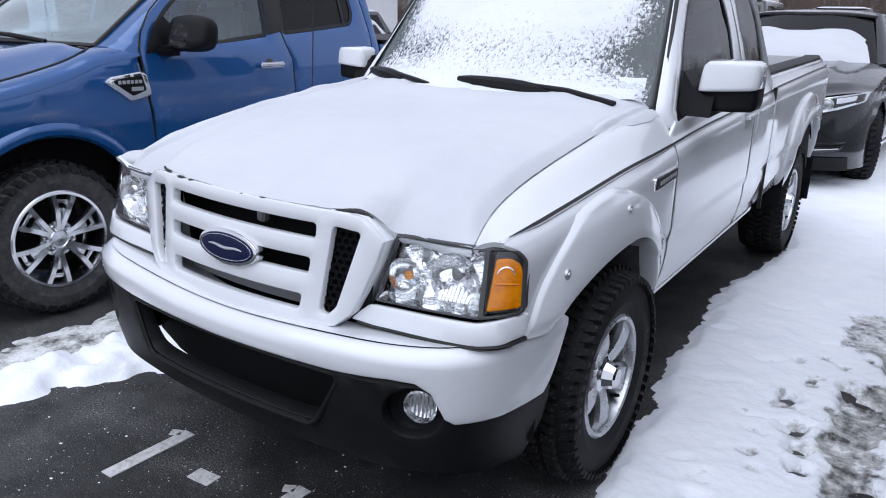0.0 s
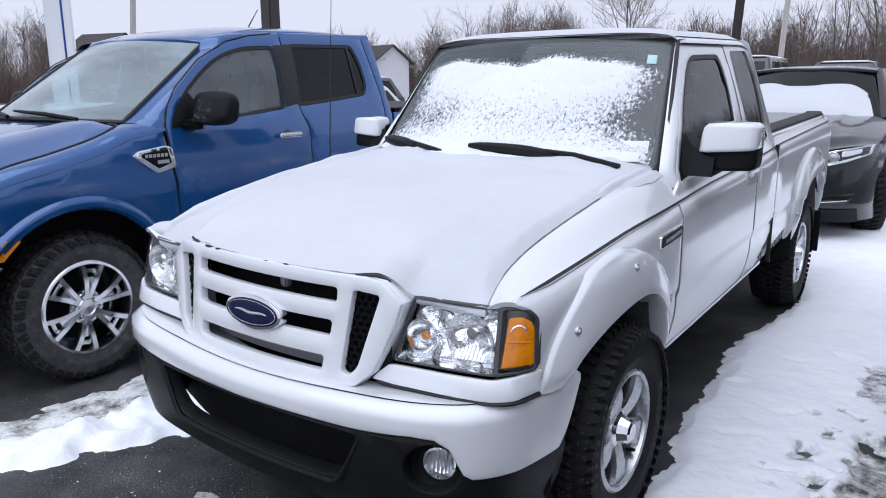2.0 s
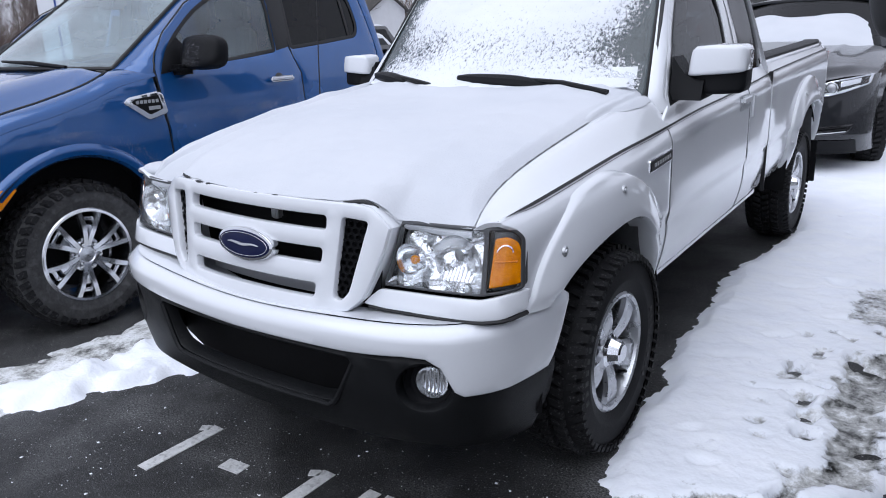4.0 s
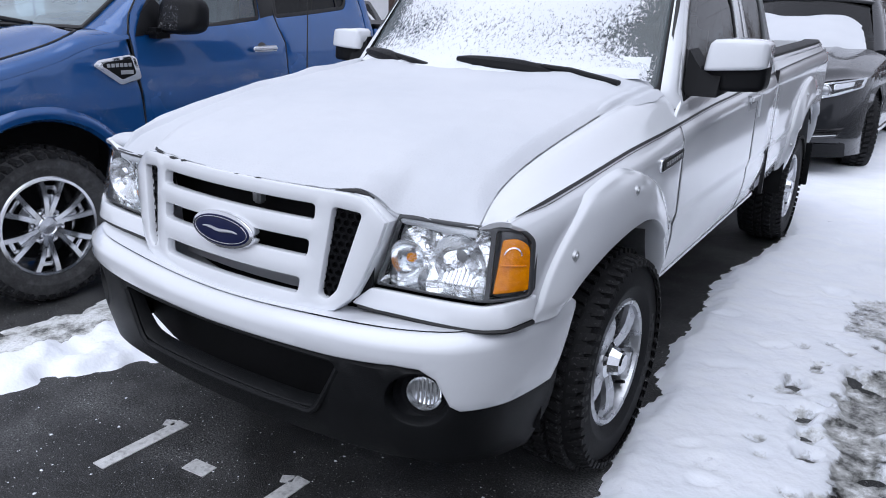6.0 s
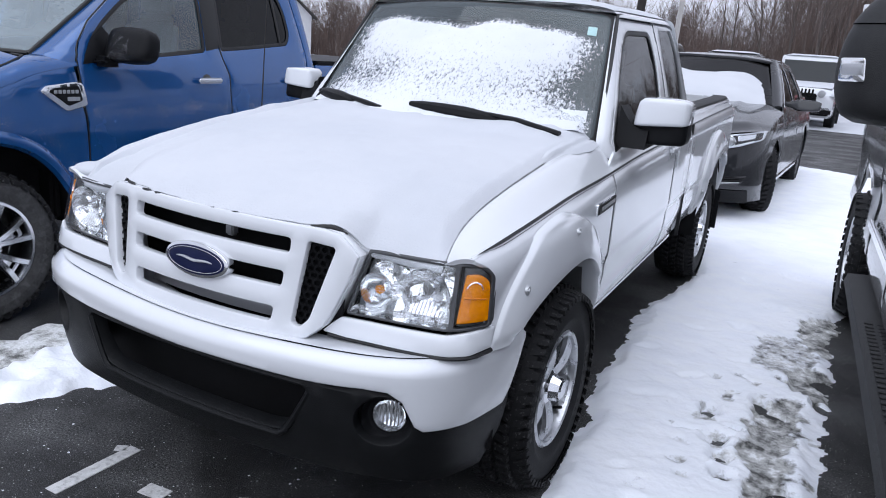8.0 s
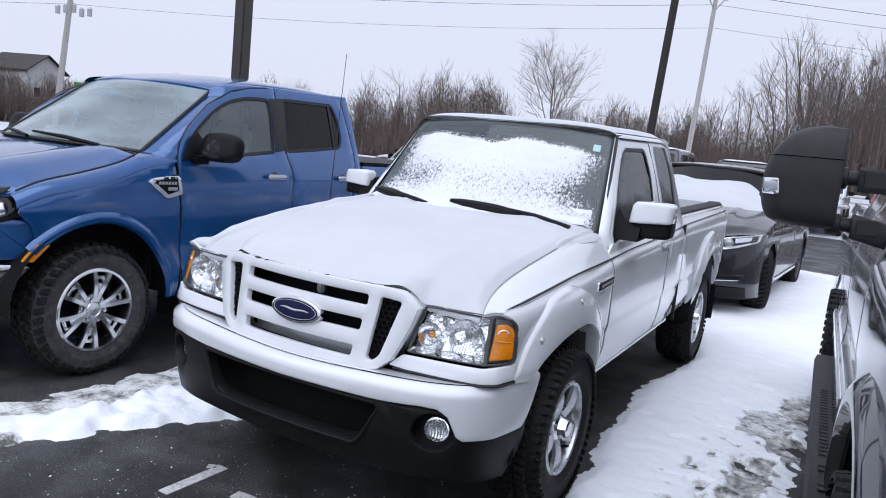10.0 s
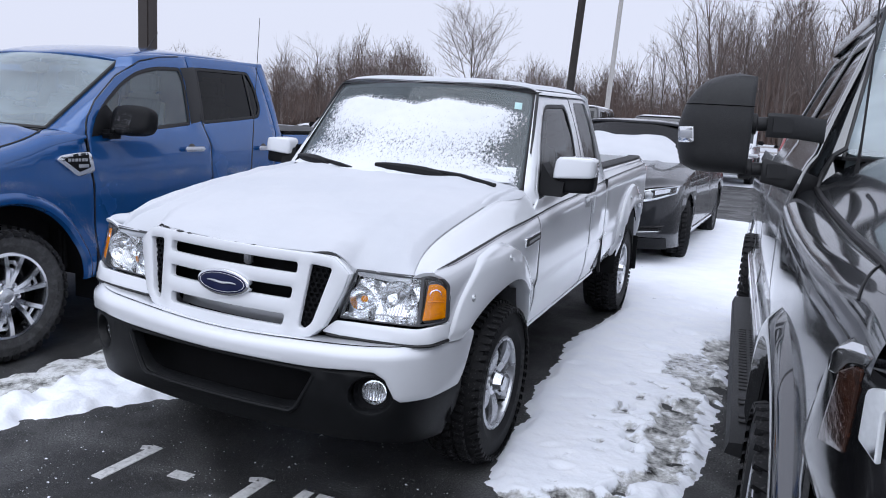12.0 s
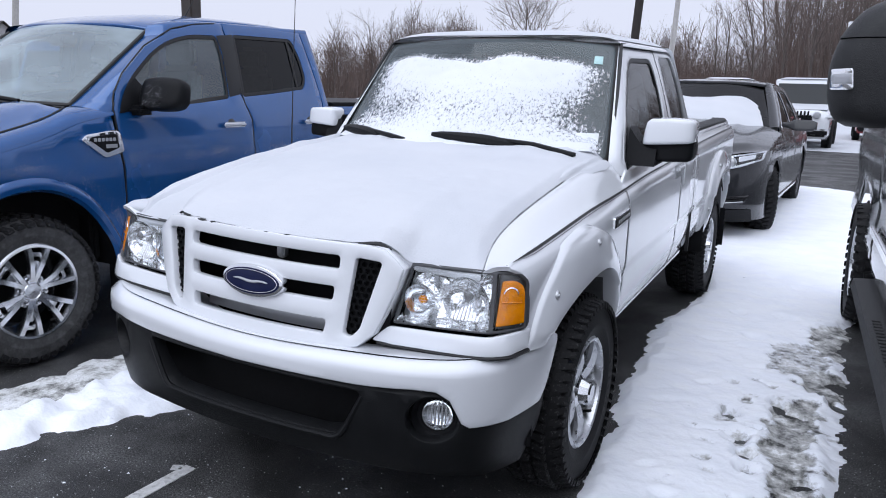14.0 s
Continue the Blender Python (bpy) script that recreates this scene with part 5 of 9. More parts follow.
def bump_top(s):
    return lerp(0.682, 0.702, smooth01(abs(s) / 0.6)) + 0.022 * smooth01((abs(s) - 0.78) / 0.3)


def bump_face(s, z):
    top = bump_top(s)
    o = -0.045 * max(0, (z - top + 0.045) / 0.045) ** 3 - 0.004 * max(0, (0.57 - z) / 0.09)
    return on_bumper(s, o, z)


half_b = [(0.0, 0.603), (0.40, 0.610), (0.58, 0.620), (0.645, 0.615), (0.685, 0.590), (0.706, 0.550), (0.722, 0.518), (0.748, 0.502), (0.89, 0.498), (1.056, 0.508), (1.085, 0.540), (1.127, 0.612), (B_LEN, 0.700)]
tops = [(s_, bump_top(s_)) for s_ in np.linspace(B_LEN - 0.02, 0, 30)]
right = half_b + tops[:-1]
far_end = [(0.0, 0.603), (0.40, 0.610), (0.58, 0.620), (0.645, 0.615), (0.685, 0.610), (0.735, 0.612), (0.80, 0.618), (0.87, 0.635), (0.95, 0.66), (1.02, 0.688)] + [(a, z) for a, z in tops[:-1] if a < 1.02]
o_b = right + [(0.0, 0.682)] + [(-a, z) for a, z in reversed(far_end[1:])]
part("front_bumper", panel(o_b, bump_face, (0, -1, 0), 0.02, 0.018, bev=0.006), WHITE, truck, smooth=60)
part("bumper_top", grid(60, 5, lambda u, v: (lambda p: (p[0], p[1], p[2]))(on_bumper(lerp(-B_LEN + 0.05, B_LEN - 0.05, u), -0.04 - 0.11 * v, bump_top(lerp(-B_LEN, B_LEN, u)) - 0.012 * v))), WHITE, truck)


def val_face(s, z):
    return on_bumper(s, -0.014 - 0.30 * max(0, 0.50 - z) ** 1.2 - 0.03 * smooth01((z - 0.60) / 0.04), z)


air = rounded([(-0.415, 0.584), (0.415, 0.584), (0.395, 0.535), (0.345, 0.440), (0.29, 0.428), (-0.29, 0.428), (-0.345, 0.440), (-0.395, 0.530)], 0.02)
fogs = [[(s * 0.638 + 0.082 * math.cos(k * math.tau / 24), 0.522 + 0.070 * math.sin(k * math.tau / 24)) for k in range(24)] for s in (-1, 1)]
lowb = [(0, 0.335), (0.4, 0.340), (0.62, 0.338), (0.8, 0.318), (B_LEN - 0.12, 0.290), (B_LEN - 0.06, 0.40), (B_LEN - 0.06, 0.52), (0.76, 0.55), (0.70, 0.63), (0.0, 0.63)]
o_v = lowb + [(-a, z) for a, z in reversed(lowb[1:-1])]
val = part("valance", panel(o_v, val_face, (0, -1, 0), 0.05, 0.04, [air, *fogs], 0.008), VALANCE, truck, "black plastic lower valance")
part("valance_lip", tube([on_bumper(a, -0.020, curve([(0.0, 0.422), (0.29, 0.424), (0.345, 0.434), (0.40, 0.53), (0.42, 0.572)], abs(a))) for a in np.linspace(-0.42, 0.42, 48)], 0.009, 8), VALANCE, val)
# near-black sheet as painted shade behind the lower intake
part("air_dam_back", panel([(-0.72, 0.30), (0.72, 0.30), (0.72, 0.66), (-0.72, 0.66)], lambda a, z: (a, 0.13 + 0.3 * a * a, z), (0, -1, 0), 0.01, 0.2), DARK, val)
for s in (-1, 1):
    c = on_bumper(s * 0.652, -0.060, 0.522)
    dirv = Vector((s * 0.30, -0.95, 0)).normalized()
    m = Matrix.Translation(c) @ Vector((0, -1, 0)).rotation_difference(dirv).to_matrix().to_4x4()
    fog = new("fog_light")
    fog.parent = truck
    for nm, prof, mt in (("fog_bezel", [(0.074, -0.022), (0.070, -0.012), (0.060, 0.0), (0.050, 0.002), (0.050, 0.05)], PLASTIC), ("fog_reflector", [(0.046, 0.0), (0.040, 0.02), (0.02, 0.034), (0.001, 0.036)], REFLECTOR), ("fog_lens", [(0.0005, -0.012), (0.02, -0.0105), (0.036, -0.006), (0.047, 0.002)], LENS)):
        b = lathe(prof, 32, "y")
        b.transform(m)
        part(nm, b, mt, fog)
    b = bmesh.new()
    for k in range(7):
        w = math.sqrt(0.042 ** 2 - (k * 0.011 - 0.033) ** 2)
        tube([(k * 0.011 - 0.033, 0.022, -w), (k * 0.011 - 0.033, 0.03, w)], 0.004, 5, b)
    b.transform(m)
    part("fog_flutes", b, REFLECTOR, fog)

# wheels
ROWS_T = [(-0.105, 0.042), (-0.054, 0.044), (0.0, 0.036), (0.054, 0.044), (0.105, 0.042)]
for k, (x, y) in enumerate(((0.725, HUB_F), (-0.765, HUB_F), (0.672, HUB_R), (-0.70, HUB_R))):
    make_wheel(truck, "wheel", (x, y, HUB_Z), 1 if x > 0 else -1, 0.372, 0.122, 0.200, "paddle", ROWS_T, 5 + k, "black off-road tyre, damp", "cast alloy rim with broad spokes", turn=(0.52 if k == 0 else 0), n_tread=56)
part("front_axle", tube([(-0.65, HUB_F, HUB_Z), (0.65, HUB_F, HUB_Z)], 0.04, 10), DARK, truck)
part("rear_axle", tube([(-0.65, HUB_R, HUB_Z), (0.65, HUB_R, HUB_Z)], 0.05, 10), DARK, truck)
for s in (-1, 1):
    part("mud_flap", box((0.22, 0.012, 0.30), (s * 0.72, 4.52, 0.37), 0.004), PLASTIC, truck)

# dark gaps left between the snow's lip and the grille
for x0, x1 in ((-0.365, -0.315), (-0.275, -0.225), (-0.215, -0.185), (0.015, 0.035), (0.085, 0.115), (0.33, 0.42)):
    part("hood_gap", tube([(x, nose_y(x) - 0.010, hood_z(x, nose_y(x)) - 0.002) for x in np.linspace(x0, x1, 6)], [0.002, 0.005, 0.006, 0.006, 0.005, 0.002], 6), SEAL, truck)

# wipers, antenna
for x0, x1, y_ in ((0.565, -0.06, 0.0), (-0.13, -0.66, 0.0)):
    wiper = new("wiper")
    wiper.parent = truck
    def glassy(x, h, fwd=0.0):
        u = x / 0.69
        p = shield(u, 0.05 + h, 0.022)
        return (p[0], p[1] - fwd, p[2])
    base = glassy(x0, 0.0)
    arm = [(x0 + 0.035, 1.235 + 0.05 * x0, 1.205), (lerp(x0, x1, 0.25), glassy(lerp(x0, x1, 0.25), 0.02)[1] - 0.02, glassy(lerp(x0, x1, 0.25), 0.02)[2] + 0.012), (lerp(x0, x1, 0.55), glassy(lerp(x0, x1, 0.55), 0.05)[1], glassy(lerp(x0, x1, 0.55), 0.05)[2] + 0.01)]
    part("wiper_arm", tube(arm, [0.015, 0.016, 0.014], 8, flat=0.7), PLASTIC, wiper)
    bl = [glassy(lerp(x0 - 0.2, x1, t), 0.015 + 0.06 * t) for t in np.linspace(0, 1, 10)]
    part("wiper_blade", tube(bl, [0.012, 0.022, 0.031, 0.036, 0.037, 0.035, 0.032, 0.028, 0.022, 0.012], 10, flat=0.9), PLASTIC, wiper, "black wiper blade")
part("antenna", tube([(-0.78, 1.18, 1.12), (-0.79, 1.21, 1.5), (-0.80, 1.25, 1.98)], [0.0035, 0.002, 0.0015], 6), SEAL, truck)
part("antenna_base", lathe([(0.02, 0.0), (0.016, 0.02), (0.006, 0.035)], 14, "z", (-0.78, 1.18, 1.09)), SEAL, truck)


# snow lying on the pickup
def hood_snow(u, v):
    xf = lerp(-0.686, 0.686, u)
    y = lerp(nose_y(xf) + 0.004, 1.29 + 0.30 * xf * xf, v)
    x = xf * seam_x(y) / 0.686
    edge = min(v / 0.05, 1, (seam_x(y) - abs(x)) / 0.04)
    h = 0.016 * smooth01(edge) * (1 + 0.25 * rough(x, y, 3, 31) + 0.12 * rough(x, y, 12, 32)) + 0.03 * smooth01((v - 0.80) / 0.2) * smooth01((seam_x(y) - abs(x)) / 0.14)
    h += 0.004 * rough(x, y, 25, 33) * (1 - v)
    dip = -0.004 if edge <= 0 else 0.0
    front = 0.010 * (1 - smooth01(v / 0.04)) * (0.6 + rough(x, 0, 9, 34))
    return (x, y - max(0, front), hood_z(x, y) + 0.004 + h + dip)
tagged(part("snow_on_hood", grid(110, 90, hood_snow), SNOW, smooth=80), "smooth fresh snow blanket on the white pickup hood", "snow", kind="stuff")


def fender_snow(u, v):
    y = lerp(lerp(0.200, 0.235, v * v), 1.43, u)
    z0, z1 = hood_edge_z(y) - 0.004, stripe_z(y)
    k = lerp(-0.55, lerp(0.30, 0.92, smooth01(u / 0.16)), v)
    x = seam_x(y) + k * (flank(y, z1) - seam_x(y))
    h = 0.030 * smooth01(min(u / 0.03, (1 - u) / 0.03, (1 - v) / 0.30, v / 0.25)) * (1 + 0.25 * rough(y, v, 7, 36))
    return (-x, y, (lerp(z0, z1, 0.8 * k * k) + 0.004 if k > 0 else hood_z(x, y) + 0.002 + 0.006 * min(1, -k / 0.1)) + h)
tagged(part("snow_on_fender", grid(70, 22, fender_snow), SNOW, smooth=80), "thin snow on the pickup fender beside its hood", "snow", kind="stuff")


def corner_snow(u, v):
    """Snow that runs from the hood over the seam to the pillar's foot."""
    y = lerp(0.98, 1.41, u)
    z0, z1 = hood_edge_z(y) - 0.004, stripe_z(y)
    k = lerp(-0.30, 0.10 + 0.30 * smooth01((u - 0.15) / 0.6) + 0.10 * rough(y, 0, 11, 38), v)
    x = seam_x(y) + k * (flank(y, z1) - seam_x(y))
    h = 0.008 * smooth01(min(u / 0.25, (1 - u) / 0.08, (1 - v) / 0.5)) * (1 + 0.35 * rough(y, x, 16, 39))
    return (x, y, (lerp(z0, z1, k * k) if k > 0 else hood_z(x, y) + 0.010 * min(1, -k / 0.1)) - 0.001 + h)
tagged(part("snow_on_fender", grid(50, 16, corner_snow), SNOW, smooth=80), "thin snow drifted over the fender at the windshield's foot", "snow", kind="stuff")


tagged(part("snow_on_fender", sphere(0.085, (-0.715, 0.268, 0.958), squash=(0.95, 0.75, 0.34), segs=(24, 14)), SNOW, smooth=80), "lump of snow over the corner of the pickup's headlight", "snow", kind="stuff")


def roof_snow(u, v):
    x, y = lerp(-0.60, 0.60, u), lerp(1.80 - 0.075 * (1 - (abs(lerp(-1, 1, u))) ** 2), 2.90, v)
    edge = min(u, 1 - u, v * 1.2, 1 - v) / 0.06
    return (x, y, roof(x, y)[2] + 0.004 + 0.012 * smooth01(edge) * (1 + 0.3 * rough(x, y, 5, 41)))
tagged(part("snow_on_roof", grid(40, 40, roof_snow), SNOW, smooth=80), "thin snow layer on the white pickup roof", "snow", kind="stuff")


def frost_mat(name, grain, pale=1.0):
    """Snow that thins out into flecks and feathers where its layer ends; the layer's own thickness is stored in the mesh."""
    m = snow_mat(name, 0.0, 3.0, pale)
    n, l = m.node_tree.nodes, m.node_tree.links
    b = n["Principled BSDF"]
    att = n.new("ShaderNodeAttribute")
    att.attribute_name = "cover"
    co = n.new("ShaderNodeTexCoord")
    mp = n.new("ShaderNodeMapping")
    mp.inputs["Scale"].default_value = (1.0, 0.6, 0.6)
    l.new(co.outputs["Object"], mp.inputs[0])
    a = n.new("ShaderNodeTexNoise")
    a.inputs["Scale"].default_value, a.inputs["Detail"].default_value, a.inputs["Roughness"].default_value, a.inputs["Distortion"].default_value = grain, 9, 0.74, 0.5
    l.new(mp.outputs[0], a.inputs["Vector"])
    wide = n.new("ShaderNodeMath")
    wide.operation = "MULTIPLY_ADD"
    wide.inputs[1].default_value, wide.inputs[2].default_value = 3.0, -1.5
    l.new(a.outputs[0], wide.inputs[0])
    s = n.new("ShaderNodeMath")
    s.operation = "ADD"
    l.new(att.outputs["Fac"], s.inputs[0])
    l.new(wide.outputs[0], s.inputs[1])
    r = n.new("ShaderNodeValToRGB")
    r.color_ramp.elements[0].position, r.color_ramp.elements[1].position = 0.34, 0.74
    r.color_ramp.elements[0].color = (0, 0, 0, 1)
    l.new(s.outputs[0], r.inputs[0])
    l.new(r.outputs[0], b.inputs["Alpha"])
    return m


FROST = frost_mat("thinning_snow", 95)
FINE_FROST = frost_mat("frost_flecks", 260, 0.6)


def shield_cover(u, v):
    """How thick the snow lies on the windshield, 0 to 1."""
    top = 0.82 + 0.02 * math.sin(u * 7) + 0.03 * rough(u, 0, 4, 51) - 0.05 * math.exp(-((u + 0.02) / 0.12) ** 2) - 0.07 * smooth01((abs(u) - 0.70) / 0.3)
    side = 1.06 - 0.16 * v + 0.03 * rough(0, v, 6, 52)
    core = min((top - v) / 0.05, (side - abs(u)) / 0.20)
    c = 0.5 + 0.6 * max(-1.0, min(1.0, core))
    thin = math.exp(-((v - 0.36) / 0.20) ** 2) * (0.34 + 0.20 * smooth01((abs(u) - 0.3) / 0.5) + 0.22 * rough(u, v, 3, 53))
    side_thin = 0.22 * smooth01((abs(u) - 0.60) / 0.34)
    foot = smooth01((0.19 - v) / 0.10)
    c = c - thin - side_thin
    c = max(c, foot * 1.1 * smooth01((1.0 - abs(u)) / 0.12))
    return max(0.0, min(1.1, c))


nu, nv = 120, 90
sv, sf, cov = [], [], []
for j in range(nv):
    for i in range(nu):
        u, v = lerp(-0.96, 0.96, i / (nu - 1)), lerp(0.02, 0.95, j / (nv - 1))
        c = shield_cover(u, v)
        foot = smooth01((0.16 - v) / 0.16)
        sv.append(shield(u, v, 0.004 + 0.014 * smooth01((c - 0.6) / 0.4) + 0.030 * foot + 0.003 * c * rough(u, v, 14, 55)))
        cov.append(c)
for j in range(nv - 1):
    for i in range(nu - 1):
        q = j * nu + i
        if max(cov[q], cov[q + 1], cov[q + nu], cov[q + nu + 1]) > 0.02:
            sf.append((q, q + 1, q + nu + 1, q + nu))
frost = raw("snow_on_windshield", sv, sf, FROST, smooth=80)
att = frost.data.attributes.new("cover", "FLOAT", "POINT")
att.data.foreach_set("value", cov)
tagged(frost, "patchy snow and frost flecks over the white pickup windshield", "snow", kind="stuff")


def settle(me):
    """The body sits nose-down on its springs, and higher on its uphill side."""
    n = len(me.vertices)
    co = np.empty(n * 3)
    me.vertices.foreach_get("co", co)
    co = co.reshape(n, 3)
    fade = 1 - np.clip((co[:, 1] - 0.75) / 0.7, 0, 1)
    far = np.maximum(0.0, 0.45 - co[:, 0]) * fade
    co[:, 0] -= 0.042 * far
    co[:, 2] += 0.025 * np.maximum(0.0, co[:, 1] - 1.2) + 0.020 * far
    me.vertices.foreach_set("co", co.ravel())
    me.update()


for ob in [*truck.children_recursive, *(o for o in scene.objects if o.parent is None and o.name.split(".")[0] in ("snow_on_hood", "snow_on_fender", "snow_on_roof", "snow_on_windshield", "windshield_sticker", "paper_slip"))]:
    if ob.data and not (ob.parent and ob.parent.name.startswith("wheel") and ob.parent.type == "EMPTY"):
        settle(ob.data)


# ---- blue crew-cab pickup ----
blue = thing("pickup_truck", "blue crew-cab pickup with frost specks, dark mirrors and alloy wheels", "pickup truck", (-2.885, -0.315, 0))
BH_F, BH_R, BH_Z = 0.90, 4.12, 0.385


def b_flank(y, z):
    x = 0.925 - 0.16 * max(0.0, 0.85 - y) ** 1.6
    x -= 0.030 * max(0.0, (z - 1.06) / 0.28) ** 2
    x += 0.012 * math.exp(-((z - 0.98) / 0.05) ** 2)
    x -= 0.018 * smooth01((0.92 - z) / 0.2) * (1 - smooth01((0.66 - z) / 0.1))
    x -= 0.045 * max(0.0, (0.50 - z) / 0.2) ** 1.5
    return x


def b_cut(y):
    return curve([(0.40, 1.05), (0.586, 1.125), (0.834, 1.181), (1.05, 1.238), (1.22, 1.298), (1.44, 1.335)], y)


def b_hood_z(x, y):
    mid = curve([(-0.05, 1.03), (0.10, 1.11), (0.4, 1.20), (0.8, 1.275), (1.1, 1.322), (1.4, 1.345)], y)
    k = min(1.1, abs(x) / 0.80)
    z = lerp(mid, b_cut(y) + 0.006, k ** 3)
    return z + 0.022 * smooth01((abs(x) - 0.42) / 0.08) * (1 - smooth01((abs(x) - 0.62) / 0.14)) - 0.006


def b_nose(x):
    return curve([(0, 0.02), (0.4, 0.06), (0.6, 0.16), (0.75, 0.33), (0.82, 0.46)], abs(x))


b_plan = [(x, b_nose(x)) for x in np.linspace(-0.815, 0.815, 31)] + [(0.815, 1.0), (0.808, 1.12), (0.785, 1.215), (0.70, 1.20), (0.35, 1.10), (0, 1.07), (-0.35, 1.10), (-0.70, 1.20), (-0.785, 1.215), (-0.808, 1.12), (-0.815, 1.0)]
part("hood", panel(b_plan, lambda x, y: (x, y, b_hood_z(x, y)), thick=0.02, step=0.06, bev=0.010), BLUE, blue)
b_belt = 1.32


def b_side(y, z):
    if z <= b_belt:
        return b_flank(y, z)
    t = z - b_belt
    return b_flank(y, b_belt) - 0.012 * smooth01(t / 0.03) - 0.24 * t - 0.10 * t * t


def b_arch(hub, a, b, z0, n=22):
    return [p for p in [(hub - a * math.cos(k * math.pi / n), BH_Z + b * math.sin(k * math.pi / n)) for k in range(n + 1)] if p[1] >= z0]


for s in (-1, 1):
    def bsheet(name, outline, holes=(), material=BLUE, off=0.0, label="", **kw):
        return part(name, panel(outline, lambda y, z, s=s: (s * (b_side(y, z) + off), y, z), (s, 0, 0), holes=holes, **kw), material, blue, label)
    def bshoulder(u, v, s=s):
        y = lerp(0.42, 1.44, u)
        z1, z0 = b_cut(y) - 0.07, b_cut(y)
        x0, x1 = 0.822 if y < 1.14 else 0.822 - (y - 1.14) * 0.42, b_flank(y, z1)
        return (s * lerp(x0, x1, math.sin(v * math.pi / 2)), y, lerp(z1, z0, math.cos(v * math.pi / 2)))
    part("fender_shoulder", grid(30, 8, bshoulder), BLUE, blue)
    low_f = [p for p in reversed(b_arch(BH_F, 0.50, 0.525, 0.40)) if p[0] > 0.42]
    fen = [(0.56, 0.74), (0.50, 0.90), (0.43, 0.965)] + [(y, b_cut(y) - 0.07) for y in np.linspace(0.44, 1.415, 20)] + [(1.423, 1.24), (1.480, 0.823), (1.508, 0.40), (1.42, 0.40)] + [p for p in low_f if not (p[0] < 0.6 and p[1] < 0.74)]
    bsheet("fender", fen, step=0.06)
    win_f = rounded([(1.535, 1.300), (2.03, 1.325), (2.365, 1.358), (2.392, 1.65), (2.374, 1.755), (2.134, 1.745), (1.944, 1.695), (1.796, 1.616), (1.632, 1.488), (1.545, 1.395)], [0.015, 0.2, 0.03, 0.15, 0.03, 0.1, 0.1, 0.1, 0.1, 0.06])
    win_r = rounded([(2.495, 1.368), (2.80, 1.392), (3.165, 1.428), (3.212, 1.50), (3.198, 1.66), (3.142, 1.785), (2.53, 1.772)], [0.03, 0.2, 0.04, 0.06, 0.1, 0.04, 0.03])
    bsheet("front_door", [(1.52, 0.42), (2.52, 0.42), (2.535, 1.0), (2.532, 1.22), (2.487, b_belt), (2.450, 1.835), (2.205, 1.808), (2.014, 1.766), (1.77, 1.650), (1.568, 1.490), (1.484, 1.385), (1.446, 1.30), (1.452, 1.20), (1.491, 0.823)], [win_f], step=0.07)
    bsheet("rear_door", [(2.529, 0.42), (3.05, 0.42), (3.30, 0.88), (3.345, 1.40), (3.265, 1.838), (2.459, 1.841), (2.496, b_belt), (2.541, 1.22), (2.544, 1.0)], [win_r], step=0.07)
    bsheet("cab_corner", [(3.06, 0.42), (3.42, 0.42), (3.42, 1.36), (3.365, 1.838), (3.274, 1.838), (3.354, 1.40), (3.31, 0.88)], step=0.07)
    for nm, o, mt in (("front_window", win_f, CREW), ("rear_window", win_r, PRIVACY)):
        bsheet(nm, o, material=mt, off=-0.010, thick=0.004, step=0.1, bev=0.001)
        bsheet("window_trim", o, [inset(o if area2(o) > 0 else o[::-1], 0.022)], SEAL, -0.004, thick=0.004, step=0.06, bev=0.001)
    bsheet("door_pillar", [(2.366, 1.357), (2.494, 1.368), (2.529, 1.772), (2.375, 1.756), (2.392, 1.65)], (), SEAL, 0.001, thick=0.003, step=0.1, bev=0.001)
    bsheet("mirror_sail", [(1.475, 1.275), (1.70, 1.300), (1.70, 1.40), (1.64, 1.470), (1.55, 1.40), (1.50, 1.33)], (), PLASTIC, 0.003, thick=0.003, step=0.08, bev=0.001)
    # pillar and roof rail in body colour
    def bpillar(u, v, s=s):
        t = u * 5
        cd = [(1.41, 1.225), (1.478, 1.385), (1.66, 1.575), (1.93, 1.735), (2.205, 1.822), (3.36, 1.850)]
        cw = [(0.775, 1.235, 1.285), (0.745, 1.345, 1.346), (0.714, 1.58, 1.512), (0.678, 1.85, 1.70), (0.680, 2.06, 1.815), (0.700, 3.36, 1.862)]
        yd, zd = curve([(i, p[0]) for i, p in enumerate(cd)], t), curve([(i, p[1]) for i, p in enumerate(cd)], t)
        xw, yw, zw = (curve([(i, p[j]) for i, p in enumerate(cw)], t) for j in range(3))
        k = v * math.pi / 2
        zd -= 0.022 * smooth01((t - 0.8) / 0.6)
        return (s * lerp(xw, b_side(yd, zd) - 0.005, math.sin(k)), lerp(yw, yd, v), lerp(zw, zd, 1 - math.cos(k)) + 0.012 * math.sin(v * math.pi))
    part("pillar", grid(60, 9, bpillar), BLUE, blue)
    bed_o = [(3.44, 0.42), (3.44, 1.30), (5.28, 1.30), (5.32, 1.0), (5.32, 0.62), (4.75, 0.55)] + [p for p in reversed(b_arch(BH_R, 0.50, 0.50, 0.42))]
    bsheet("bed_side", bed_o, step=0.08)
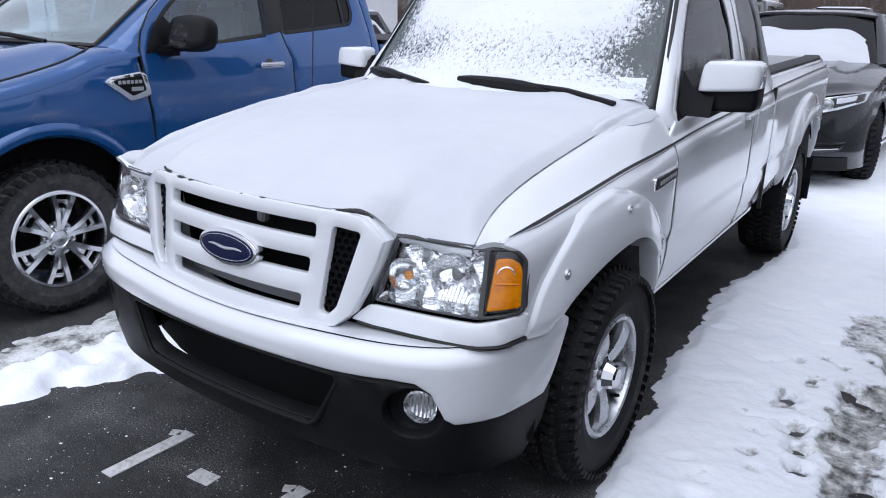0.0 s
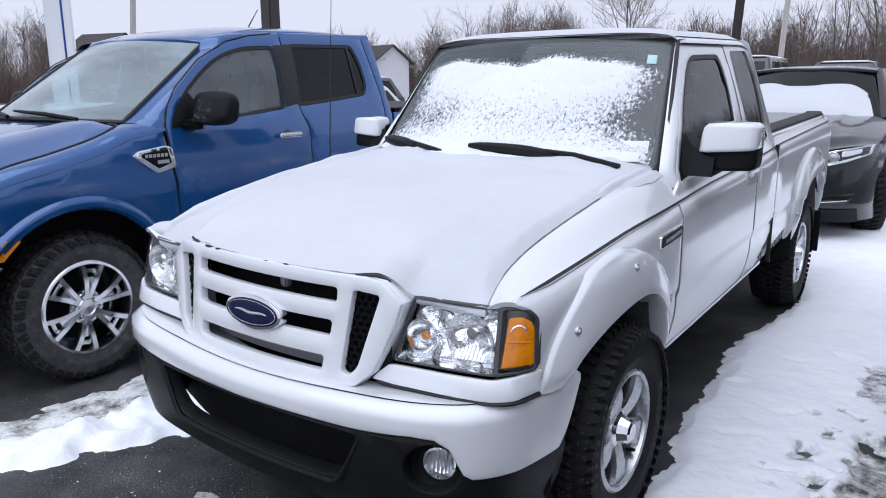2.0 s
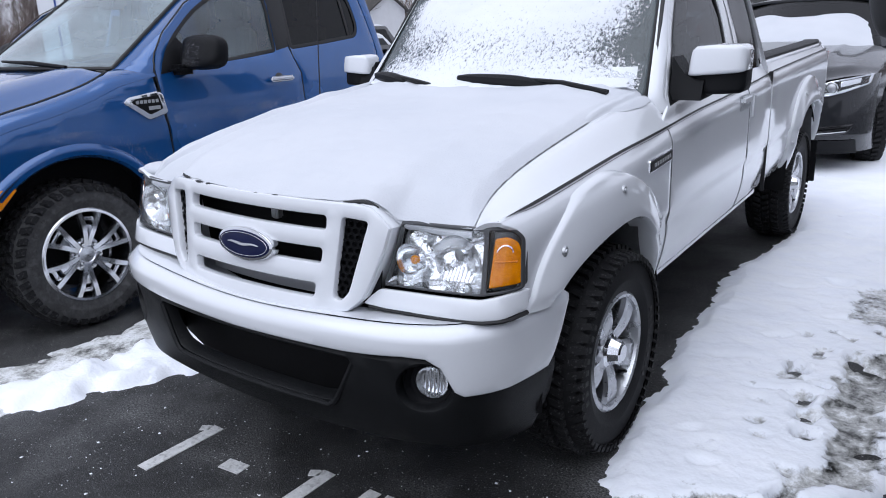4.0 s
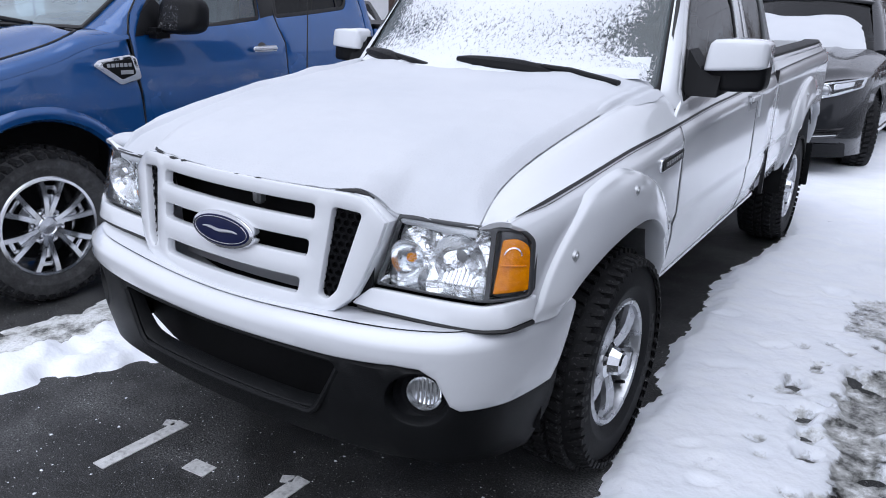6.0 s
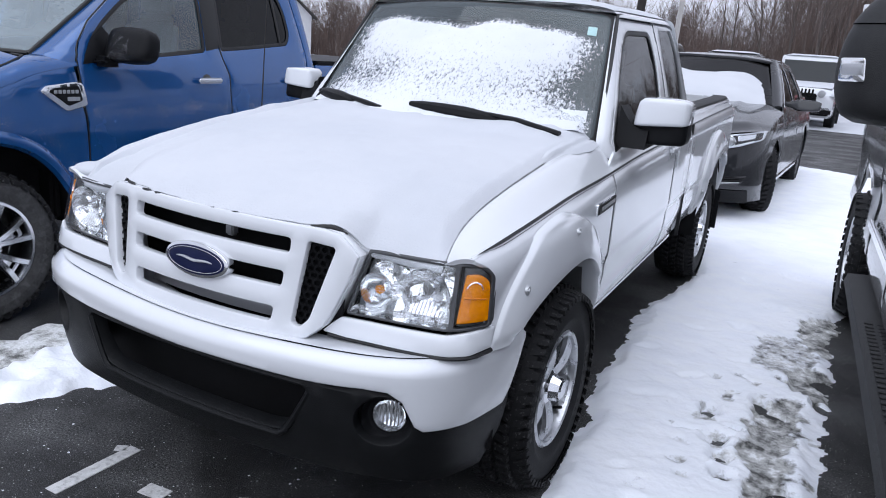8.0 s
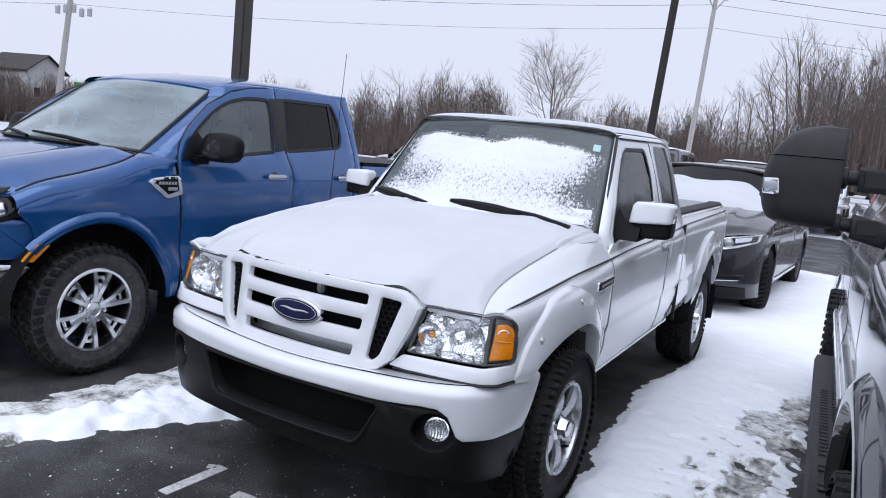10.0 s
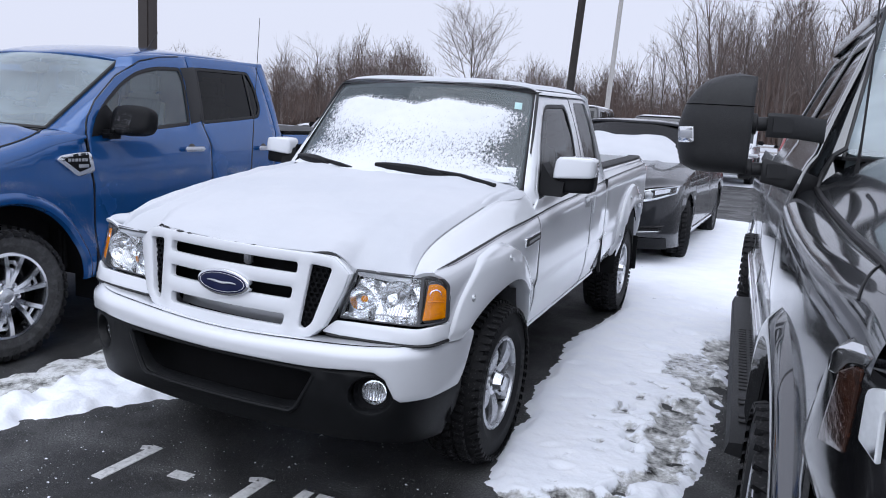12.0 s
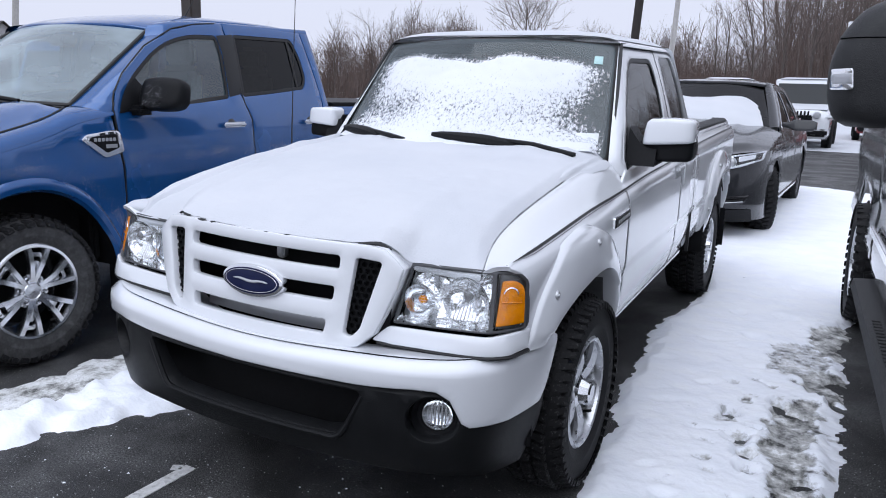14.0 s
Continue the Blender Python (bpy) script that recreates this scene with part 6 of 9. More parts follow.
    for hub in (BH_F, BH_R):
        def bflare(u, v, s=s, hub=hub):
            a = lerp(-0.02, 1.06, u) * math.pi
            ra, rb = lerp(0.565, 0.490, v), lerp(0.585, 0.512, v)
            y, z = hub - ra * math.cos(a), BH_Z + rb * math.sin(a)
            if y < hub and hub == BH_F:
                z = max(z, 0.66 + max(0, 0.62 - y) * 0.8)
            b = 0.030 * math.sin(min(1, v * 2) * math.pi / 2) - max(0, v - 0.8) * 0.12
            return (s * (b_flank(y, z) - 0.003 + b), y, max(z, 0.40))
        part("wheel_flare", grid(44, 11, bflare), BLUE, blue, smooth=50)
        part("wheel_well", grid(24, 6, lambda u, v, s=s, hub=hub: (s * lerp(0.93, 0.5, v), hub - 0.53 * math.cos(u * math.pi), BH_Z + 0.03 + 0.51 * math.sin(u * math.pi))), DARK, blue)
    part("side_marker", panel(rounded([(0.455, 0.705), (0.515, 0.70), (0.60, 0.79), (0.53, 0.80)], 0.008), lambda y, z, s=s: (s * (b_flank(y, z) + 0.024), y, z), (s, 0, 0), 0.02, 0.04, bev=0.004), AMBER, blue, "amber side marker")
    bd = part("fender_badge", panel(rounded([(1.205, 1.140), (1.235, 1.168), (1.425, 1.190), (1.452, 1.168), (1.470, 1.066), (1.345, 1.038)], [0.012, 0.015, 0.01, 0.01, 0.015, 0.02]), lambda y, z, s=s: (s * (b_flank(y, z) + 0.016), y, z), (s, 0, 0), 0.02, 0.05, bev=0.004), CHROME, blue, "chrome fender badge with a dark centre")
    part("badge_face", panel(rounded([(1.250, 1.142), (1.275, 1.156), (1.420, 1.168), (1.438, 1.092), (1.355, 1.066)], 0.012), lambda y, z, s=s: (s * (b_flank(y, z) + 0.0185), y, z), (s, 0, 0), 0.004, 0.05, bev=0.001), PLASTIC, bd)
    for k in range(6):
        part("badge_bar", box((0.003, 0.018, 0.018), (s * (b_flank(1.4, 1.14) + 0.0195), 1.285 + k * 0.024, 1.138), 0.001, segs=1), SILVER, bd)
    for k in range(3):
        part("badge_bar", box((0.003, 0.024, 0.020), (s * (b_flank(1.4, 1.10) + 0.0195), 1.36 + k * 0.024, 1.102), 0.001, segs=1), SILVER, bd)
    for seam in ([(1.508, 0.45), (1.486, 0.823), (1.447, 1.20), (1.440, 1.30), (1.478, 1.388), (1.562, 1.494), (1.765, 1.655), (2.010, 1.771), (2.205, 1.813), (2.452, 1.840)], [(2.525, 0.45), (2.5395, 1.0), (2.5365, 1.22), (2.4915, 1.32), (2.4545, 1.838)]):
        part("door_seam", tube([(s * (b_side(y, z) - 0.0035), y, z) for (y, z) in [p for a, b in zip(seam, seam[1:]) for p in [(lerp(a[0], b[0], t), lerp(a[1], b[1], t)) for t in (0, 0.25, 0.5, 0.75)]]], 0.0042, 6), SEAL, blue)
    part("window_post", panel([(3.085, 1.425), (3.105, 1.427), (3.10, 1.775), (3.08, 1.774)], lambda y, z, s=s: (s * (b_side(y, z) - 0.003), y, z), (s, 0, 0), 0.004, 0.1, bev=0.001), SEAL, blue)
    for y in (2.335, 3.16):
        part("handle_cup", sphere(0.055, (s * (b_flank(y, 1.19) - 0.016), y, 1.19), squash=(0.35, 1.1, 0.9)), GLOSS_BLACK, blue)
        part("door_handle", box((0.024, 0.20, 0.034), (s * (b_flank(y, 1.19) + 0.030), y, 1.193), 0.011, None, 3), CHROME, blue, "chrome door handle")
    arm = part("mirror_arm", box((0.12, 0.13, 0.055), (s * 0.93, 1.60, 1.292), 0.022), PLASTIC, blue)
    def bring(x, k, s=s):
        return [(s * (x + 0.005), lerp(1.66, p[0], k), lerp(1.382, p[1], k)) for p in rounded([(1.575, 1.295), (1.725, 1.288), (1.745, 1.462), (1.635, 1.480)], 0.055, 5)]
    part("mirror_housing", loft([bring(0.905, 0.70), bring(0.925, 0.92), bring(0.96, 1.0), bring(1.05, 1.05), bring(1.13, 1.0), bring(1.175, 0.88), bring(1.20, 0.68), bring(1.21, 0.4)]), PLASTIC, arm, "black mirror housing dusted with frost")
    part("mirror_signal", box((0.10, 0.012, 0.014), (s * 1.05, 1.582, 1.350), 0.004), SEAL, arm)
    # front lamps and chrome bumper corner
    lampb = part("headlight", panel(rounded([(0.55, 0.93), (0.80, 0.90), (0.88, 1.0), (0.84, 1.035), (0.5, 1.06)], 0.02), lambda x, z, s=s: (s * x, b_nose(min(x, 0.82)) - 0.0 + max(0, x - 0.80) * 1.6 + (z - 1) * 0.2, z), (0, -1, 0), 0.03, 0.04, bev=0.006), GLOSS_BLACK, blue, "dark smoked headlight")
    part("lamp_projector", sphere(0.045, (s * 0.78, 0.40, 0.975), squash=(1, 0.8, 1)), REFLECTOR, lampb)
    part("fascia", panel(rounded([(0.50, 0.72), (0.85, 0.70), (0.885, 0.80), (0.86, 0.92), (0.5, 0.94)], 0.02), lambda x, z, s=s: (s * x, b_nose(min(x, 0.82)) - 0.02 + max(0, x - 0.80) * 2.0, z), (0, -1, 0), 0.05, 0.05, bev=0.01), BLUE, blue)
    bb = part("front_bumper", panel(rounded([(0.0, 0.44), (0.70, 0.44), (0.80, 0.52), (0.86, 0.67), (0.78, 0.69), (0.0, 0.69)], 0.03), lambda x, z, s=s: (s * x, b_nose(min(x, 0.82)) - 0.09 + max(0, x - 0.78) * 2.2, z), (0, -1, 0), 0.06, 0.05, [rounded([(0.50, 0.53), (0.74, 0.53), (0.76, 0.63), (0.50, 0.63)], 0.03)], 0.012), CHROME, blue, "chrome front bumper")
    part("fog_recess", panel([(0.46, 0.50), (0.80, 0.50), (0.80, 0.66), (0.46, 0.66)], lambda x, z, s=s: (s * x, b_nose(min(x, 0.82)) - 0.02, z), (0, -1, 0), 0.01, 0.1), PLASTIC, bb)
    part("lower_valance", panel(rounded([(0.0, 0.32), (0.62, 0.32), (0.76, 0.46), (0.0, 0.46)], 0.02), lambda x, z, s=s: (s * x, b_nose(min(x, 0.82)) - 0.03, z), (0, -1, 0), 0.04, 0.08), PLASTIC, blue)
    part("mud_flap", box((0.20, 0.012, 0.34), (s * 0.83, 1.49, 0.42), 0.004), PLASTIC, blue)
    part("running_board", box((0.14, 1.9, 0.05), (s * 0.86, 2.6, 0.40), 0.02), PLASTIC, blue)
    part("bed_cover_rail", box((0.06, 1.76, 0.03), (s * 0.84, 4.38, 1.315), 0.01), PLASTIC, blue)
part("bumper_black_top", box((1.1, 0.10, 0.05), (0, 0.05, 0.71), 0.02), PLASTIC, blue)
part("grille", panel(rounded([(-0.55, 0.74), (0.55, 0.74), (0.50, 1.05), (-0.50, 1.05)], 0.03), lambda x, z: (x, 0.04 + 0.15 * x * x, z), (0, -1, 0), 0.03, 0.06, [rounded([(-0.46, z0), (0.46, z0), (0.46, z0 + 0.05), (-0.46, z0 + 0.05)], 0.01) for z0 in (0.78, 0.86, 0.94)], 0.006), GLOSS_BLACK, blue)
part("hood_guard", panel(rounded([(-0.80, 0.0), (0.80, 0.0), (0.80, 0.10), (-0.80, 0.10)], 0.02), lambda x, v: (x, b_nose(x) - 0.02 + v * 0.5, b_hood_z(x, b_nose(x) + 0.03) - 0.01 + v * 0.4), (0, -1, 1), 0.01, 0.06, bev=0.003), GLOSS_BLACK, blue, "dark hood deflector")


def b_roof(x, y):
    return (x, y, 1.888 + 0.020 * smooth01((y - 2.0) / 0.8) - 0.045 * (abs(x) / 0.70) ** 3 - 0.095 * max(0, (2.4 - y) / 0.6) ** 2 - 0.030 * (abs(x) / 0.67) ** 4 * max(0, (2.2 - y) / 0.28) ** 2 - 0.03 * max(0, (y - 3.0) / 0.4) ** 2)


part("roof", panel([(-0.665, 1.925), (-0.4, 1.84), (0, 1.80), (0.4, 1.84), (0.665, 1.925), (0.69, 2.10), (0.705, 2.4), (0.705, 3.36), (-0.705, 3.36), (-0.705, 2.4), (-0.69, 2.10)], b_roof, thick=0.04, step=0.07, bev=0.014), BLUE, blue)


def b_shield(u, v, lift=0.0):
    return (u * lerp(0.755, 0.668, v), lerp(1.09 + 0.20 * u * u, 1.80 + 0.12 * u * u, v) - lift * 0.6, lerp(1.318 - 0.012 * u * u, 1.787 - 0.035 * u * u, v) + lift * 0.8)


part("windshield", panel(rounded([(-1, 0), (1, 0), (1, 1), (-1, 1)], 0.04), b_shield, (0, -1, 1), 0.006, 0.08, bev=0.002), SKY_FILMED, blue, "windshield with a thin film of frost and painted sky haze")
part("windshield_band", panel([(-0.99, 0.01), (0.99, 0.01), (0.99, 0.99), (-0.99, 0.99)], lambda u, v: b_shield(u, v, -0.004), (0, -1, 1), 0.003, 0.08, [rounded([(-0.94, 0.09), (0.94, 0.09), (0.94, 0.93), (0.12, 0.93), (0.10, 0.86), (-0.10, 0.86), (-0.12, 0.93), (-0.94, 0.93)], 0.03)], 0.001), SEAL, blue)
for s in (-1, 1):
    part("windshield_seal", tube([b_shield(s * 0.985, v, 0.002) for v in np.linspace(0.0, 0.985, 16)], 0.013, 8), SEAL, blue)
    part("hood_gap", tube([(s * 0.8185, y, b_cut(y) + 0.001) for y in np.linspace(0.46, 1.12, 20)] + [(s * 0.806, 1.19, b_cut(1.19) + 0.002), (s * 0.775, 1.232, b_cut(1.22) + 0.004), (s * 0.70, 1.225, 1.305)], 0.0065, 8), SEAL, blue)
part("windshield_seal", tube([b_shield(u, 0.01, 0.002) for u in np.linspace(-0.98, 0.98, 24)], 0.014, 8), SEAL, blue)
part("sensor_pod", box((0.16, 0.12, 0.07), (0, 1.82, 1.69), 0.02), CABIN, blue)
for x0, x1 in ((0.50, -0.12), (-0.10, -0.62)):
    part("wiper", tube([(x0, *b_shield(x0 / 0.75, 0.0, 0.02)[1:]), (lerp(x0, x1, 0.4), *b_shield(lerp(x0, x1, 0.4) / 0.75, 0.03, 0.03)[1:]), (x1, *b_shield(x1 / 0.75, 0.07, 0.02)[1:])], [0.012, 0.013, 0.007], 8), PLASTIC, blue)
part("cowl", panel([(-0.74, 1.19), (-0.35, 1.09), (0, 1.06), (0.35, 1.09), (0.74, 1.19), (0.76, 1.33), (0, 1.18), (-0.76, 1.33)], lambda x, y: (x, y, 1.305 - 0.03 * x * x), step=0.1), PLASTIC, blue)
part("back_wall", panel(rounded([(-0.88, 0.5), (0.88, 0.5), (0.88, 1.34), (0.72, 1.82), (-0.72, 1.82), (-0.88, 1.34)], 0.04), lambda x, z: (x, 3.41 - max(0, z - 1.34) * 0.14, z), (0, 1, 0), step=0.12), BLUE, blue)
part("headliner", panel([(-0.60, 2.05), (0.60, 2.05), (0.60, 3.3), (-0.60, 3.3)], lambda x, y: (x, y, 1.79), (0, 0, -1), step=0.2), SEAT, blue)
part("dashboard", loft([[(x, 1.29 + 0.12 * abs(x) ** 2 + dy, z) for dy, z in ((0, 0.75), (0, 1.27), (0.3, 1.31), (0.55, 1.27), (0.55, 0.75))] for x in (-0.76, -0.4, 0, 0.4, 0.76)]), CABIN, blue)
part("steering_wheel", lathe([(0.18 + 0.016 * math.cos(a), 0.016 * math.sin(a)) for a in np.linspace(0, math.tau, 9)[:-1]], 32, "y", (0.38, 1.92, 1.27), closed=True), CABIN, blue)
for y in (2.36, 3.08):
    for s in (-1, 1):
        st = part("seat", box((0.50, 0.16, 0.70), (s * 0.38, y, 1.22), 0.06, Matrix.Rotation(radians(-12), 4, "X"), 3, taper=(0.8, 0.8)), SEAT, blue)
        part("headrest", box((0.26, 0.10, 0.18), (s * 0.38, y + 0.08, 1.64), 0.04, None, 3), SEAT, st)
part("cab_floor", box((1.70, 1.9, 0.10), (0, 2.45, 0.55), 0.03), CABIN, blue)
part("engine_bay", box((1.40, 1.1, 0.5), (0, 0.85, 0.78), 0.06), DARK, blue)
part("chassis", box((1.2, 4.6, 0.16), (0, 2.7, 0.48), 0.03), DARK, blue)
part("firewall", box((1.6, 0.06, 0.75), (0, 1.36, 0.82), 0.02), DARK, blue)
part("bed_cover", panel(rounded([(-0.83, 3.48), (0.83, 3.48), (0.83, 5.28), (-0.83, 5.28)], 0.03), lambda x, y: (x, y, 1.325 + 0.012 * (1 - (x / 0.83) ** 2)), step=0.12, thick=0.04, bev=0.012), PLASTIC, blue, "black soft bed cover")
part("tailgate", box((1.64, 0.06, 0.55), (0, 5.30, 1.01), 0.02), BLUE, blue)
part("antenna_fin", loft([[(0.03 * k, 2.72 + 0.02 - d * 0.2, 1.882 + d) for k in (-1, 0, 1)] + [(0.03 * k, 2.82, 1.882 + d * 0.7) for k in (1, 0, -1)] for d in (0.0, 0.03)]), PLASTIC, blue)
part("antenna", tube([(0.02, 2.78, 1.89), (0.02, 2.83, 1.93), (0.02, 2.93, 2.06)], [0.010, 0.005, 0.003], 6), SEAL, blue)
ROWS_B = [(-0.110, 0.044), (-0.056, 0.044), (0.0, 0.040), (0.056, 0.044), (0.110, 0.044)]
for k, (x, y) in enumerate(((0.795, BH_F), (-0.795, BH_F), (0.795, BH_R), (-0.795, BH_R))):
    make_wheel(blue, "wheel", (x, y, BH_Z), 1 if x > 0 else -1, 0.392, 0.128, 0.238, "twin", ROWS_B, 25 + k, "dusty all-terrain tyre", "six twin-spoke alloy rim", turn=(0.35 if k == 0 else 0), rim_mat=POLISHED, tyre_mat=DUSTY_RUBBER)


# frost left on the doors and fender after the snow was brushed off
def frost_sheet(name, parent, at, cover, nu, nv):
    v, f, c = [], [], []
    for j in range(nv):
        for i in range(nu):
            a, b = i / (nu - 1), j / (nv - 1)
            v.append(at(a, b))
            c.append(cover(a, b))
    for j in range(nv - 1):
        for i in range(nu - 1):
            q = j * nu + i
            f.append((q, q + 1, q + nu + 1, q + nu))
    o = raw(name, v, f, FINE_FROST, smooth=80)
    o.parent = parent
    o.data.attributes.new("cover", "FLOAT", "POINT").data.foreach_set("value", c)
    return o


def door_frost(u, v):
    y = lerp(1.50, 3.30, u)
    z = lerp(0.86, 1.09, v)
    return (b_flank(y, z) + 0.0045, y, z)


def arch_frost(u, v):
    a = lerp(0.30, 0.92, u) * math.pi
    r = lerp(0.585, 0.72, v)
    y, z = BH_F - r * math.cos(a), BH_Z + r * math.sin(a)
    return (b_flank(y, z) + 0.0045, y, z)


frost_sheet("door_frost", blue, door_frost, lambda u, v: 0.40 * math.exp(-((v - 0.72 - 0.10 * rough(u * 6, 0, 1, 91)) / 0.20) ** 2) * (0.7 + 0.5 * rough(u * 9, 1, 1, 92)) - 0.02, 120, 24)
frost_sheet("fender_frost", blue, arch_frost, lambda u, v: 0.38 * math.exp(-((v - 0.30) / 0.25) ** 2) * (0.6 + 0.6 * rough(u * 5, 2, 1, 93)) * smooth01(u / 0.3), 70, 14)
frost_sheet("mirror_frost", blue, lambda u, v: (lerp(0.97, 1.15, u), 1.572 + 0.052 * v ** 1.5 + 0.10 * max(0, v - 0.75) ** 1.2 + 0.04 * u ** 4, lerp(1.31, 1.455, v)), lambda u, v: 0.27 * (0.6 + rough(u * 7, v * 7, 1, 94)), 24, 20)


# ---- dark heavy-duty pickup beside the camera ----
heavy = thing("pickup_truck", "glossy charcoal heavy-duty pickup with extended black towing mirrors", "pickup truck", (2.915, -1.15, 0), 2.2)
HH_F, HH_R, HH_Z = 1.10, 5.1, 0.41


def h_flank(y, z):
    x = 0.960 - 0.05 * max(0.0, 1.0 - y) ** 1.6 + 0.015 * smooth01((y - 0.6) / 1.0)
    x -= 0.035 * max(0.0, (z - 1.16) / 0.20) ** 2
    x -= 0.02 * math.exp(-((z - 0.86) / 0.09) ** 2) * smooth01((y - 1.5) / 0.4)
    x -= 0.04 * max(0, (0.62 - z) / 0.15) ** 1.5
    return x


def h_cut(y):
    return curve([(0.05, 1.25), (0.28, 1.298), (1.0, 1.312), (1.6, 1.335), (1.95, 1.36)], y)


def h_hood_z(x, y):
    mid = curve([(-0.05, 1.20), (0.08, 1.275), (0.5, 1.395), (1.0, 1.440), (1.5, 1.470), (1.9, 1.495)], y)
    return lerp(mid, h_cut(y), min(1.02, abs(x) / 0.862) ** lerp(2.6, 8.0, smooth01((y - 0.9) / 0.9))) + 0.012 * smooth01((abs(x) - 0.36) / 0.08) * (1 - smooth01((abs(x) - 0.52) / 0.12))


def h_nose(x):
    return curve([(0, 0.0), (0.5, 0.02), (0.75, 0.06), (0.86, 0.14)], abs(x))


part("hood", grid(80, 44, lambda u, v: (lambda x: (x, lerp(h_nose(x), 1.80 + 0.12 * (x / 0.85) ** 2, v), h_hood_z(x, lerp(h_nose(x), 1.80 + 0.12 * (x / 0.85) ** 2, v)) - 0.02 * (1 - smooth01(v / 0.03))))(lerp(-0.862, 0.862, u))), GREY_PAINT, heavy)
h_belt = 1.48


def h_side(y, z):
    if z <= h_belt - 0.06:
        return h_flank(y, z)
    t = z - (h_belt - 0.06)
    return h_flank(y, h_belt - 0.06) - 0.015 * smooth01(t / 0.05) - 0.36 * t - 0.08 * t * t


SMOKED_AMBER = mat("smoked_amber", (0.050, 0.019, 0.011), 0.15, coat=0.8, vary=0.7, scale=70, bump=0.6, bump_scale=60)
for s in (-1, 1):
    def hsheet(name, outline, holes=(), material=GREY_PAINT, off=0.0, label="", **kw):
        return part(name, panel(outline, lambda y, z, s=s: (s * (h_side(y, z) + off), y, z), (s, 0, 0), holes=holes, **kw), material, heavy, label)
    def hshoulder(u, v, s=s):
        y = lerp(0.16, 1.86, u)
        z1 = h_cut(y) - 0.10
        return (s * lerp(0.868, h_flank(y, z1), math.sin(v * math.pi / 2)), y, lerp(z1, h_cut(y) - 0.004, math.cos(v * math.pi / 2)))
    part("fender_shoulder", grid(34, 14, hshoulder), GREY_PAINT, heavy, smooth=60)
    part("hood_gap", tube([(s * 0.868, y, h_cut(y) + 0.001) for y in np.linspace(0.17, 1.86, 30)] + [(s * 0.852, 1.885, 1.41), (s * 0.828, 1.88, 1.47), (s * 0.79, 1.90, 1.497)], 0.009, 8), SEAL, heavy)
    part("header_gap", tube([tuple(Vector(hshoulder((lerp(0.50, 0.27, k) - 0.16) / 1.70, lerp(0.97, 0.0, 1 - k) if k else 0.0)) + Vector((s * 0.001, 0, 0.001))) for k in np.linspace(0, 0.62, 8)], 0.002, 6), SEAL, heavy)
    over = [p for p in reversed([(HH_F - 0.56 * math.cos(k * math.pi / 20), HH_Z + 0.56 * math.sin(k * math.pi / 20)) for k in range(21)]) if p[1] > 0.52]
    hsheet("fender", [(0.46, 0.62), (0.50, 0.92), (0.475, 1.05), (0.40, 1.14), (0.30, 1.185)] + [(y, h_cut(y) - 0.10) for y in np.linspace(0.24, 1.80, 20)] + [(1.80, 0.52), (1.66, 0.52)] + [p for p in over if not (p[0] < 0.7 and p[1] < 0.62)], step=0.035)
    def hflare(u, v, s=s):
        a = lerp(0.06, 0.98, u) * math.pi
        ra, rb = lerp(0.64, 0.545, v), lerp(0.66, 0.55, v)
        y, z = HH_F - ra * math.cos(a), HH_Z + rb * math.sin(a)
        b = 0.040 * math.sin(min(1, v * 1.7) * math.pi / 2) - max(0, v - 0.85) * 0.25
        return (s * (h_flank(y, z) - 0.003 + b), y, z)
    part("wheel_flare", grid(44, 13, hflare), GREY_PAINT, heavy, smooth=50)
    part("wheel_well", grid(24, 6, lambda u, v, s=s: (s * lerp(0.98, 0.5, v), HH_F - 0.56 * math.cos(u * math.pi), HH_Z + 0.02 + 0.55 * math.sin(u * math.pi))), DARK, heavy)
    win = rounded([(2.08, 1.545), (2.98, 1.545), (2.92, 1.94), (2.48, 1.94)], 0.04)
    hsheet("front_door", [(1.815, 0.55), (3.08, 0.55), (3.06, 1.48), (2.98, 2.01), (2.50, 2.01), (2.38, 1.95), (1.93, 1.47), (1.815, 1.37)], [win], step=0.045)
    win2 = rounded([(3.18, 1.545), (3.92, 1.545), (3.86, 1.94), (3.14, 1.94)], 0.04)
    hsheet("rear_door", [(3.095, 0.55), (4.10, 0.55), (4.10, 1.48), (3.98, 2.01), (2.99, 2.01), (3.07, 1.48)], [win2], step=0.1)
    hsheet("bed_side", [(4.13, 0.6), (4.13, 1.42), (6.1, 1.42), (6.15, 0.65)] + [p for p in reversed([(HH_R - 0.5 * math.cos(k * math.pi / 16), HH_Z + 0.55 * math.sin(k * math.pi / 16)) for k in range(17)]) if p[1] > 0.6], step=0.12)
    for o in (win, win2):
        hsheet("side_window", o, (), PRIVACY, -0.01, thick=0.004, step=0.12, bev=0.001)
    hsheet("window_trim", win, [inset(win if area2(win) > 0 else win[::-1], 0.03)], SEAL, -0.003, thick=0.004, step=0.08, bev=0.001)
    def hpillar(u, v, s=s):
        z = lerp(1.36, 2.05, u)
        k = v * math.pi / 2
        return (s * lerp(lerp(0.795, 0.660, u), h_side(2.2, z), math.sin(k)), lerp(lerp(1.92, 2.42, u), lerp(2.0, 2.52, u), 1 - math.cos(k)), z)
    part("pillar", grid(14, 8, hpillar), GREY_PAINT, heavy)
    part("pillar_seal", tube([(s * lerp(0.792, 0.664, t), lerp(1.915, 2.415, t), lerp(1.46, 2.05, t)) for t in np.linspace(0, 1, 8)], 0.008, 6), SEAL, heavy)
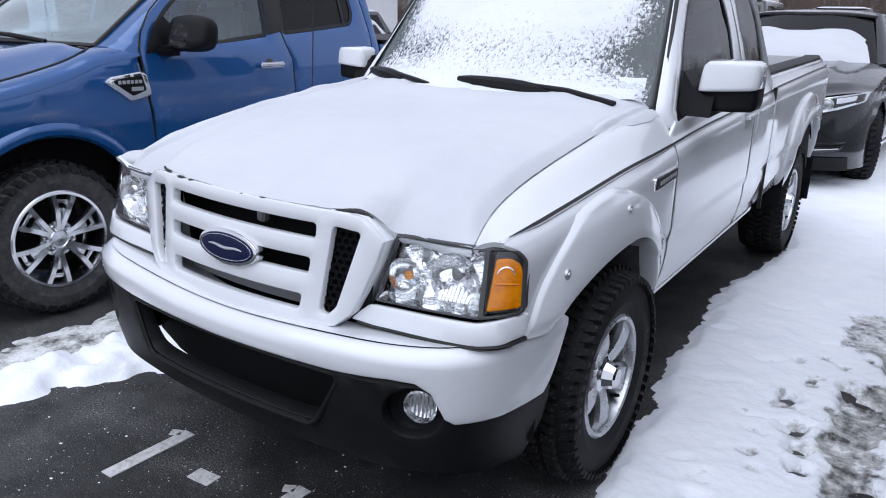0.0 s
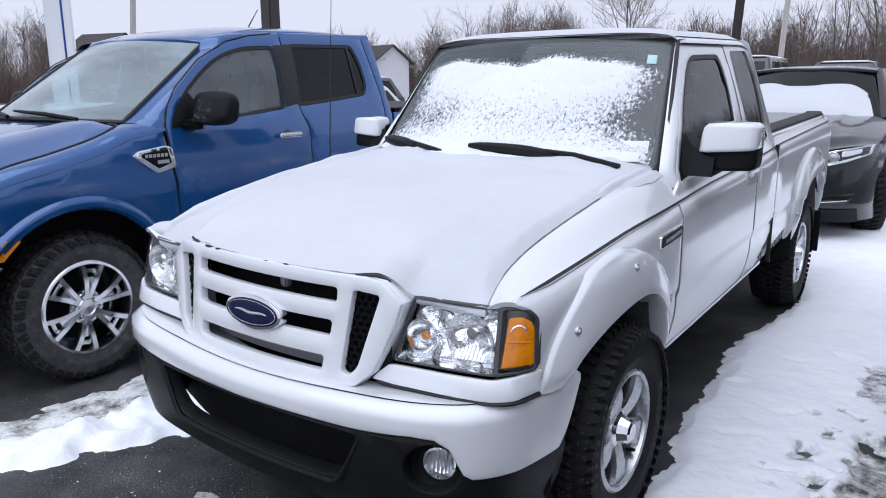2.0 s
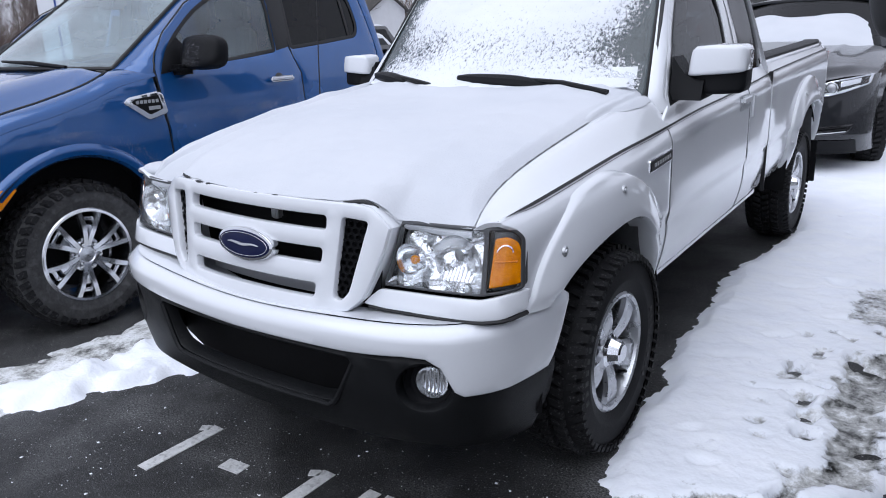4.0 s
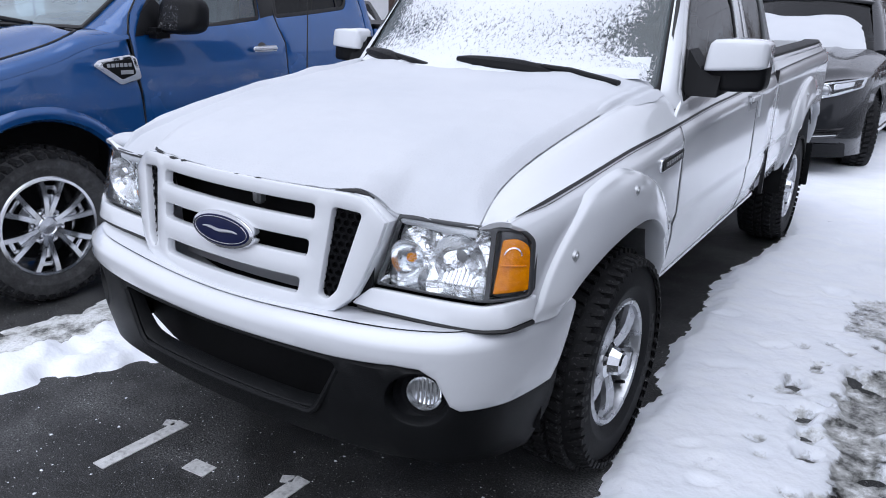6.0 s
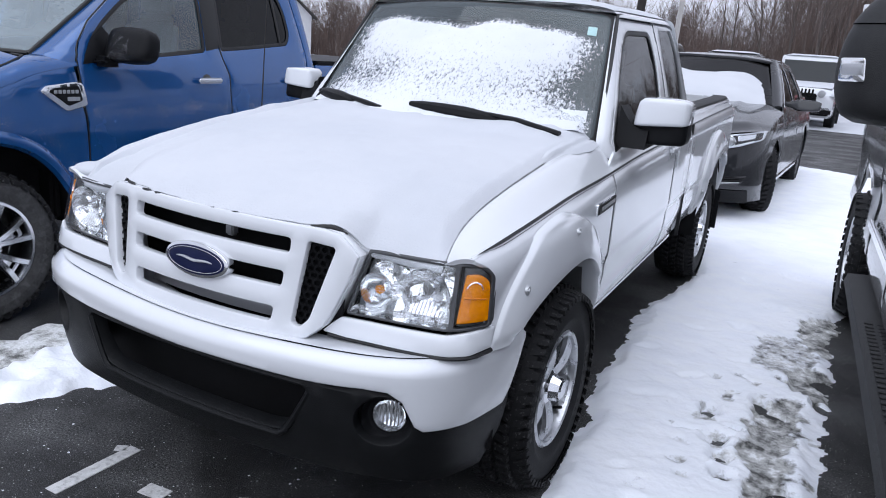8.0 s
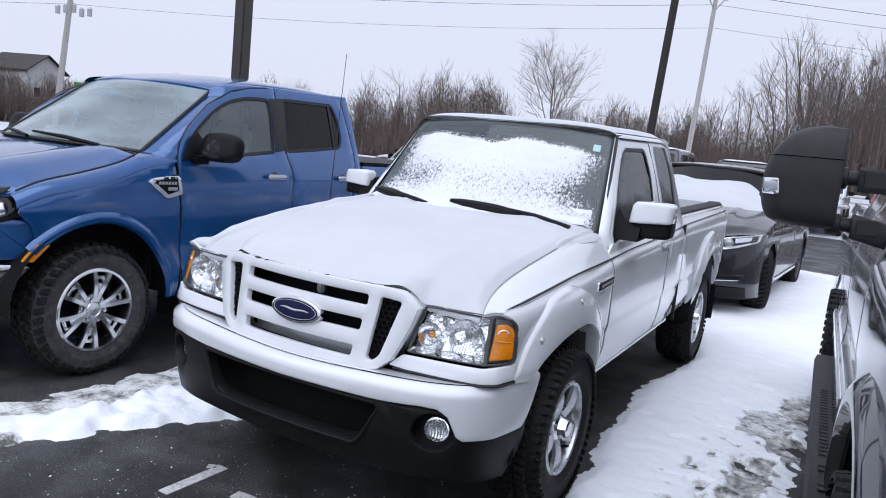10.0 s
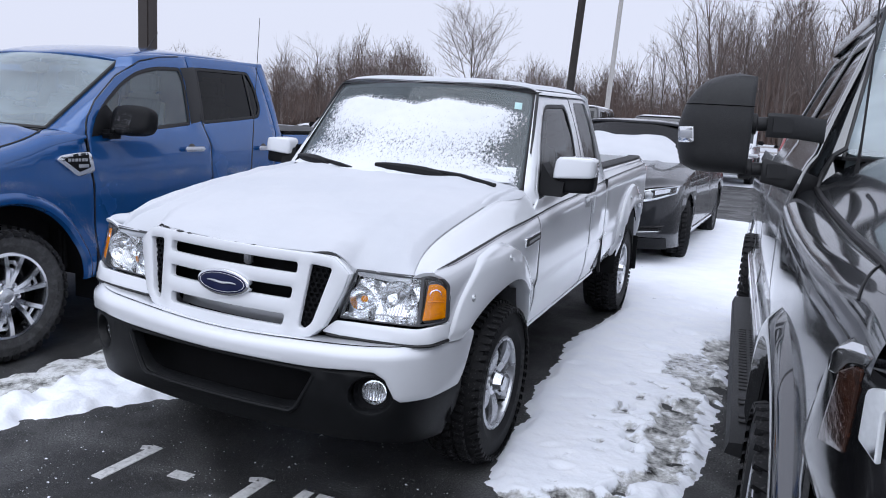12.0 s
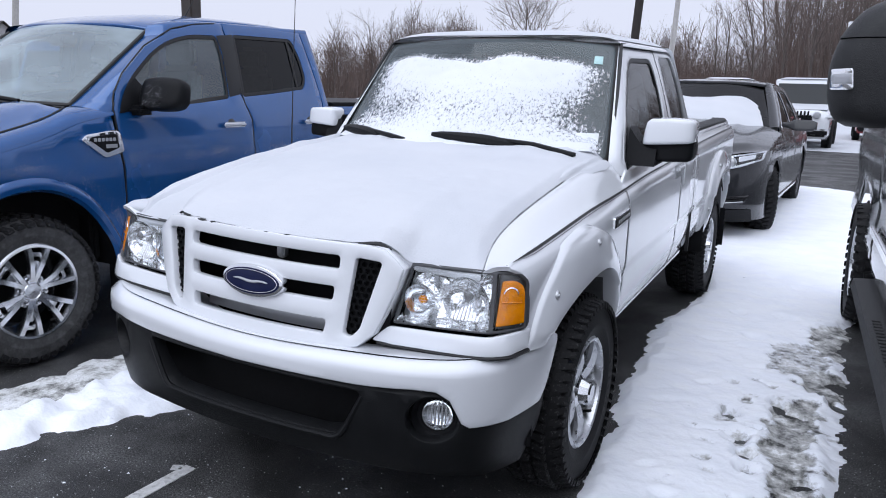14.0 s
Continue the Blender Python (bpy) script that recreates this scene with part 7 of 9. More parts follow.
    # towing mirror on two arms
    def hm(z, inner=1.10, grow_=0.0, s=s):
        xo = curve([(1.388, 1.285), (1.40, 1.312), (1.45, 1.336), (1.51, 1.343), (1.56, 1.340), (1.612, 1.326), (1.66, 1.298), (1.70, 1.262), (1.718, 1.225)], z) + grow_
        y0 = curve([(1.388, 1.755), (1.41, 1.722), (1.50, 1.708), (1.60, 1.712), (1.68, 1.735), (1.718, 1.775)], z) - grow_
        y1 = curve([(1.388, 1.86), (1.42, 1.885), (1.68, 1.885), (1.718, 1.865)], z)
        return [(s * x, y, z) for x, y in rounded([(inner, y0 + 0.012), (xo - 0.05, y0), (xo, y0 + 0.05), (xo - 0.012, y1), (inner, y1)], [0.02, 0.04, 0.03, 0.02, 0.02], 4)]
    head = part("mirror_head", loft([hm(z) for z in np.linspace(1.388, 1.614, 16)]), TOW_PLASTIC, heavy, "large black towing mirror head")
    part("mirror_cap", loft([hm(z, 1.10, 0.003) for z in np.linspace(1.617, 1.718, 10)]), TOW_PLASTIC, head)
    part("mirror_underside", loft([[(s * (1.20 + (abs(x) - 1.20) * k), 1.80 + (y - 1.80) * k, 1.3882) for x, y, z in hm(1.388)] for k in (1.0, 0.02)]), TOW_PLASTIC, head)
    part("mirror_top", loft([[(s * (1.16 + (abs(x) - 1.16) * k), 1.82 + (y - 1.82) * k, 1.7178 + 0.012 * (1 - k)) for x, y, z in hm(1.718, 1.10, 0.003)] for k in (1.0, 0.6, 0.02)]), TOW_PLASTIC, head)
    part("mirror_signal", panel(rounded([(1.278, 1.484), (1.335, 1.482), (1.338, 1.538), (1.285, 1.540)], 0.008), lambda x, z, s=s: (s * x, 1.704 + max(0, x - 1.290) * 0.95, z), (0, -1, 0), 0.02, 0.01, bev=0.004), REFLECTOR, head, "clear mirror turn signal")
    part("signal_lens", panel(rounded([(1.284, 1.500), (1.332, 1.498), (1.333, 1.524), (1.288, 1.526)], 0.006), lambda x, z, s=s: (s * x, 1.699 + max(0, x - 1.290) * 0.95, z), (0, -1, 0), 0.006, 0.01, bev=0.002), SILVER, head)
    part("mirror_glass", box((0.17, 0.006, 0.24), (s * 1.22, 1.89, 1.55), 0.002), REFLECTOR, head)
    for z0, z1, bend in ((1.560, 1.55, 0.0), (1.405, 1.39, 0.02)):
        part("mirror_arm", tube([(s * 1.12, 1.81, z0), (s * 1.03, 1.83, z0 + 0.002)], 0.024, 12), TOW_PLASTIC, heavy)
        part("arm_collar", lathe([(0.026, -0.022), (0.036, -0.018), (0.036, 0.018), (0.026, 0.022)], 20, "x", (s * 1.105, 1.812, z0)), TOW_PLASTIC, heavy)
        part("arm_cover", box((0.075, 0.010, 0.050), (s * 1.005, 1.812, z0 - 0.002), 0.003, Matrix.Rotation(radians(s * -24), 4, "Z")), TOW_PLASTIC, heavy)
        part("mirror_arm", loft([[(s * x, y + dy, z + dz) for dy, dz in ((-0.038, -0.030), (-0.030, -0.042), (0.045, -0.042), (0.045, 0.036), (-0.030, 0.040), (-0.038, 0.030))] for x, y, z in ((1.052, 1.83, z0), (1.045, 1.83, z0), (0.96, 1.87, z0 - bend), (0.86, 1.96, z1 - bend * 2))]), TOW_PLASTIC, heavy)
    # headlamp: dark housing, white light guide, amber marker, chrome edge
    def hl(x, z, s=s):
        return (s * x, h_nose(min(x, 0.86)) + max(0, x - 0.86) * 0.9 + max(0, x - 0.90) / 0.062 * max(0, 1.22 - z) * 1.25 - 0.01 + (z - 1.05) * 0.12, z)
    lamp = part("headlight", panel(rounded([(0.52, 0.84), (0.92, 0.84), (0.962, 0.93), (0.964, 1.195), (0.52, 1.215)], 0.02), hl, (0, -1, 0), 0.06, 0.04, bev=0.012), GLOSS_BLACK, heavy, "black headlamp with a white light guide")
    def up(o, d):
        return lambda x, z: tuple(Vector(hl(x, z)) + Vector((s * d * 0.7, -d, 0)))
    part("light_guide", panel(rounded([(0.893, 1.060), (0.913, 1.075), (0.914, 1.168), (0.70, 1.176), (0.70, 1.148), (0.894, 1.142)], [0.004, 0.004, 0.022, 0.004, 0.004, 0.012]), up(0, 0.006), (0, -1, 0), 0.01, 0.03, bev=0.003), PAPER, lamp, "white light guide")
    part("lamp_chrome", panel(rounded([(0.945, 1.150), (0.955, 1.150), (0.957, 1.206), (0.55, 1.235), (0.55, 1.205), (0.935, 1.188)], [0.003, 0.003, 0.02, 0.003, 0.003, 0.014]), up(0, 0.006), (0, -1, 0), 0.02, 0.04, bev=0.003), CHROME, lamp)
    part("amber_marker", panel(rounded([(0.921, 1.03), (0.944, 1.00), (0.944, 1.16), (0.930, 1.182), (0.921, 1.180)], 0.005), up(0, 0.005), (0, -1, 0), 0.01, 0.03, bev=0.002), SMOKED_AMBER, lamp, "smoked amber marker")
    for z0 in (1.06, 0.93):
        part("lamp_projector", box((0.13, 0.03, 0.075), (s * 0.76, h_nose(0.76) - 0.005, z0), 0.015), SILVER, lamp)
        part("projector_lens", box((0.10, 0.012, 0.05), (s * 0.76, h_nose(0.76) - 0.022, z0), 0.012), GLOSS_BLACK, lamp)
    for za, zb in ((0.905, 0.965), (0.850, 0.866)):
        part("reflex_lens", panel(rounded([(0.72, za), (0.912, za + 0.004), (0.914, zb + 0.004), (0.72, zb)], 0.006), up(0, 0.004), (0, -1, 0), 0.01, 0.03, bev=0.002), SILVER, lamp)
    part("reflex_band", panel(rounded([(0.70, 0.868), (0.905, 0.875), (0.905, 0.892), (0.70, 0.885)], 0.004), up(0, 0.004), (0, -1, 0), 0.01, 0.03, bev=0.002), mat("red_orange_band", (0.35, 0.07, 0.02), 0.25), lamp)
    part("bumper", panel(rounded([(0.0, 0.45), (0.80, 0.45), (0.93, 0.55), (0.95, 0.77), (0.0, 0.77)], 0.04), lambda x, z, s=s: (s * x, h_nose(min(x, 0.86)) - 0.10 + max(0, x - 0.82) * 2.6, z), (0, -1, 0), 0.08, 0.06, bev=0.02), CHROME, heavy, "chrome front bumper")
    # side step
    step_ = part("side_step", loft([[(s * x, y, z + dz) for x, dz in ((0.92, 0.0), (1.045, -0.01), (1.057, -0.05), (0.93, -0.07))] for y, z in ((1.62, 0.49), (1.70, 0.525), (2.0, 0.53), (4.0, 0.53))]), TOW_PLASTIC, heavy, "black side step with drain slots")
    for k in range(26):
        for dx in (-0.030, 0.018):
            part("step_slot", box((0.034, 0.030, 0.006), (s * (0.985 + dx), 1.73 + k * 0.048 + (0.10 if k > 1 else 0) + (0.08 if k > 3 else 0), 0.5262), 0.0028, segs=1), SEAL, step_)
    part("door_trim", box((0.02, 2.2, 0.05), (s * 0.985, 3.0, 0.78), 0.008), CHROME, heavy)
part("grille", panel(rounded([(-0.52, 0.80), (0.52, 0.80), (0.52, 1.24), (-0.52, 1.24)], 0.04), lambda x, z: (x, -0.01, z), (0, -1, 0), 0.04, 0.08, [rounded([(-0.46, z0), (0.46, z0), (0.46, z0 + 0.09), (-0.46, z0 + 0.09)], 0.01) for z0 in (0.85, 0.98, 1.11)], 0.01), CHROME, heavy)
part("grille_back", box((1.0, 0.02, 0.44), (0, 0.08, 1.02), 0.005), DARK, heavy)


def h_shield(u, v, lift=0.0):
    return (u * lerp(0.790, 0.660, v), lerp(1.78 + 0.14 * u * u, 2.30 + 0.12 * u * u, v) - lift * 0.7, lerp(1.475, 2.075 - 0.02 * u * u, v) + lift * 0.7)


# the pale haze of this glass paints the sky's reflection
part("windshield", panel(rounded([(-1, 0), (1, 0), (1, 1), (-1, 1)], 0.04), h_shield, (0, -1, 1), 0.006, 0.1, bev=0.002), SKY_FILMED, heavy)
part("windshield_band", panel([(-0.99, 0.01), (0.99, 0.01), (0.99, 0.99), (-0.99, 0.99)], lambda u, v: h_shield(u, v, -0.004), (0, -1, 1), 0.003, 0.08, [rounded([(-0.93, 0.1), (0.93, 0.1), (0.93, 0.94), (-0.93, 0.94)], 0.03)], 0.001), SEAL, heavy)
part("cowl", panel([(-0.80, 1.88), (-0.4, 1.77), (0, 1.75), (0.4, 1.77), (0.80, 1.88), (0.82, 2.0), (0, 1.86), (-0.82, 2.0)], lambda x, y: (x, y, 1.468), step=0.1), PLASTIC, heavy)
for x0 in (-0.62, 0.0):
    part("wiper", tube([(x0, *h_shield(x0 / 0.8, 0.02, 0.03)[1:]), (x0 + 0.3, *h_shield((x0 + 0.3) / 0.8, 0.06, 0.03)[1:]), (x0 + 0.62, *h_shield((x0 + 0.62) / 0.8, 0.09, 0.02)[1:])], [0.014, 0.018, 0.008], 8), PLASTIC, heavy)
part("hood_antenna", tube([(-0.80, 1.515, 1.43), (-0.80, 1.505, 1.52), (-0.80, 1.53, 1.80), (-0.80, 1.62, 2.05), (-0.80, 1.72, 2.30)], [0.007, 0.004, 0.0035, 0.003, 0.0025], 6), SEAL, heavy)
part("roof", panel(rounded([(-0.52, 2.35), (0.52, 2.35), (0.68, 2.47), (0.70, 2.6), (0.70, 4.0), (-0.70, 4.0), (-0.70, 2.6), (-0.68, 2.47)], 0.05), lambda x, y: (x, y, 2.100 - 0.065 * (abs(x) / 0.74) ** 4 - 0.03 * max(0, (2.5 - y) / 0.14) ** 2), thick=0.05, step=0.1, bev=0.015), GREY_PAINT, heavy)
part("dashboard", box((1.55, 0.5, 0.6), (0, 2.2, 1.10), 0.06), CABIN, heavy)
part("cab_back", box((1.70, 0.05, 1.2), (0, 4.06, 1.28), 0.02, None, 2, taper=(0.82, 1.0)), GREY_PAINT, heavy)
part("cab_floor", box((1.8, 2.3, 0.12), (0, 2.95, 0.62), 0.03), CABIN, heavy)
part("engine_bay", box((1.45, 1.5, 0.6), (0, 0.95, 0.88), 0.05), DARK, heavy)
part("chassis", box((1.3, 5.6, 0.2), (0, 3.1, 0.55), 0.03), DARK, heavy)
for s in (-1, 1):
    st = part("seat", box((0.54, 0.18, 0.75), (s * 0.42, 3.0, 1.28), 0.06, Matrix.Rotation(radians(-12), 4, "X"), 3, taper=(0.8, 0.8)), SEAT, heavy)
    part("headrest", box((0.28, 0.10, 0.18), (s * 0.42, 3.1, 1.74), 0.04, None, 3), SEAT, st)
ROWS_H = [(-0.115, 0.046), (-0.058, 0.046), (0.0, 0.042), (0.058, 0.046), (0.115, 0.046)]
for k, (x, y) in enumerate(((0.86, HH_F), (-0.86, HH_F), (0.86, HH_R), (-0.86, HH_R))):
    make_wheel(heavy, "wheel", (x, y, HH_Z), 1 if x > 0 else -1, 0.412, 0.135, 0.232, "ten", ROWS_H, 45 + k, "black truck tyre", "alloy rim")


# ---- charcoal sedan behind the white pickup ----
sedan = thing("sedan", "charcoal sedan with a thick slab of snow on its windshield", "car", (-0.11, 6.22, 0.0), -2.4, size=1.10)


def s_flank(y, z):
    x = 0.955 - 0.20 * max(0.0, 0.95 - y) ** 2 - 0.12 * max(0, (y - 4.2) / 0.9) ** 2
    x -= 0.09 * max(0, (z - 0.72) / 0.32) ** 2 + 0.05 * max(0, (0.45 - z) / 0.25) ** 2
    return x + 0.012 * math.exp(-((z - 0.62) / 0.05) ** 2)


def s_nose(x):
    """The sedan's front in plan."""
    k = min(1.0, abs(x) / 0.945)
    return 0.62 - 0.62 * max(0.0, 1 - k ** (2 / 0.6)) ** 0.45


def s_top(y):
    """The height of the fender's edge, where the hood rolls over into the side."""
    return curve([(0.45, 0.845), (0.72, 0.890), (1.0, 0.930), (1.44, 0.975)], y)


def s_hood(x, y):
    w = 0.93
    mid = curve([(0.0, 0.80), (0.1, 0.85), (0.5, 0.965), (1.0, 1.035), (1.5, 1.075)], y)
    k = min(1.0, abs(x) / w)
    z = lerp(mid, s_top(y), k ** 3.4) + 0.022 * math.exp(-((abs(x) - 0.76) / 0.10) ** 2) + 0.012 * math.exp(-((abs(x) - 0.50) / 0.035) ** 2)
    lip = 0.79 + 0.055 * smooth01((abs(x) - 0.45) / 0.4)
    return lerp(lip, z, smooth01((y - s_nose(x)) / 0.30 + 0.08))


def s_front(x, z):
    return (x, s_nose(x) - 0.035 * math.sin(max(0, min(1, (z - 0.2) / 0.5)) * math.pi) + 0.10 * max(0, (0.34 - z) / 0.16) + 0.06 * max(0.0, (z - 0.66) / 0.16) ** 2, z)


def s_side(y, z):
    t = max(0, z - 1.0)
    return s_flank(y, min(z, 1.0)) - 0.34 * t - 0.25 * t * t


def s_bonnet(u, v):
    x = lerp(-0.925, 0.925, u)
    y = lerp(s_nose(x) - 0.004, 1.28 + 0.20 * (x / 0.9) ** 2, v)
    return (x if y > 0.62 else max(-0.938, min(0.938, x)), y, s_hood(x, y))
part("hood", grid(72, 40, s_bonnet), MAGNET, sedan, smooth=60)
for s in (-1, 1):
    def ssheet(name, outline, holes=(), material=MAGNET, off=0.0, label="", **kw):
        return part(name, panel(outline, lambda y, z, s=s: (s * (s_side(y, z) + off), y, z), (s, 0, 0), holes=holes, **kw), material, sedan, label)
    arc = lambda hub: [p for p in reversed([(hub - 0.40 * math.cos(k * math.pi / 16), 0.35 + 0.39 * math.sin(k * math.pi / 16)) for k in range(17)]) if p[1] > 0.28]
    ssheet("fender", [(0.60, 0.30), (0.575, 0.60), (0.565, 0.80), (0.60, 0.868)] + [(y, s_top(y)) for y in np.linspace(0.66, 1.44, 9)] + [(1.44, 0.24)] + arc(1.02), step=0.035)
    def sshoulder(u, v, s=s):
        y = lerp(0.56, 1.46, u)
        z1 = s_top(y)
        return (s * lerp(0.900, s_flank(y, z1 - 0.012) + 0.001, math.sin(v * math.pi / 2)), y, lerp(z1 - 0.012, s_hood(0.90, y), math.cos(v * math.pi / 2)))
    part("fender_shoulder", grid(30, 9, sshoulder), MAGNET, sedan, smooth=60)
    w1 = rounded([(1.80, 1.02), (2.68, 1.03), (2.66, 1.42), (2.40, 1.42)], 0.04)
    w2 = rounded([(2.76, 1.03), (3.55, 1.06), (3.30, 1.40), (2.75, 1.43)], 0.04)
    ssheet("front_door", [(1.45, 0.24), (2.70, 0.24), (2.73, 1.0), (2.71, 1.49), (2.36, 1.49), (1.62, 1.0), (1.45, 0.98)], [w1], step=0.09)
    ssheet("rear_door", [(2.71, 0.24), (3.45, 0.24), (3.70, 0.6), (3.78, 1.05), (3.40, 1.47), (2.72, 1.49), (2.74, 1.0)], [w2], step=0.09)
    ssheet("quarter", [(3.46, 0.24), (3.5, 0.26)] + arc(3.89)[::-1] + [(4.6, 0.3), (5.0, 0.5), (5.05, 0.95), (3.9, 1.05), (3.41, 1.47), (3.79, 1.05), (3.71, 0.6)], step=0.1)
    for o in (w1, w2):
        ssheet("side_window", o, (), PRIVACY, -0.008, thick=0.004, step=0.12, bev=0.001)
    ssheet("sill_trim", rounded([(1.5, 0.27), (3.42, 0.27), (3.42, 0.32), (1.5, 0.31)], 0.01), (), CHROME, 0.012, "chrome sill trim", step=0.12, bev=0.003)
    part("wheel_well", grid(20, 5, lambda u, v, s=s: (s * lerp(0.93, 0.5, v), 1.02 - 0.40 * math.cos(u * math.pi), 0.34 + 0.39 * math.sin(u * math.pi))), DARK, sedan)
    part("wheel_well", grid(20, 5, lambda u, v, s=s: (s * lerp(0.93, 0.5, v), 3.89 - 0.40 * math.cos(u * math.pi), 0.34 + 0.39 * math.sin(u * math.pi))), DARK, sedan)
    def sl(x, z, s=s):
        return (s * x, s_nose(x) - 0.006 + (z - 0.75) * 0.35, z)
    o_lamp = rounded([(0.560, 0.672), (0.70, 0.692), (0.905, 0.770), (0.918, 0.858), (0.640, 0.805), (0.575, 0.765)], [0.02, 0.1, 0.02, 0.015, 0.03, 0.02])
    def off(d):
        return lambda x, z, s=s: tuple(Vector(sl(x, z)) + Vector((s * d * 0.7 * min(1, x), -d, 0)))
    lamp = part("headlight", panel(o_lamp, off(0.004), (0, -1, 0), 0.03, 0.025, bev=0.004), GLOSS_BLACK, sedan, "slim headlight with a chrome edge and an amber corner")
    part("lamp_edge", panel(o_lamp, off(0.010), (0, -1, 0), 0.01, 0.025, [inset(o_lamp if area2(o_lamp) > 0 else o_lamp[::-1], 0.016)], 0.002), CHROME, lamp)
    c = off(0.006)(0.665, 0.748)
    part("lamp_projector", sphere(0.044, c, squash=(1.0, 0.45, 1.0)), SILVER, lamp)
    part("projector_ring", lathe([(0.046, -0.012), (0.052, -0.004), (0.046, 0.004)], 20, "y", c), CHROME, lamp)
    part("lamp_bar", panel(rounded([(0.725, 0.752), (0.845, 0.782), (0.850, 0.826), (0.720, 0.800)], 0.008), off(0.009), (0, -1, 0), 0.008, 0.02, bev=0.003), REFLECTOR, lamp)
    part("lamp_strip", panel(rounded([(0.60, 0.692), (0.71, 0.708), (0.845, 0.756), (0.845, 0.768), (0.71, 0.722), (0.60, 0.706)], 0.004), off(0.012), (0, -1, 0), 0.008, 0.02, bev=0.002), PAPER, lamp)
    part("lamp_amber", panel(rounded([(0.870, 0.778), (0.893, 0.788), (0.894, 0.806), (0.872, 0.798)], 0.005), off(0.010), (0, -1, 0), 0.008, 0.02, bev=0.002), SMOKED_AMBER, lamp, "amber corner")
    part("lamp_lens", panel(o_lamp, off(0.018), (0, -1, 0), 0.004, 0.03, bev=0.002), LENS, lamp)
    part("door_mirror", loft([[(s * x, lerp(1.86, p[0], k), lerp(1.055, p[1], k)) for p in rounded([(1.78, 1.0), (1.92, 1.0), (1.93, 1.10), (1.82, 1.12)], 0.03, 3)] for x, k in ((0.87, 0.4), (0.93, 0.55), (0.99, 0.95), (1.02, 1.05), (1.17, 1.0), (1.215, 0.7))]), MAGNET, sedan)
    scoop = part("lower_intake", panel(rounded([(0.52, 0.345), (0.80, 0.375), (0.845, 0.455), (0.55, 0.425)], 0.02), lambda x, z, s=s: tuple(Vector(s_front(s * x, z)) + Vector((s * 0.004, -0.006, 0))), (0, -1, 0), 0.01, 0.03, bev=0.004), GLOSS_BLACK, sedan)
    for k in range(3):
        part("intake_slat", tube([tuple(Vector(s_front(s * x, 0.372 + k * 0.020 + (x - 0.55) * 0.09)) + Vector((s * 0.005, -0.012, 0))) for x in np.linspace(0.57, 0.79, 8)], 0.005, 6), SILVER if k == 0 else PLASTIC, scoop)
    part("window_chrome", panel(w1, lambda y, z, s=s: (s * (s_side(y, z) + 0.002), y, z), (s, 0, 0), 0.004, 0.05, [inset(w1 if area2(w1) > 0 else w1[::-1], 0.014)], 0.001), CHROME, sedan)
def s_bumper(u, v):
    a = lerp(-0.5, 0.5, u) * math.pi
    x = math.copysign(0.943 * abs(math.sin(a)) ** 0.6, a) if a else 0.0
    return s_front(x, lerp(0.20, 0.79 + 0.055 * smooth01((abs(x) - 0.45) / 0.4), v))
part("front_bumper", grid(90, 24, s_bumper), MAGNET, sedan, smooth=60)
part("lower_lip", grid(70, 5, lambda u, v: tuple(Vector(s_front(lerp(-0.86, 0.86, u), lerp(0.19, 0.315, v))) + Vector((0, -0.012, 0)))), PLASTIC, sedan, "black plastic lower lip", smooth=60)
part("grille", panel([(-0.50, 0.40), (0.50, 0.40), (0.52, 0.72), (-0.52, 0.72)], lambda x, z: (x, s_nose(x) - 0.045, z), (0, -1, 0), 0.01, 0.1, [rounded([(-0.44, z), (0.44, z), (0.44, z + 0.03), (-0.44, z + 0.03)], 0.005) for z in (0.45, 0.51, 0.57, 0.63)]), GLOSS_BLACK, sedan)
part("engine_bay", box((1.3, 1.1, 0.45), (0, 0.85, 0.55), 0.05), DARK, sedan)
def s_shield(u, v, lift=0.0):
    return (u * lerp(0.80, 0.60, v), lerp(1.22 + 0.24 * u * u, 2.10 + 0.12 * u * u, v) - lift * 0.45, lerp(1.035, 1.50 - 0.03 * u * u, v) + lift * 0.9)
part("windshield", panel(rounded([(-1, 0), (1, 0), (1, 1), (-1, 1)], 0.04), s_shield, (0, -1, 1), 0.005, 0.1, bev=0.002), PRIVACY, sedan)
for s in (-1, 1):
    part("pillar", grid(12, 6, lambda u, v, s=s: (s * lerp(lerp(0.80, 0.60, u), s_side(2.0, lerp(1.02, 1.49, u)), math.sin(v * math.pi / 2)), lerp(lerp(1.46, 2.22, u), lerp(1.60, 2.36, u), 1 - math.cos(v * math.pi / 2)), lerp(1.03, 1.492, u) + 0.01 * math.sin(v * 3.14))), MAGNET, sedan)
part("roof", panel(rounded([(-0.64, 2.16), (0, 2.06), (0.64, 2.16), (0.68, 2.5), (0.64, 3.45), (-0.64, 3.45), (-0.68, 2.5)], 0.05), lambda x, y: (x, y, 1.545 - 0.045 * (abs(x) / 0.66) ** 3 - 0.05 * ((y - 2.7) / 0.75) ** 2), step=0.1, thick=0.03, bev=0.012), MAGNET, sedan)
part("rear_glass", panel([(-0.62, 3.42), (0.62, 3.42), (0.74, 4.15), (-0.74, 4.15)], lambda x, y: (x, y, 1.485 - (y - 3.42) * 0.58), step=0.12), PRIVACY, sedan)
part("boot_lid", panel([(-0.80, 4.1), (0.80, 4.1), (0.78, 5.05), (-0.78, 5.05)], lambda x, y: (x, y, 1.085 - 0.03 * abs(x) ** 2), step=0.12, thick=0.08), MAGNET, sedan)
part("tail", box((1.7, 0.12, 0.75), (0, 5.02, 0.65), 0.05), MAGNET, sedan)
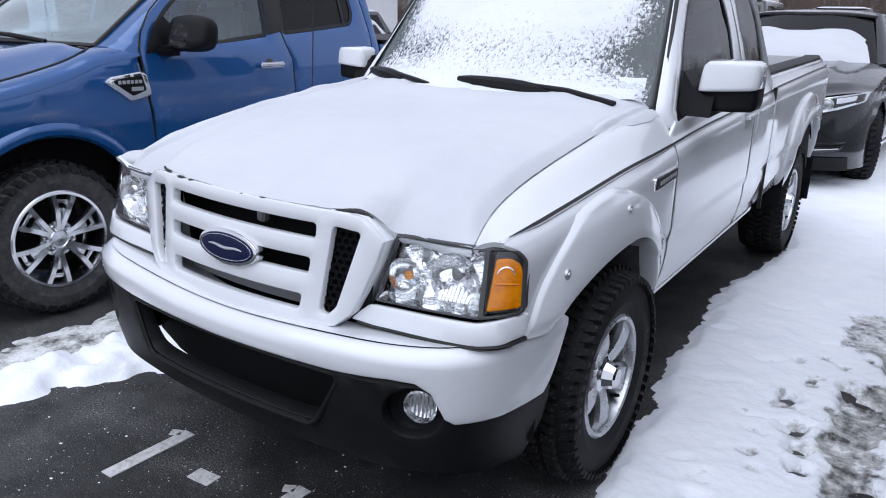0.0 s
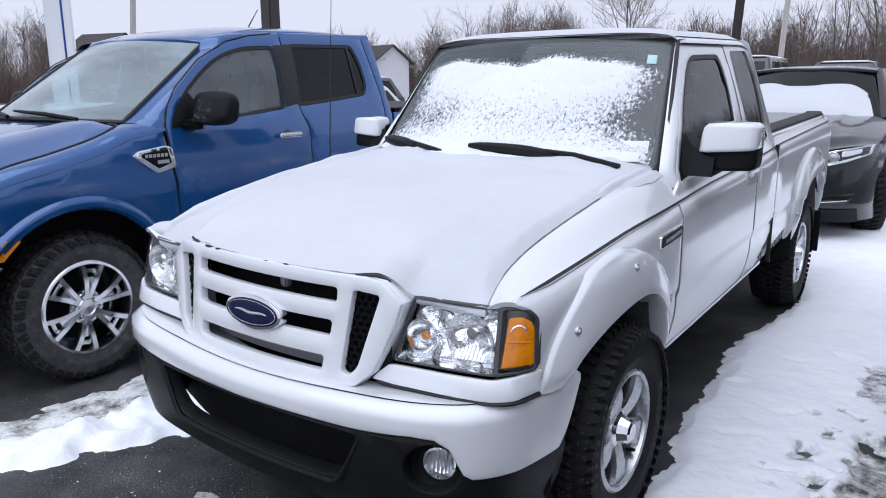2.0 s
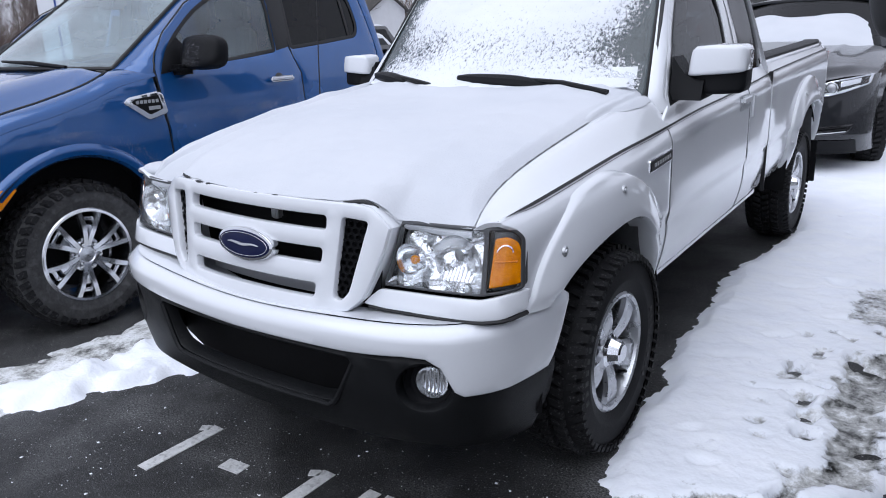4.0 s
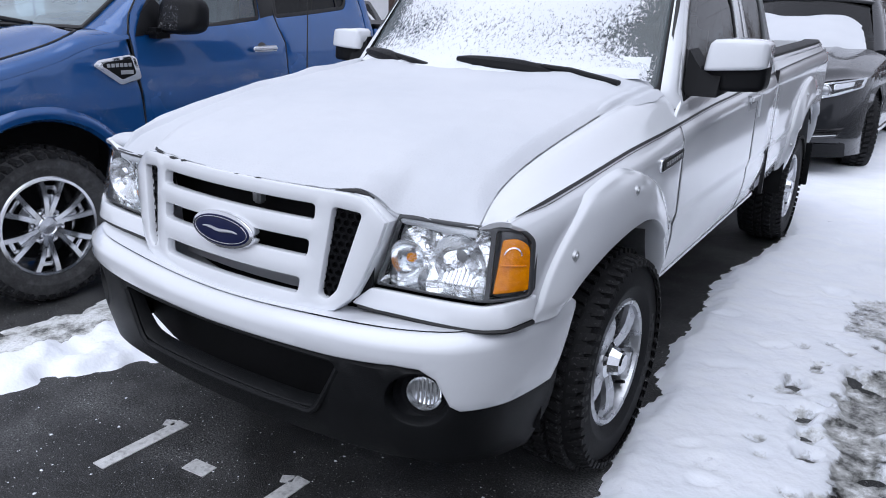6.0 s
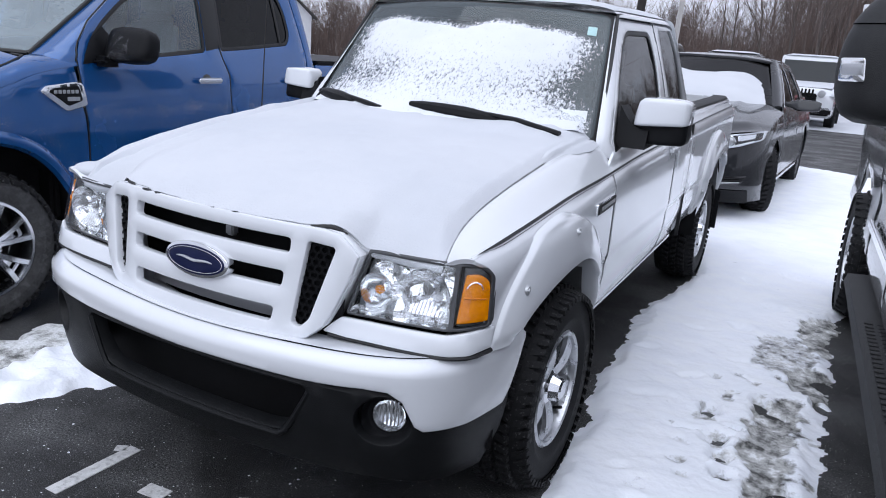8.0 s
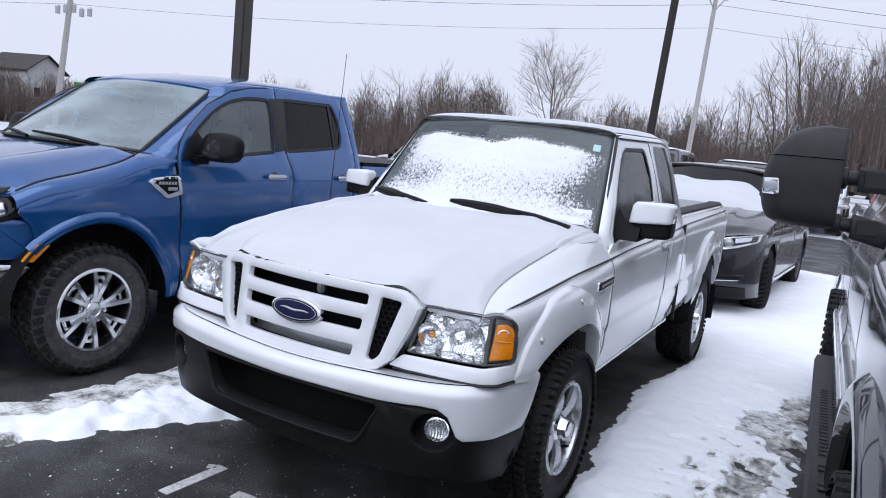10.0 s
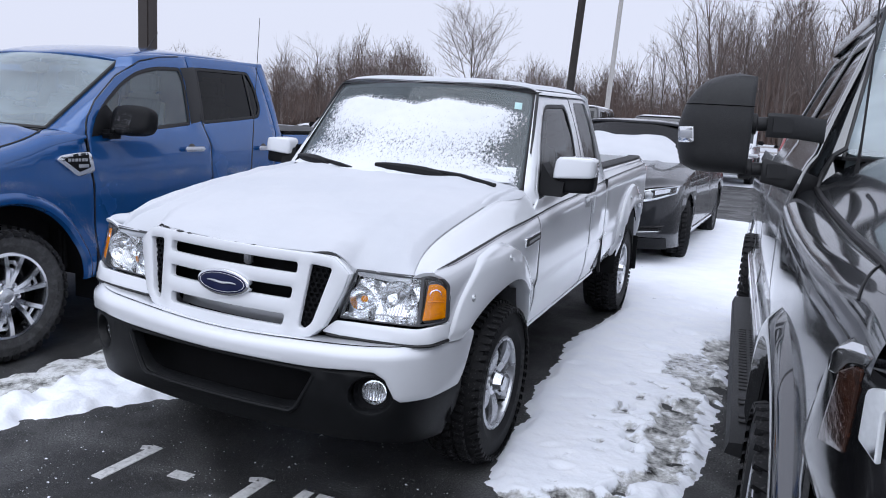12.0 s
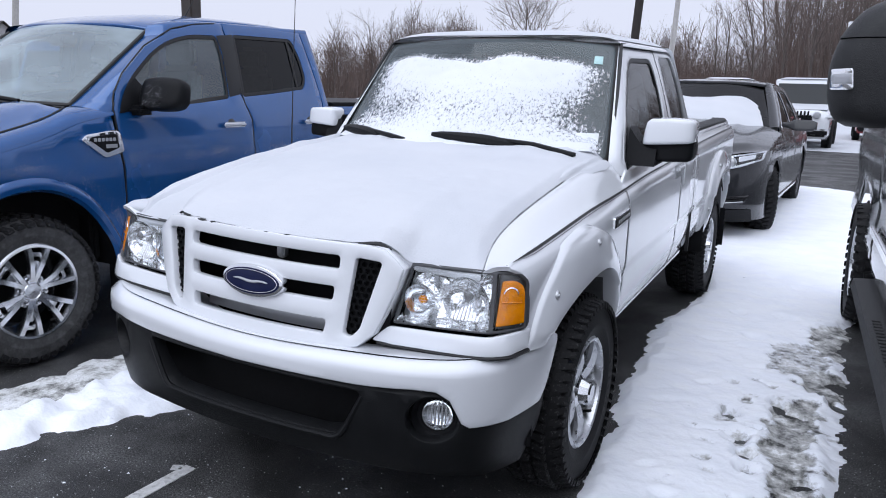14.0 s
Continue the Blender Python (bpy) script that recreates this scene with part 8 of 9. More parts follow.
part("underbody", box((1.5, 4.3, 0.25), (0, 2.6, 0.33), 0.05), DARK, sedan)
part("cabin_fill", box((1.3, 1.9, 0.55), (0, 2.7, 0.80), 0.08), CABIN, sedan)
ROWS_S = [(-0.085, 0.05), (-0.03, 0.05), (0.03, 0.05), (0.085, 0.05)]
for k, (x, y) in enumerate(((0.835, 1.02), (-0.835, 1.02), (0.835, 3.89), (-0.835, 3.89))):
    make_wheel(sedan, "wheel", (x, y, 0.345), 1 if x > 0 else -1, 0.345, 0.105, 0.235, "ten", ROWS_S, 65 + k, "black car tyre", "dark alloy rim", rim_mat=DARK_ALLOY, lugs=False).rotation_euler[2] = 0.30 if y < 2 else 0.0


def sedan_snow(u, v):
    uu = lerp(-0.97, 0.93 - 0.05 * v + 0.03 * rough(0, v, 5, 73), u)
    vv = lerp(-0.03, (0.66 + 0.04 * math.sin(u * 9) + 0.03 * rough(u, 0, 6, 71)) * (1 - 0.30 * abs(2 * u - 1) ** 6), v)
    e = min(u, 1 - u, v, 1 - v) / 0.22
    return s_shield(uu, vv, 0.004 + 0.040 * smooth01(e) * (1 + 0.2 * rough(u, v, 5, 72)))


sn = part("snow_slab", grid(40, 24, sedan_snow), SNOW, smooth=80)
sn.matrix_world = sedan.matrix_basis
sn.location, sn.rotation_euler, sn.scale = sedan.location, sedan.rotation_euler, sedan.scale
tagged(sn, "thick white snow slab on the sedan windshield", "snow", kind="stuff")


# ---- vehicles in the far rows ----
def far_vehicle(kind, paint, at, turn, label, snow=True, size=1.0):
    """A parked vehicle some way off: shell, glasshouse, panes, lamps, wheels and snow on its top. Its front looks to -y."""
    spec = {"suv": (4.7, 0.94, 1.72, 1.02, 0.36, (1.15, 2.0, 4.1, 4.62)), "pickup": (5.6, 0.98, 1.88, 1.12, 0.39, (1.55, 2.25, 3.6, 3.75)), "car": (4.6, 0.90, 1.46, 0.92, 0.33, (1.25, 2.1, 3.4, 4.0)), "boxy": (4.2, 0.80, 1.84, 1.12, 0.40, (1.35, 1.55, 4.05, 4.12))}[kind]
    length, w, top, belt, wr, (g0, g1, g2, g3) = spec
    v = thing({"suv": "suv", "pickup": "pickup_truck", "car": "car", "boxy": "off_road_car"}[kind], label, "car" if kind != "pickup" else "pickup truck", at, turn, "far rows of parked vehicles", size=size)
    rings = []
    for y, zt, k, zb in ((0.0, belt * 0.80, 0.86, 0.40), (0.08, belt * 0.90, 0.95, 0.30), (0.4, belt * 0.95, 1.0, 0.28), (g0, belt, 1.0, 0.28), (g3, belt + 0.02, 1.0, 0.28), (length - 0.15, belt + 0.02, 0.98, 0.32), (length, belt - 0.1, 0.90, 0.42)):
        half = [(0, zt + 0.02), (0.6 * w * k, zt + 0.012), (0.90 * w * k, zt - 0.02), (0.975 * w * k, zt - 0.10), (w * k, (zt + zb) / 2 + 0.05), (0.985 * w * k, zb + 0.10), (0.9 * w * k, zb), (0, zb)]
        rings.append([(x, y, z) for x, z in half] + [(-x, y, z) for x, z in reversed(half[1:-1])])
    part("body", loft(rings), paint, v)
    def house(z):
        t = (z - belt) / (top - belt)
        x = w * lerp(0.95, 0.95 if kind == "boxy" else 0.76, t)
        return x, lerp(g0, g1, t), lerp(g3, g2, t)
    gr_ = []
    for z, k in ((belt - 0.02, 1.0), (lerp(belt, top, 0.5), 1.0), (top - 0.06, 1.0), (top - 0.012, 0.96), (top, 0.86)):
        x, a, b = house(z)
        m = (a + b) / 2
        gr_.append([(px * k, m + (py - m) * k, z) for px, py in rounded([(-x, a), (x, a), (x, b), (-x, b)], 0.10, 3)])
    part("cab", loft(gr_), paint, v)
    z0, z1 = belt + 0.06, top - 0.13
    x0, a0, b0 = house(z0)
    x1, a1, b1 = house(z1)
    part("windshield", panel([(-x0 * 0.90, 0), (x0 * 0.90, 0), (x1 * 0.88, 1), (-x1 * 0.88, 1)], lambda x, t: (x, lerp(a0, a1, t) - 0.006, lerp(z0, z1, t)), (0, -1, 0), 0.006, 0.3, bev=0.002), PRIVACY, v)
    part("rear_window", panel([(-x0 * 0.85, 0), (x0 * 0.85, 0), (x1 * 0.85, 1), (-x1 * 0.85, 1)], lambda x, t: (x, lerp(b0, b1, t) + 0.006, lerp(z0, z1, t)), (0, 1, 0), 0.006, 0.3, bev=0.002), PRIVACY, v)
    for s in (-1, 1):
        for f0, f1 in ((0.10, 0.46), (0.52, 0.90)):
            part("side_window", panel([(f0, 0), (f1, 0), (f1, 1), (f0 + 0.04, 1)], lambda f, t, s=s: (s * (lerp(x0, x1, t) + 0.006), lerp(lerp(a0, b0, f), lerp(a1, b1, f), t), lerp(z0, z1, t)), (s, 0, 0), 0.006, 0.3, bev=0.002), PRIVACY, v)
        if kind == "boxy":
            part("headlight", lathe([(0.001, -0.05), (0.075, -0.045), (0.09, -0.02), (0.092, 0.02)], 20, "y", (s * 0.46, 0.0, 0.90)), SILVER, v)
            part("fender", box((0.34, 0.85, 0.10), (s * 0.78, 0.42, 0.86), 0.04), paint, v)
        else:
            part("headlight", box((0.34, 0.10, 0.13), (s * w * 0.68, 0.03, belt * 0.76), 0.03), SILVER, v)
        part("mirror", box((0.18, 0.08, 0.12), (s * (w + 0.08), g0 + 0.35, belt + 0.08), 0.03), PLASTIC, v)
        part("tail_light", box((0.10, 0.06, 0.25), (s * w * 0.86, length - 0.02, belt - 0.15), 0.02), REDLENS, v)
        for y in (0.95, length - 1.05):
            part("wheel_well", lathe([(wr + 0.08, -0.02), (wr + 0.08, 0.012), (0.01, 0.012)], 24, "x", (s * w * 0.985, y, wr)), DARK, v)
            part("tyre", lathe([(wr * 0.62, -0.12), (wr - 0.03, -0.12), (wr, -0.09), (wr, 0.09), (wr - 0.03, 0.12), (wr * 0.62, 0.12), (wr * 0.6, 0.06), (0.02, 0.05)], 28, "x", (s * (w - 0.08), y, wr)), RUBBER, v)
    part("grille", box((w * 0.9, 0.06, 0.22), (0, 0.0, belt * 0.70), 0.03), GLOSS_BLACK, v)
    part("bumper", box((w * 1.85, 0.14, 0.20), (0, 0.02, 0.46), 0.05), PLASTIC, v)
    if kind == "boxy":
        for k in range(7):
            part("grille_slot", box((0.045, 0.02, 0.20), ((k - 3) * 0.085, -0.035, 0.90), 0.01), DARK, v)
    if kind == "pickup":
        part("bed_floor", box((w * 1.75, length - g3 - 0.25, 0.02), (0, (length + g3) / 2, belt + 0.03), 0.005), PLASTIC, v)
    if snow:
        cap = part("snow_cap", grid(12, 12, lambda u, t: (lerp(-house(top)[0], house(top)[0], u) * 0.86, lerp(g1, g2, t), top - 0.004 + 0.05 * smooth01(min(u, 1 - u, t, 1 - t) / 0.12))), SNOW, v, "thin snow cover", smooth=80)
        part("hood_snow", grid(12, 12, lambda u, t: (lerp(-w, w, u) * 0.84, lerp(0.15, g0 + 0.15, t), lerp(belt * 0.92, belt + 0.02, t) + 0.012 + 0.04 * smooth01(min(u, 1 - u, t, 1 - t) / 0.12))), SNOW, v, smooth=80)
    return v


RED = mat("red_car_paint", (0.22, 0.012, 0.015), 0.3, coat=0.8, vary=0.08)
BLACKP = mat("black_car_paint", (0.012, 0.012, 0.014), 0.22, coat=0.9, vary=0.1)
SILVERP = mat("silver_car_paint", (0.34, 0.35, 0.37), 0.3, metal=0.5, coat=0.7, vary=0.06)
BRIGHT_BLUE = mat("bright_blue_paint", (0.006, 0.09, 0.30), 0.3, metal=0.3, coat=0.8, vary=0.1)
far_vehicle("boxy", WHITE, (0.38, 23.2, 0.0), -1.5, "white boxy off-road car, snow on its hood", size=1.15)
far_vehicle("pickup", RED, (3.0, 29.5, 0.05), 0, "red pickup parked beyond the white off-road car")
far_vehicle("suv", BLACKP, (5.5, 30.5, 0.05), 0, "black suv with snow on its roof")
far_vehicle("suv", BLACKP, (-2.1, 31.4, 0.05), 180, "black suv with a thin snow cover in the far row", size=1.2)
far_vehicle("suv", BLACKP, (-5.1, 30.8, 0.05), 180, "black suv under a thick snow cover", size=1.32)
far_vehicle("suv", WHITE, (-7.6, 25.0, 0.05), 0, "white suv in the far row")
far_vehicle("pickup", WHITE, (-3.5, 12.1, 0.0), 180, "white pickup with snow on its cab, parked tail first", size=1.08)
far_vehicle("suv", BLACKP, (-10.3, 16.6, 0.0), 0, "black suv behind the blue pickup", size=1.15)
far_vehicle("suv", SILVERP, (-7.7, 12.3, 0.0), 0, "silver car under snow behind the blue pickup", size=1.08)
far_vehicle("pickup", BRIGHT_BLUE, (-7.0, 8.2, 0.0), 180, "bright blue pickup parked tail first beyond the darker blue one", size=1.02)
far_vehicle("suv", RED, (-11.6, 6.0, 0.0), 0, "red car beyond the blue pickups", snow=False, size=1.12)
far_vehicle("suv", RED, (-14.5, 9.0, 0.0), 0, "dark red suv in the far row")
far_vehicle("car", WHITE, (-12.0, 11.0, 0.0), 0, "white car under snow")
far_vehicle("suv", BLACKP, (-16.5, 16.0, 0.0), 0, "black suv in the far row")
far_vehicle("suv", SILVERP, (-11.5, 19.0, 0.0), 0, "silver suv in the far row")
far_vehicle("car", WHITE, (-20.0, 14.0, 0.0), 0, "white car in the far row")


# ---- poles, wires, sign, houses ----
POLE_BROWN = mat("brown_painted_steel", (0.045, 0.036, 0.032), 0.45, vary=0.15, bump=0.1)
POLE_WOOD = mat("weathered_pole_wood", (0.40, 0.385, 0.37), 0.9, vary=0.2, scale=12, bump=0.4, bump_scale=40)
POLE_DARK = mat("dark_tarred_pole", (0.035, 0.030, 0.028), 0.8, vary=0.25)
lp = thing("light_pole", "square brown steel parking lot light pole", "pole", (-5.30, 4.96, 0))
part("mast", box((0.165, 0.165, 9.0), (0, 0, 4.5), 0.012), POLE_BROWN, lp)
part("base", lathe([(0.30, 0.0), (0.30, 0.72), (0.27, 0.76), (0.001, 0.76)], 28, "z"), mat("concrete", (0.34, 0.33, 0.32), 0.9, bump=0.3), lp)
part("arm", box((1.6, 0.10, 0.10), (0, 0, 8.9), 0.01), POLE_BROWN, lp)
for s in (-1, 1):
    part("lamp_head", box((0.6, 0.36, 0.14), (s * 1.0, 0, 8.9), 0.03), POLE_BROWN, lp)
p1 = thing("utility_pole", "dark leaning utility pole behind the parked vehicles", "pole", (-3.48, 17.97, 0))
part("mast", tube([(0, 0, 0), (0.25, 0, 5), (0.55, 0, 11)], [0.11, 0.10, 0.08], 14), POLE_DARK, p1)
p2 = thing("utility_pole", "pale weathered wooden utility pole with wires", "pole", (-7.75, 44.0, 0))
part("mast", tube([(0, 0, 0), (0.22, 0, 6), (0.45, 0, 12.3)], [0.16, 0.14, 0.115], 14), POLE_WOOD, p2)
part("crossarm", box((2.2, 0.12, 0.14), (0.43, 0, 11.75), 0.01, Matrix.Rotation(radians(66), 4, "Z")), POLE_WOOD, p2)
for s in (-1, 1):
    part("brace", tube([(0.42, 0, 10.9), (0.43 + s * 0.36, s * 0.80, 11.7)], 0.035, 6), POLE_WOOD, p2)
for k in (-0.55, 0.0, 0.55):
    part("insulator", lathe([(0.03, 0), (0.05, 0.05), (0.03, 0.12), (0.001, 0.14)], 10, "z", (0.43 + k * 0.7, k * 1.6, 11.83)), SILVER, p2)
p3 = thing("utility_pole", "distant utility pole with crossarms and equipment", "pole", (-40.0, 25.3, 0))
part("mast", tube([(0, 0, 0), (0.26, 0.42, 6), (0.44, 0.72, 10.2)], [0.19, 0.16, 0.13], 12), POLE_WOOD, p3)
for z in (9.3, 8.2):
    part("crossarm", box((2.2, 0.11, 0.11), (0.043 * z, 0.07 * z, z), 0.01, Matrix.Rotation(radians(50), 4, "Z") @ Matrix.Rotation(radians(-9), 4, "Y")), POLE_WOOD, p3)
for k in range(5):
    part("equipment", lathe([(0.001, 0), (0.13, 0.0), (0.14, 0.42), (0.06, 0.52), (0.001, 0.52)], 12, "z", (0.31 + (k - 1.4) * 0.24, 0.50 + (k - 1.4) * 0.34, 6.95 + 0.09 * (k % 3))), SILVER, p3)


def wire(a, b, sag, r=0.009):
    a, b = Vector(a), Vector(b)
    w = part("overhead_wire", tube([a.lerp(b, t) - Vector((0, 0, sag * 4 * t * (1 - t))) for t in np.linspace(0, 1, 24)], r, 4), SEAL)
    return tagged(w, "thin dark overhead power wire", "wire", "overhead wires")


for za, zb, zc, ra in ((11.95, 9.6, 11.5, 0.014), (11.25, 9.0, 10.8, 0.010), (9.95, 7.6, 9.5, 0.008)):
    wire((-7.3, 44, za), (-39.5, 26.0, zb), 0.5, ra)
    wire((-7.3, 44, za), (45, 66, zc), 0.9, ra)
    wire((-39.5, 26.0, zb), (-88, 2, zb), 0.9, ra)

sign = thing("pylon_sign", "white pylon sign with a blue oval on top", "sign", (-52.4, 28.1, 0), 55, size=2.2)
part("pylon", box((0.80, 0.40, 5.0), (0, 0, 2.5), 0.04), WHITE, sign)
part("pylon_stripe", box((0.06, 0.02, 5.0), (0.12, -0.205, 2.5), 0.004), mat("sign_blue", (0.01, 0.05, 0.25), 0.4), sign, "blue stripe")
ov = [(1.25 * math.cos(k * math.tau / 40), 5.4 + 0.60 * math.sin(k * math.tau / 40)) for k in range(40)]
ov2 = [(1.17 * math.cos(k * math.tau / 40), 5.4 + 0.52 * math.sin(k * math.tau / 40)) for k in range(40)]
part("oval_rim", panel(ov, lambda x, z: (x, -0.26, z), (0, -1, 0), 0.4, 0.2, bev=0.05, back=True), PAPER, sign)
part("oval_face", panel(ov2, lambda x, z: (x, -0.275, z), (0, -1, 0), 0.02, 0.2, bev=0.01), NAVY, sign)
part("oval_flourish", tube([(x, -0.29, 5.4 + 0.07 * math.sin(x * 5)) for x in np.linspace(-0.75, 0.75, 20)], [0.01 + 0.06 * math.sin(k / 19 * math.pi) for k in range(20)], 6), PAPER, sign)

SIDING = mat("pale_siding", (0.60, 0.60, 0.61), 0.8, vary=0.06, scale=2)
SHINGLE = mat("dark_shingles", (0.055, 0.050, 0.048), 0.9, vary=0.2, scale=4, bump=0.3)


def house(at, turn, wide, deep, eave, ridge, label, windows=True):
    h = thing("house", label, "house", at, turn, "houses beyond the lot")
    wl_ = [(-wide / 2, 0), (wide / 2, 0), (wide / 2, eave), (0, ridge), (-wide / 2, eave)]
    part("wall", loft([[(x, y, z) for x, z in wl_] for y in (0, deep)]), SIDING, h, smooth=0)
    for s in (-1, 1):
        part("roof", loft([[(s * -0.0, y, ridge + 0.12), (s * (wide / 2 + 0.4), y, eave - 0.15), (s * (wide / 2 + 0.4), y, eave - 0.27), (0, y, ridge)] for y in (-0.4, deep + 0.4)]), SHINGLE, h, smooth=0)
    for x in (-wide * 0.25, wide * 0.2) if windows else ():
        wd = part("window", box((1.0, 0.08, 1.2), (x, -0.02, eave * 0.55), 0.01), PAPER, h)
        part("pane", box((0.86, 0.02, 1.06), (x, -0.07, eave * 0.55), 0.005), PRIVACY, wd)
    return h


house((-82.3, 52.0, 0), 100, 5.2, 6.5, 5.7, 7.4, "white gabled house with a dark roof")
house((-43.6, 54.5, 0), 74, 3.9, 4.5, 3.5, 4.9, "small white gabled house before the woods", False)
banner = thing("roadside_board", "green and white roadside advertising board", "sign", (-39.2, 26.9, 0), 50)
part("board", box((1.6, 0.08, 1.6), (0, 0, 2.4), 0.02), mat("green_board", (0.06, 0.20, 0.07), 0.6), banner)
for s in (-1, 1):
    part("post", box((0.1, 0.1, 1.7), (s * 0.7, 0, 0.85), 0.01), POLE_WOOD, banner)
fence = thing("fence", "low snowy guard fence along the lot's end", "fence", (0, 60, 0))
for k in range(24):
    part("post", box((0.10, 0.10, 1.1), (-34 + k * 2.6, 0, 0.55), 0.01), POLE_WOOD, fence)
part("rail", box((62, 0.05, 0.12), (-4, -0.05, 0.95), 0.01), POLE_WOOD, fence)
part("rail", box((62, 0.05, 0.12), (-4, -0.05, 0.55), 0.01), POLE_WOOD, fence)
def berm(u, v):
    x = lerp(-70, 45, u)
    return (x, lerp(62, 74, v), 1.5 * math.sin(v * math.pi) * (0.8 + 0.4 * rough(x, 0, 0.08, 81)) - 0.05)
tagged(part("snow_berm", grid(90, 9, berm), SNOW, smooth=80), "long low snow-covered bank before the woods", "snow", kind="stuff")


# ---- bare winter trees ----
def grow(seed, height, spread, levels=4, upright=0.6, split=(1, 2), thin=1.0, reach=1.0):
    """The trunk's and the twigs' triangles of one bare tree."""
    rnd = random.Random(seed)
    trunk, twigs = ([], []), ([], [])
    def limb(store, p, q, r0, r1, sides):
        v, f = store
        d = (q - p).normalized()
        a = d.cross(Vector((0.31, 0.95, 0.1)))
        a.normalize()
        b = d.cross(a)
        s = len(v)
        for c, r in ((p, r0), (q, r1)):
            for k in range(sides):
                t = k * math.tau / sides
                v.append(tuple(c + a * (math.cos(t) * r) + b * (math.sin(t) * r)))
        if sides == 2:
            f.append((s, s + 1, s + 3, s + 2))
            return
        for k in range(sides):
            j = (k + 1) % sides
            f.append((s + k, s + j, s + sides + j, s + sides + k))
    def branch(p, d, length, r, level):
        n = {0: 2, 1: 2, 2: 3}.get(level, 5 if level < levels else 8)
        bare = 0.30 if level == levels else 0.18
        for k in range(n):
            wob = 0.05 if level == levels else 0.15
            d = (d + Vector((rnd.gauss(0, wob), rnd.gauss(0, wob), (0.10 if level < levels else 0.02) * upright))).normalized()
            q = p + d * (length / n)
            r1 = r * (0.86 if level else 0.6)
            limb(trunk if level >= levels - 1 else twigs, p, q, r, r1, 7 if level == levels else (4 if level > 1 else 2))
            p, r = q, r1
            if level and (k + 1) / n > bare:
                for _ in range(rnd.choice(split) if k < n - 1 else 2):
                    side = Vector((rnd.gauss(0, 1), rnd.gauss(0, 1), 0))
                    side.normalize()
                    side = (side - d * side.dot(d)).normalized()
                    nd = (d + side * spread * rnd.uniform(0.7, 1.3)).normalized()
                    left = 1 - (k + 1) / n
                    branch(p, nd, length * (0.26 + 0.34 * left) * rnd.uniform(0.8, 1.2) * (reach if level == levels else 1), r * rnd.uniform(0.45, 0.62), level - 1)
    branch(Vector((0, 0, 0)), Vector((rnd.gauss(0, 0.03), rnd.gauss(0, 0.03), 1)).normalized(), height * 0.85, height * 0.0125 * thin, levels)
    top = max(v[2] for v in trunk[0] + twigs[0])
    k = height / top
    return [([(x * k, y * k, z * k) for x, y, z in v], f) for v, f in (trunk, twigs)]


def bearing(az, dist):
    return (1.8 + dist * math.sin(radians(az)), -2.2 + dist * math.cos(radians(az)))


rnd = random.Random(7)
models = []
for k, (hh, sp, up, lv, th, rc, spl) in enumerate(((12.5, 0.85, 0.9, 4, 1.15, 1.5, (2, 2, 3)), (12.5, 0.66, 1.2, 4, 0.85, 0.9, (1, 2, 2)), (11.5, 0.74, 1.1, 4, 0.85, 1.0, (1, 2, 2)), (10.0, 0.72, 1.0, 3, 0.8, 1.0, (1, 2, 2)), (12.5, 0.60, 1.3, 4, 0.75, 0.8, (1, 2)), (9.0, 0.78, 1.0, 3, 0.8, 1.1, (1, 2, 2)),
                                                   (10.5, 0.68, 1.1, 3, 0.75, 1.0, (1, 1, 2)), (12.0, 0.60, 1.3, 3, 0.7, 0.8, (1, 1, 2)), (9.0, 0.78, 1.0, 3, 0.8, 1.1, (1, 1, 2)))):
    models.append(grow(100 + k, hh, sp, lv, up, spl, th, rc))


def tree_thing(model, at, turn, size, label):
    t = thing("tree", label, "tree", (*at, 0), turn, "bare winter trees", size=size)
    for nm, (v, f), m in (("trunk", model[0], BARK), ("crown", model[1], TWIG)):
        key = f"{nm}_{models.index(model)}"
        me = bpy.data.meshes.get(key)
        if not me:
            me = bpy.data.meshes.new(key)
            me.from_pydata(v, [], f)
            me.materials.append(m)
        o = new(nm, me)
        o.parent = t
    return t


tree_thing(models[0], bearing(-21.7, 72), 20, 1.08, "large lone bare tree with a broad round crown")
for az, d, k, sz in ((-6.0, 66, 1, 1.0), (-4.2, 70, 2, 1.1), (-2.4, 62, 1, 0.98), (-0.6, 67, 4, 1.05), (0.8, 60, 2, 1.15), (2.4, 64, 1, 1.12), (3.8, 62, 4, 1.15), (5.4, 60, 2, 1.25), (7.4, 64, 1, 1.1),
                     (-7.6, 72, 2, 0.95), (-8.8, 74, 4, 0.85), (-13.2, 76, 3, 0.9), (-31.0, 80, 1, 0.78), (-33.0, 82, 2, 0.85), (-35.5, 80, 3, 0.95), (-28.0, 84, 2, 0.82), (-25.6, 85, 4, 0.78), (-49, 62, 0, 0.42), (-41.5, 70, 0, 0.55), (-66, 58, 1, 0.75), (-69, 60, 2, 0.8), (-63, 62, 3, 0.7)):
    tree_thing(models[k], bearing(az + rnd.uniform(-0.3, 0.3), d), rnd.uniform(0, 360), sz, "tall bare tree at the edge of the woods")


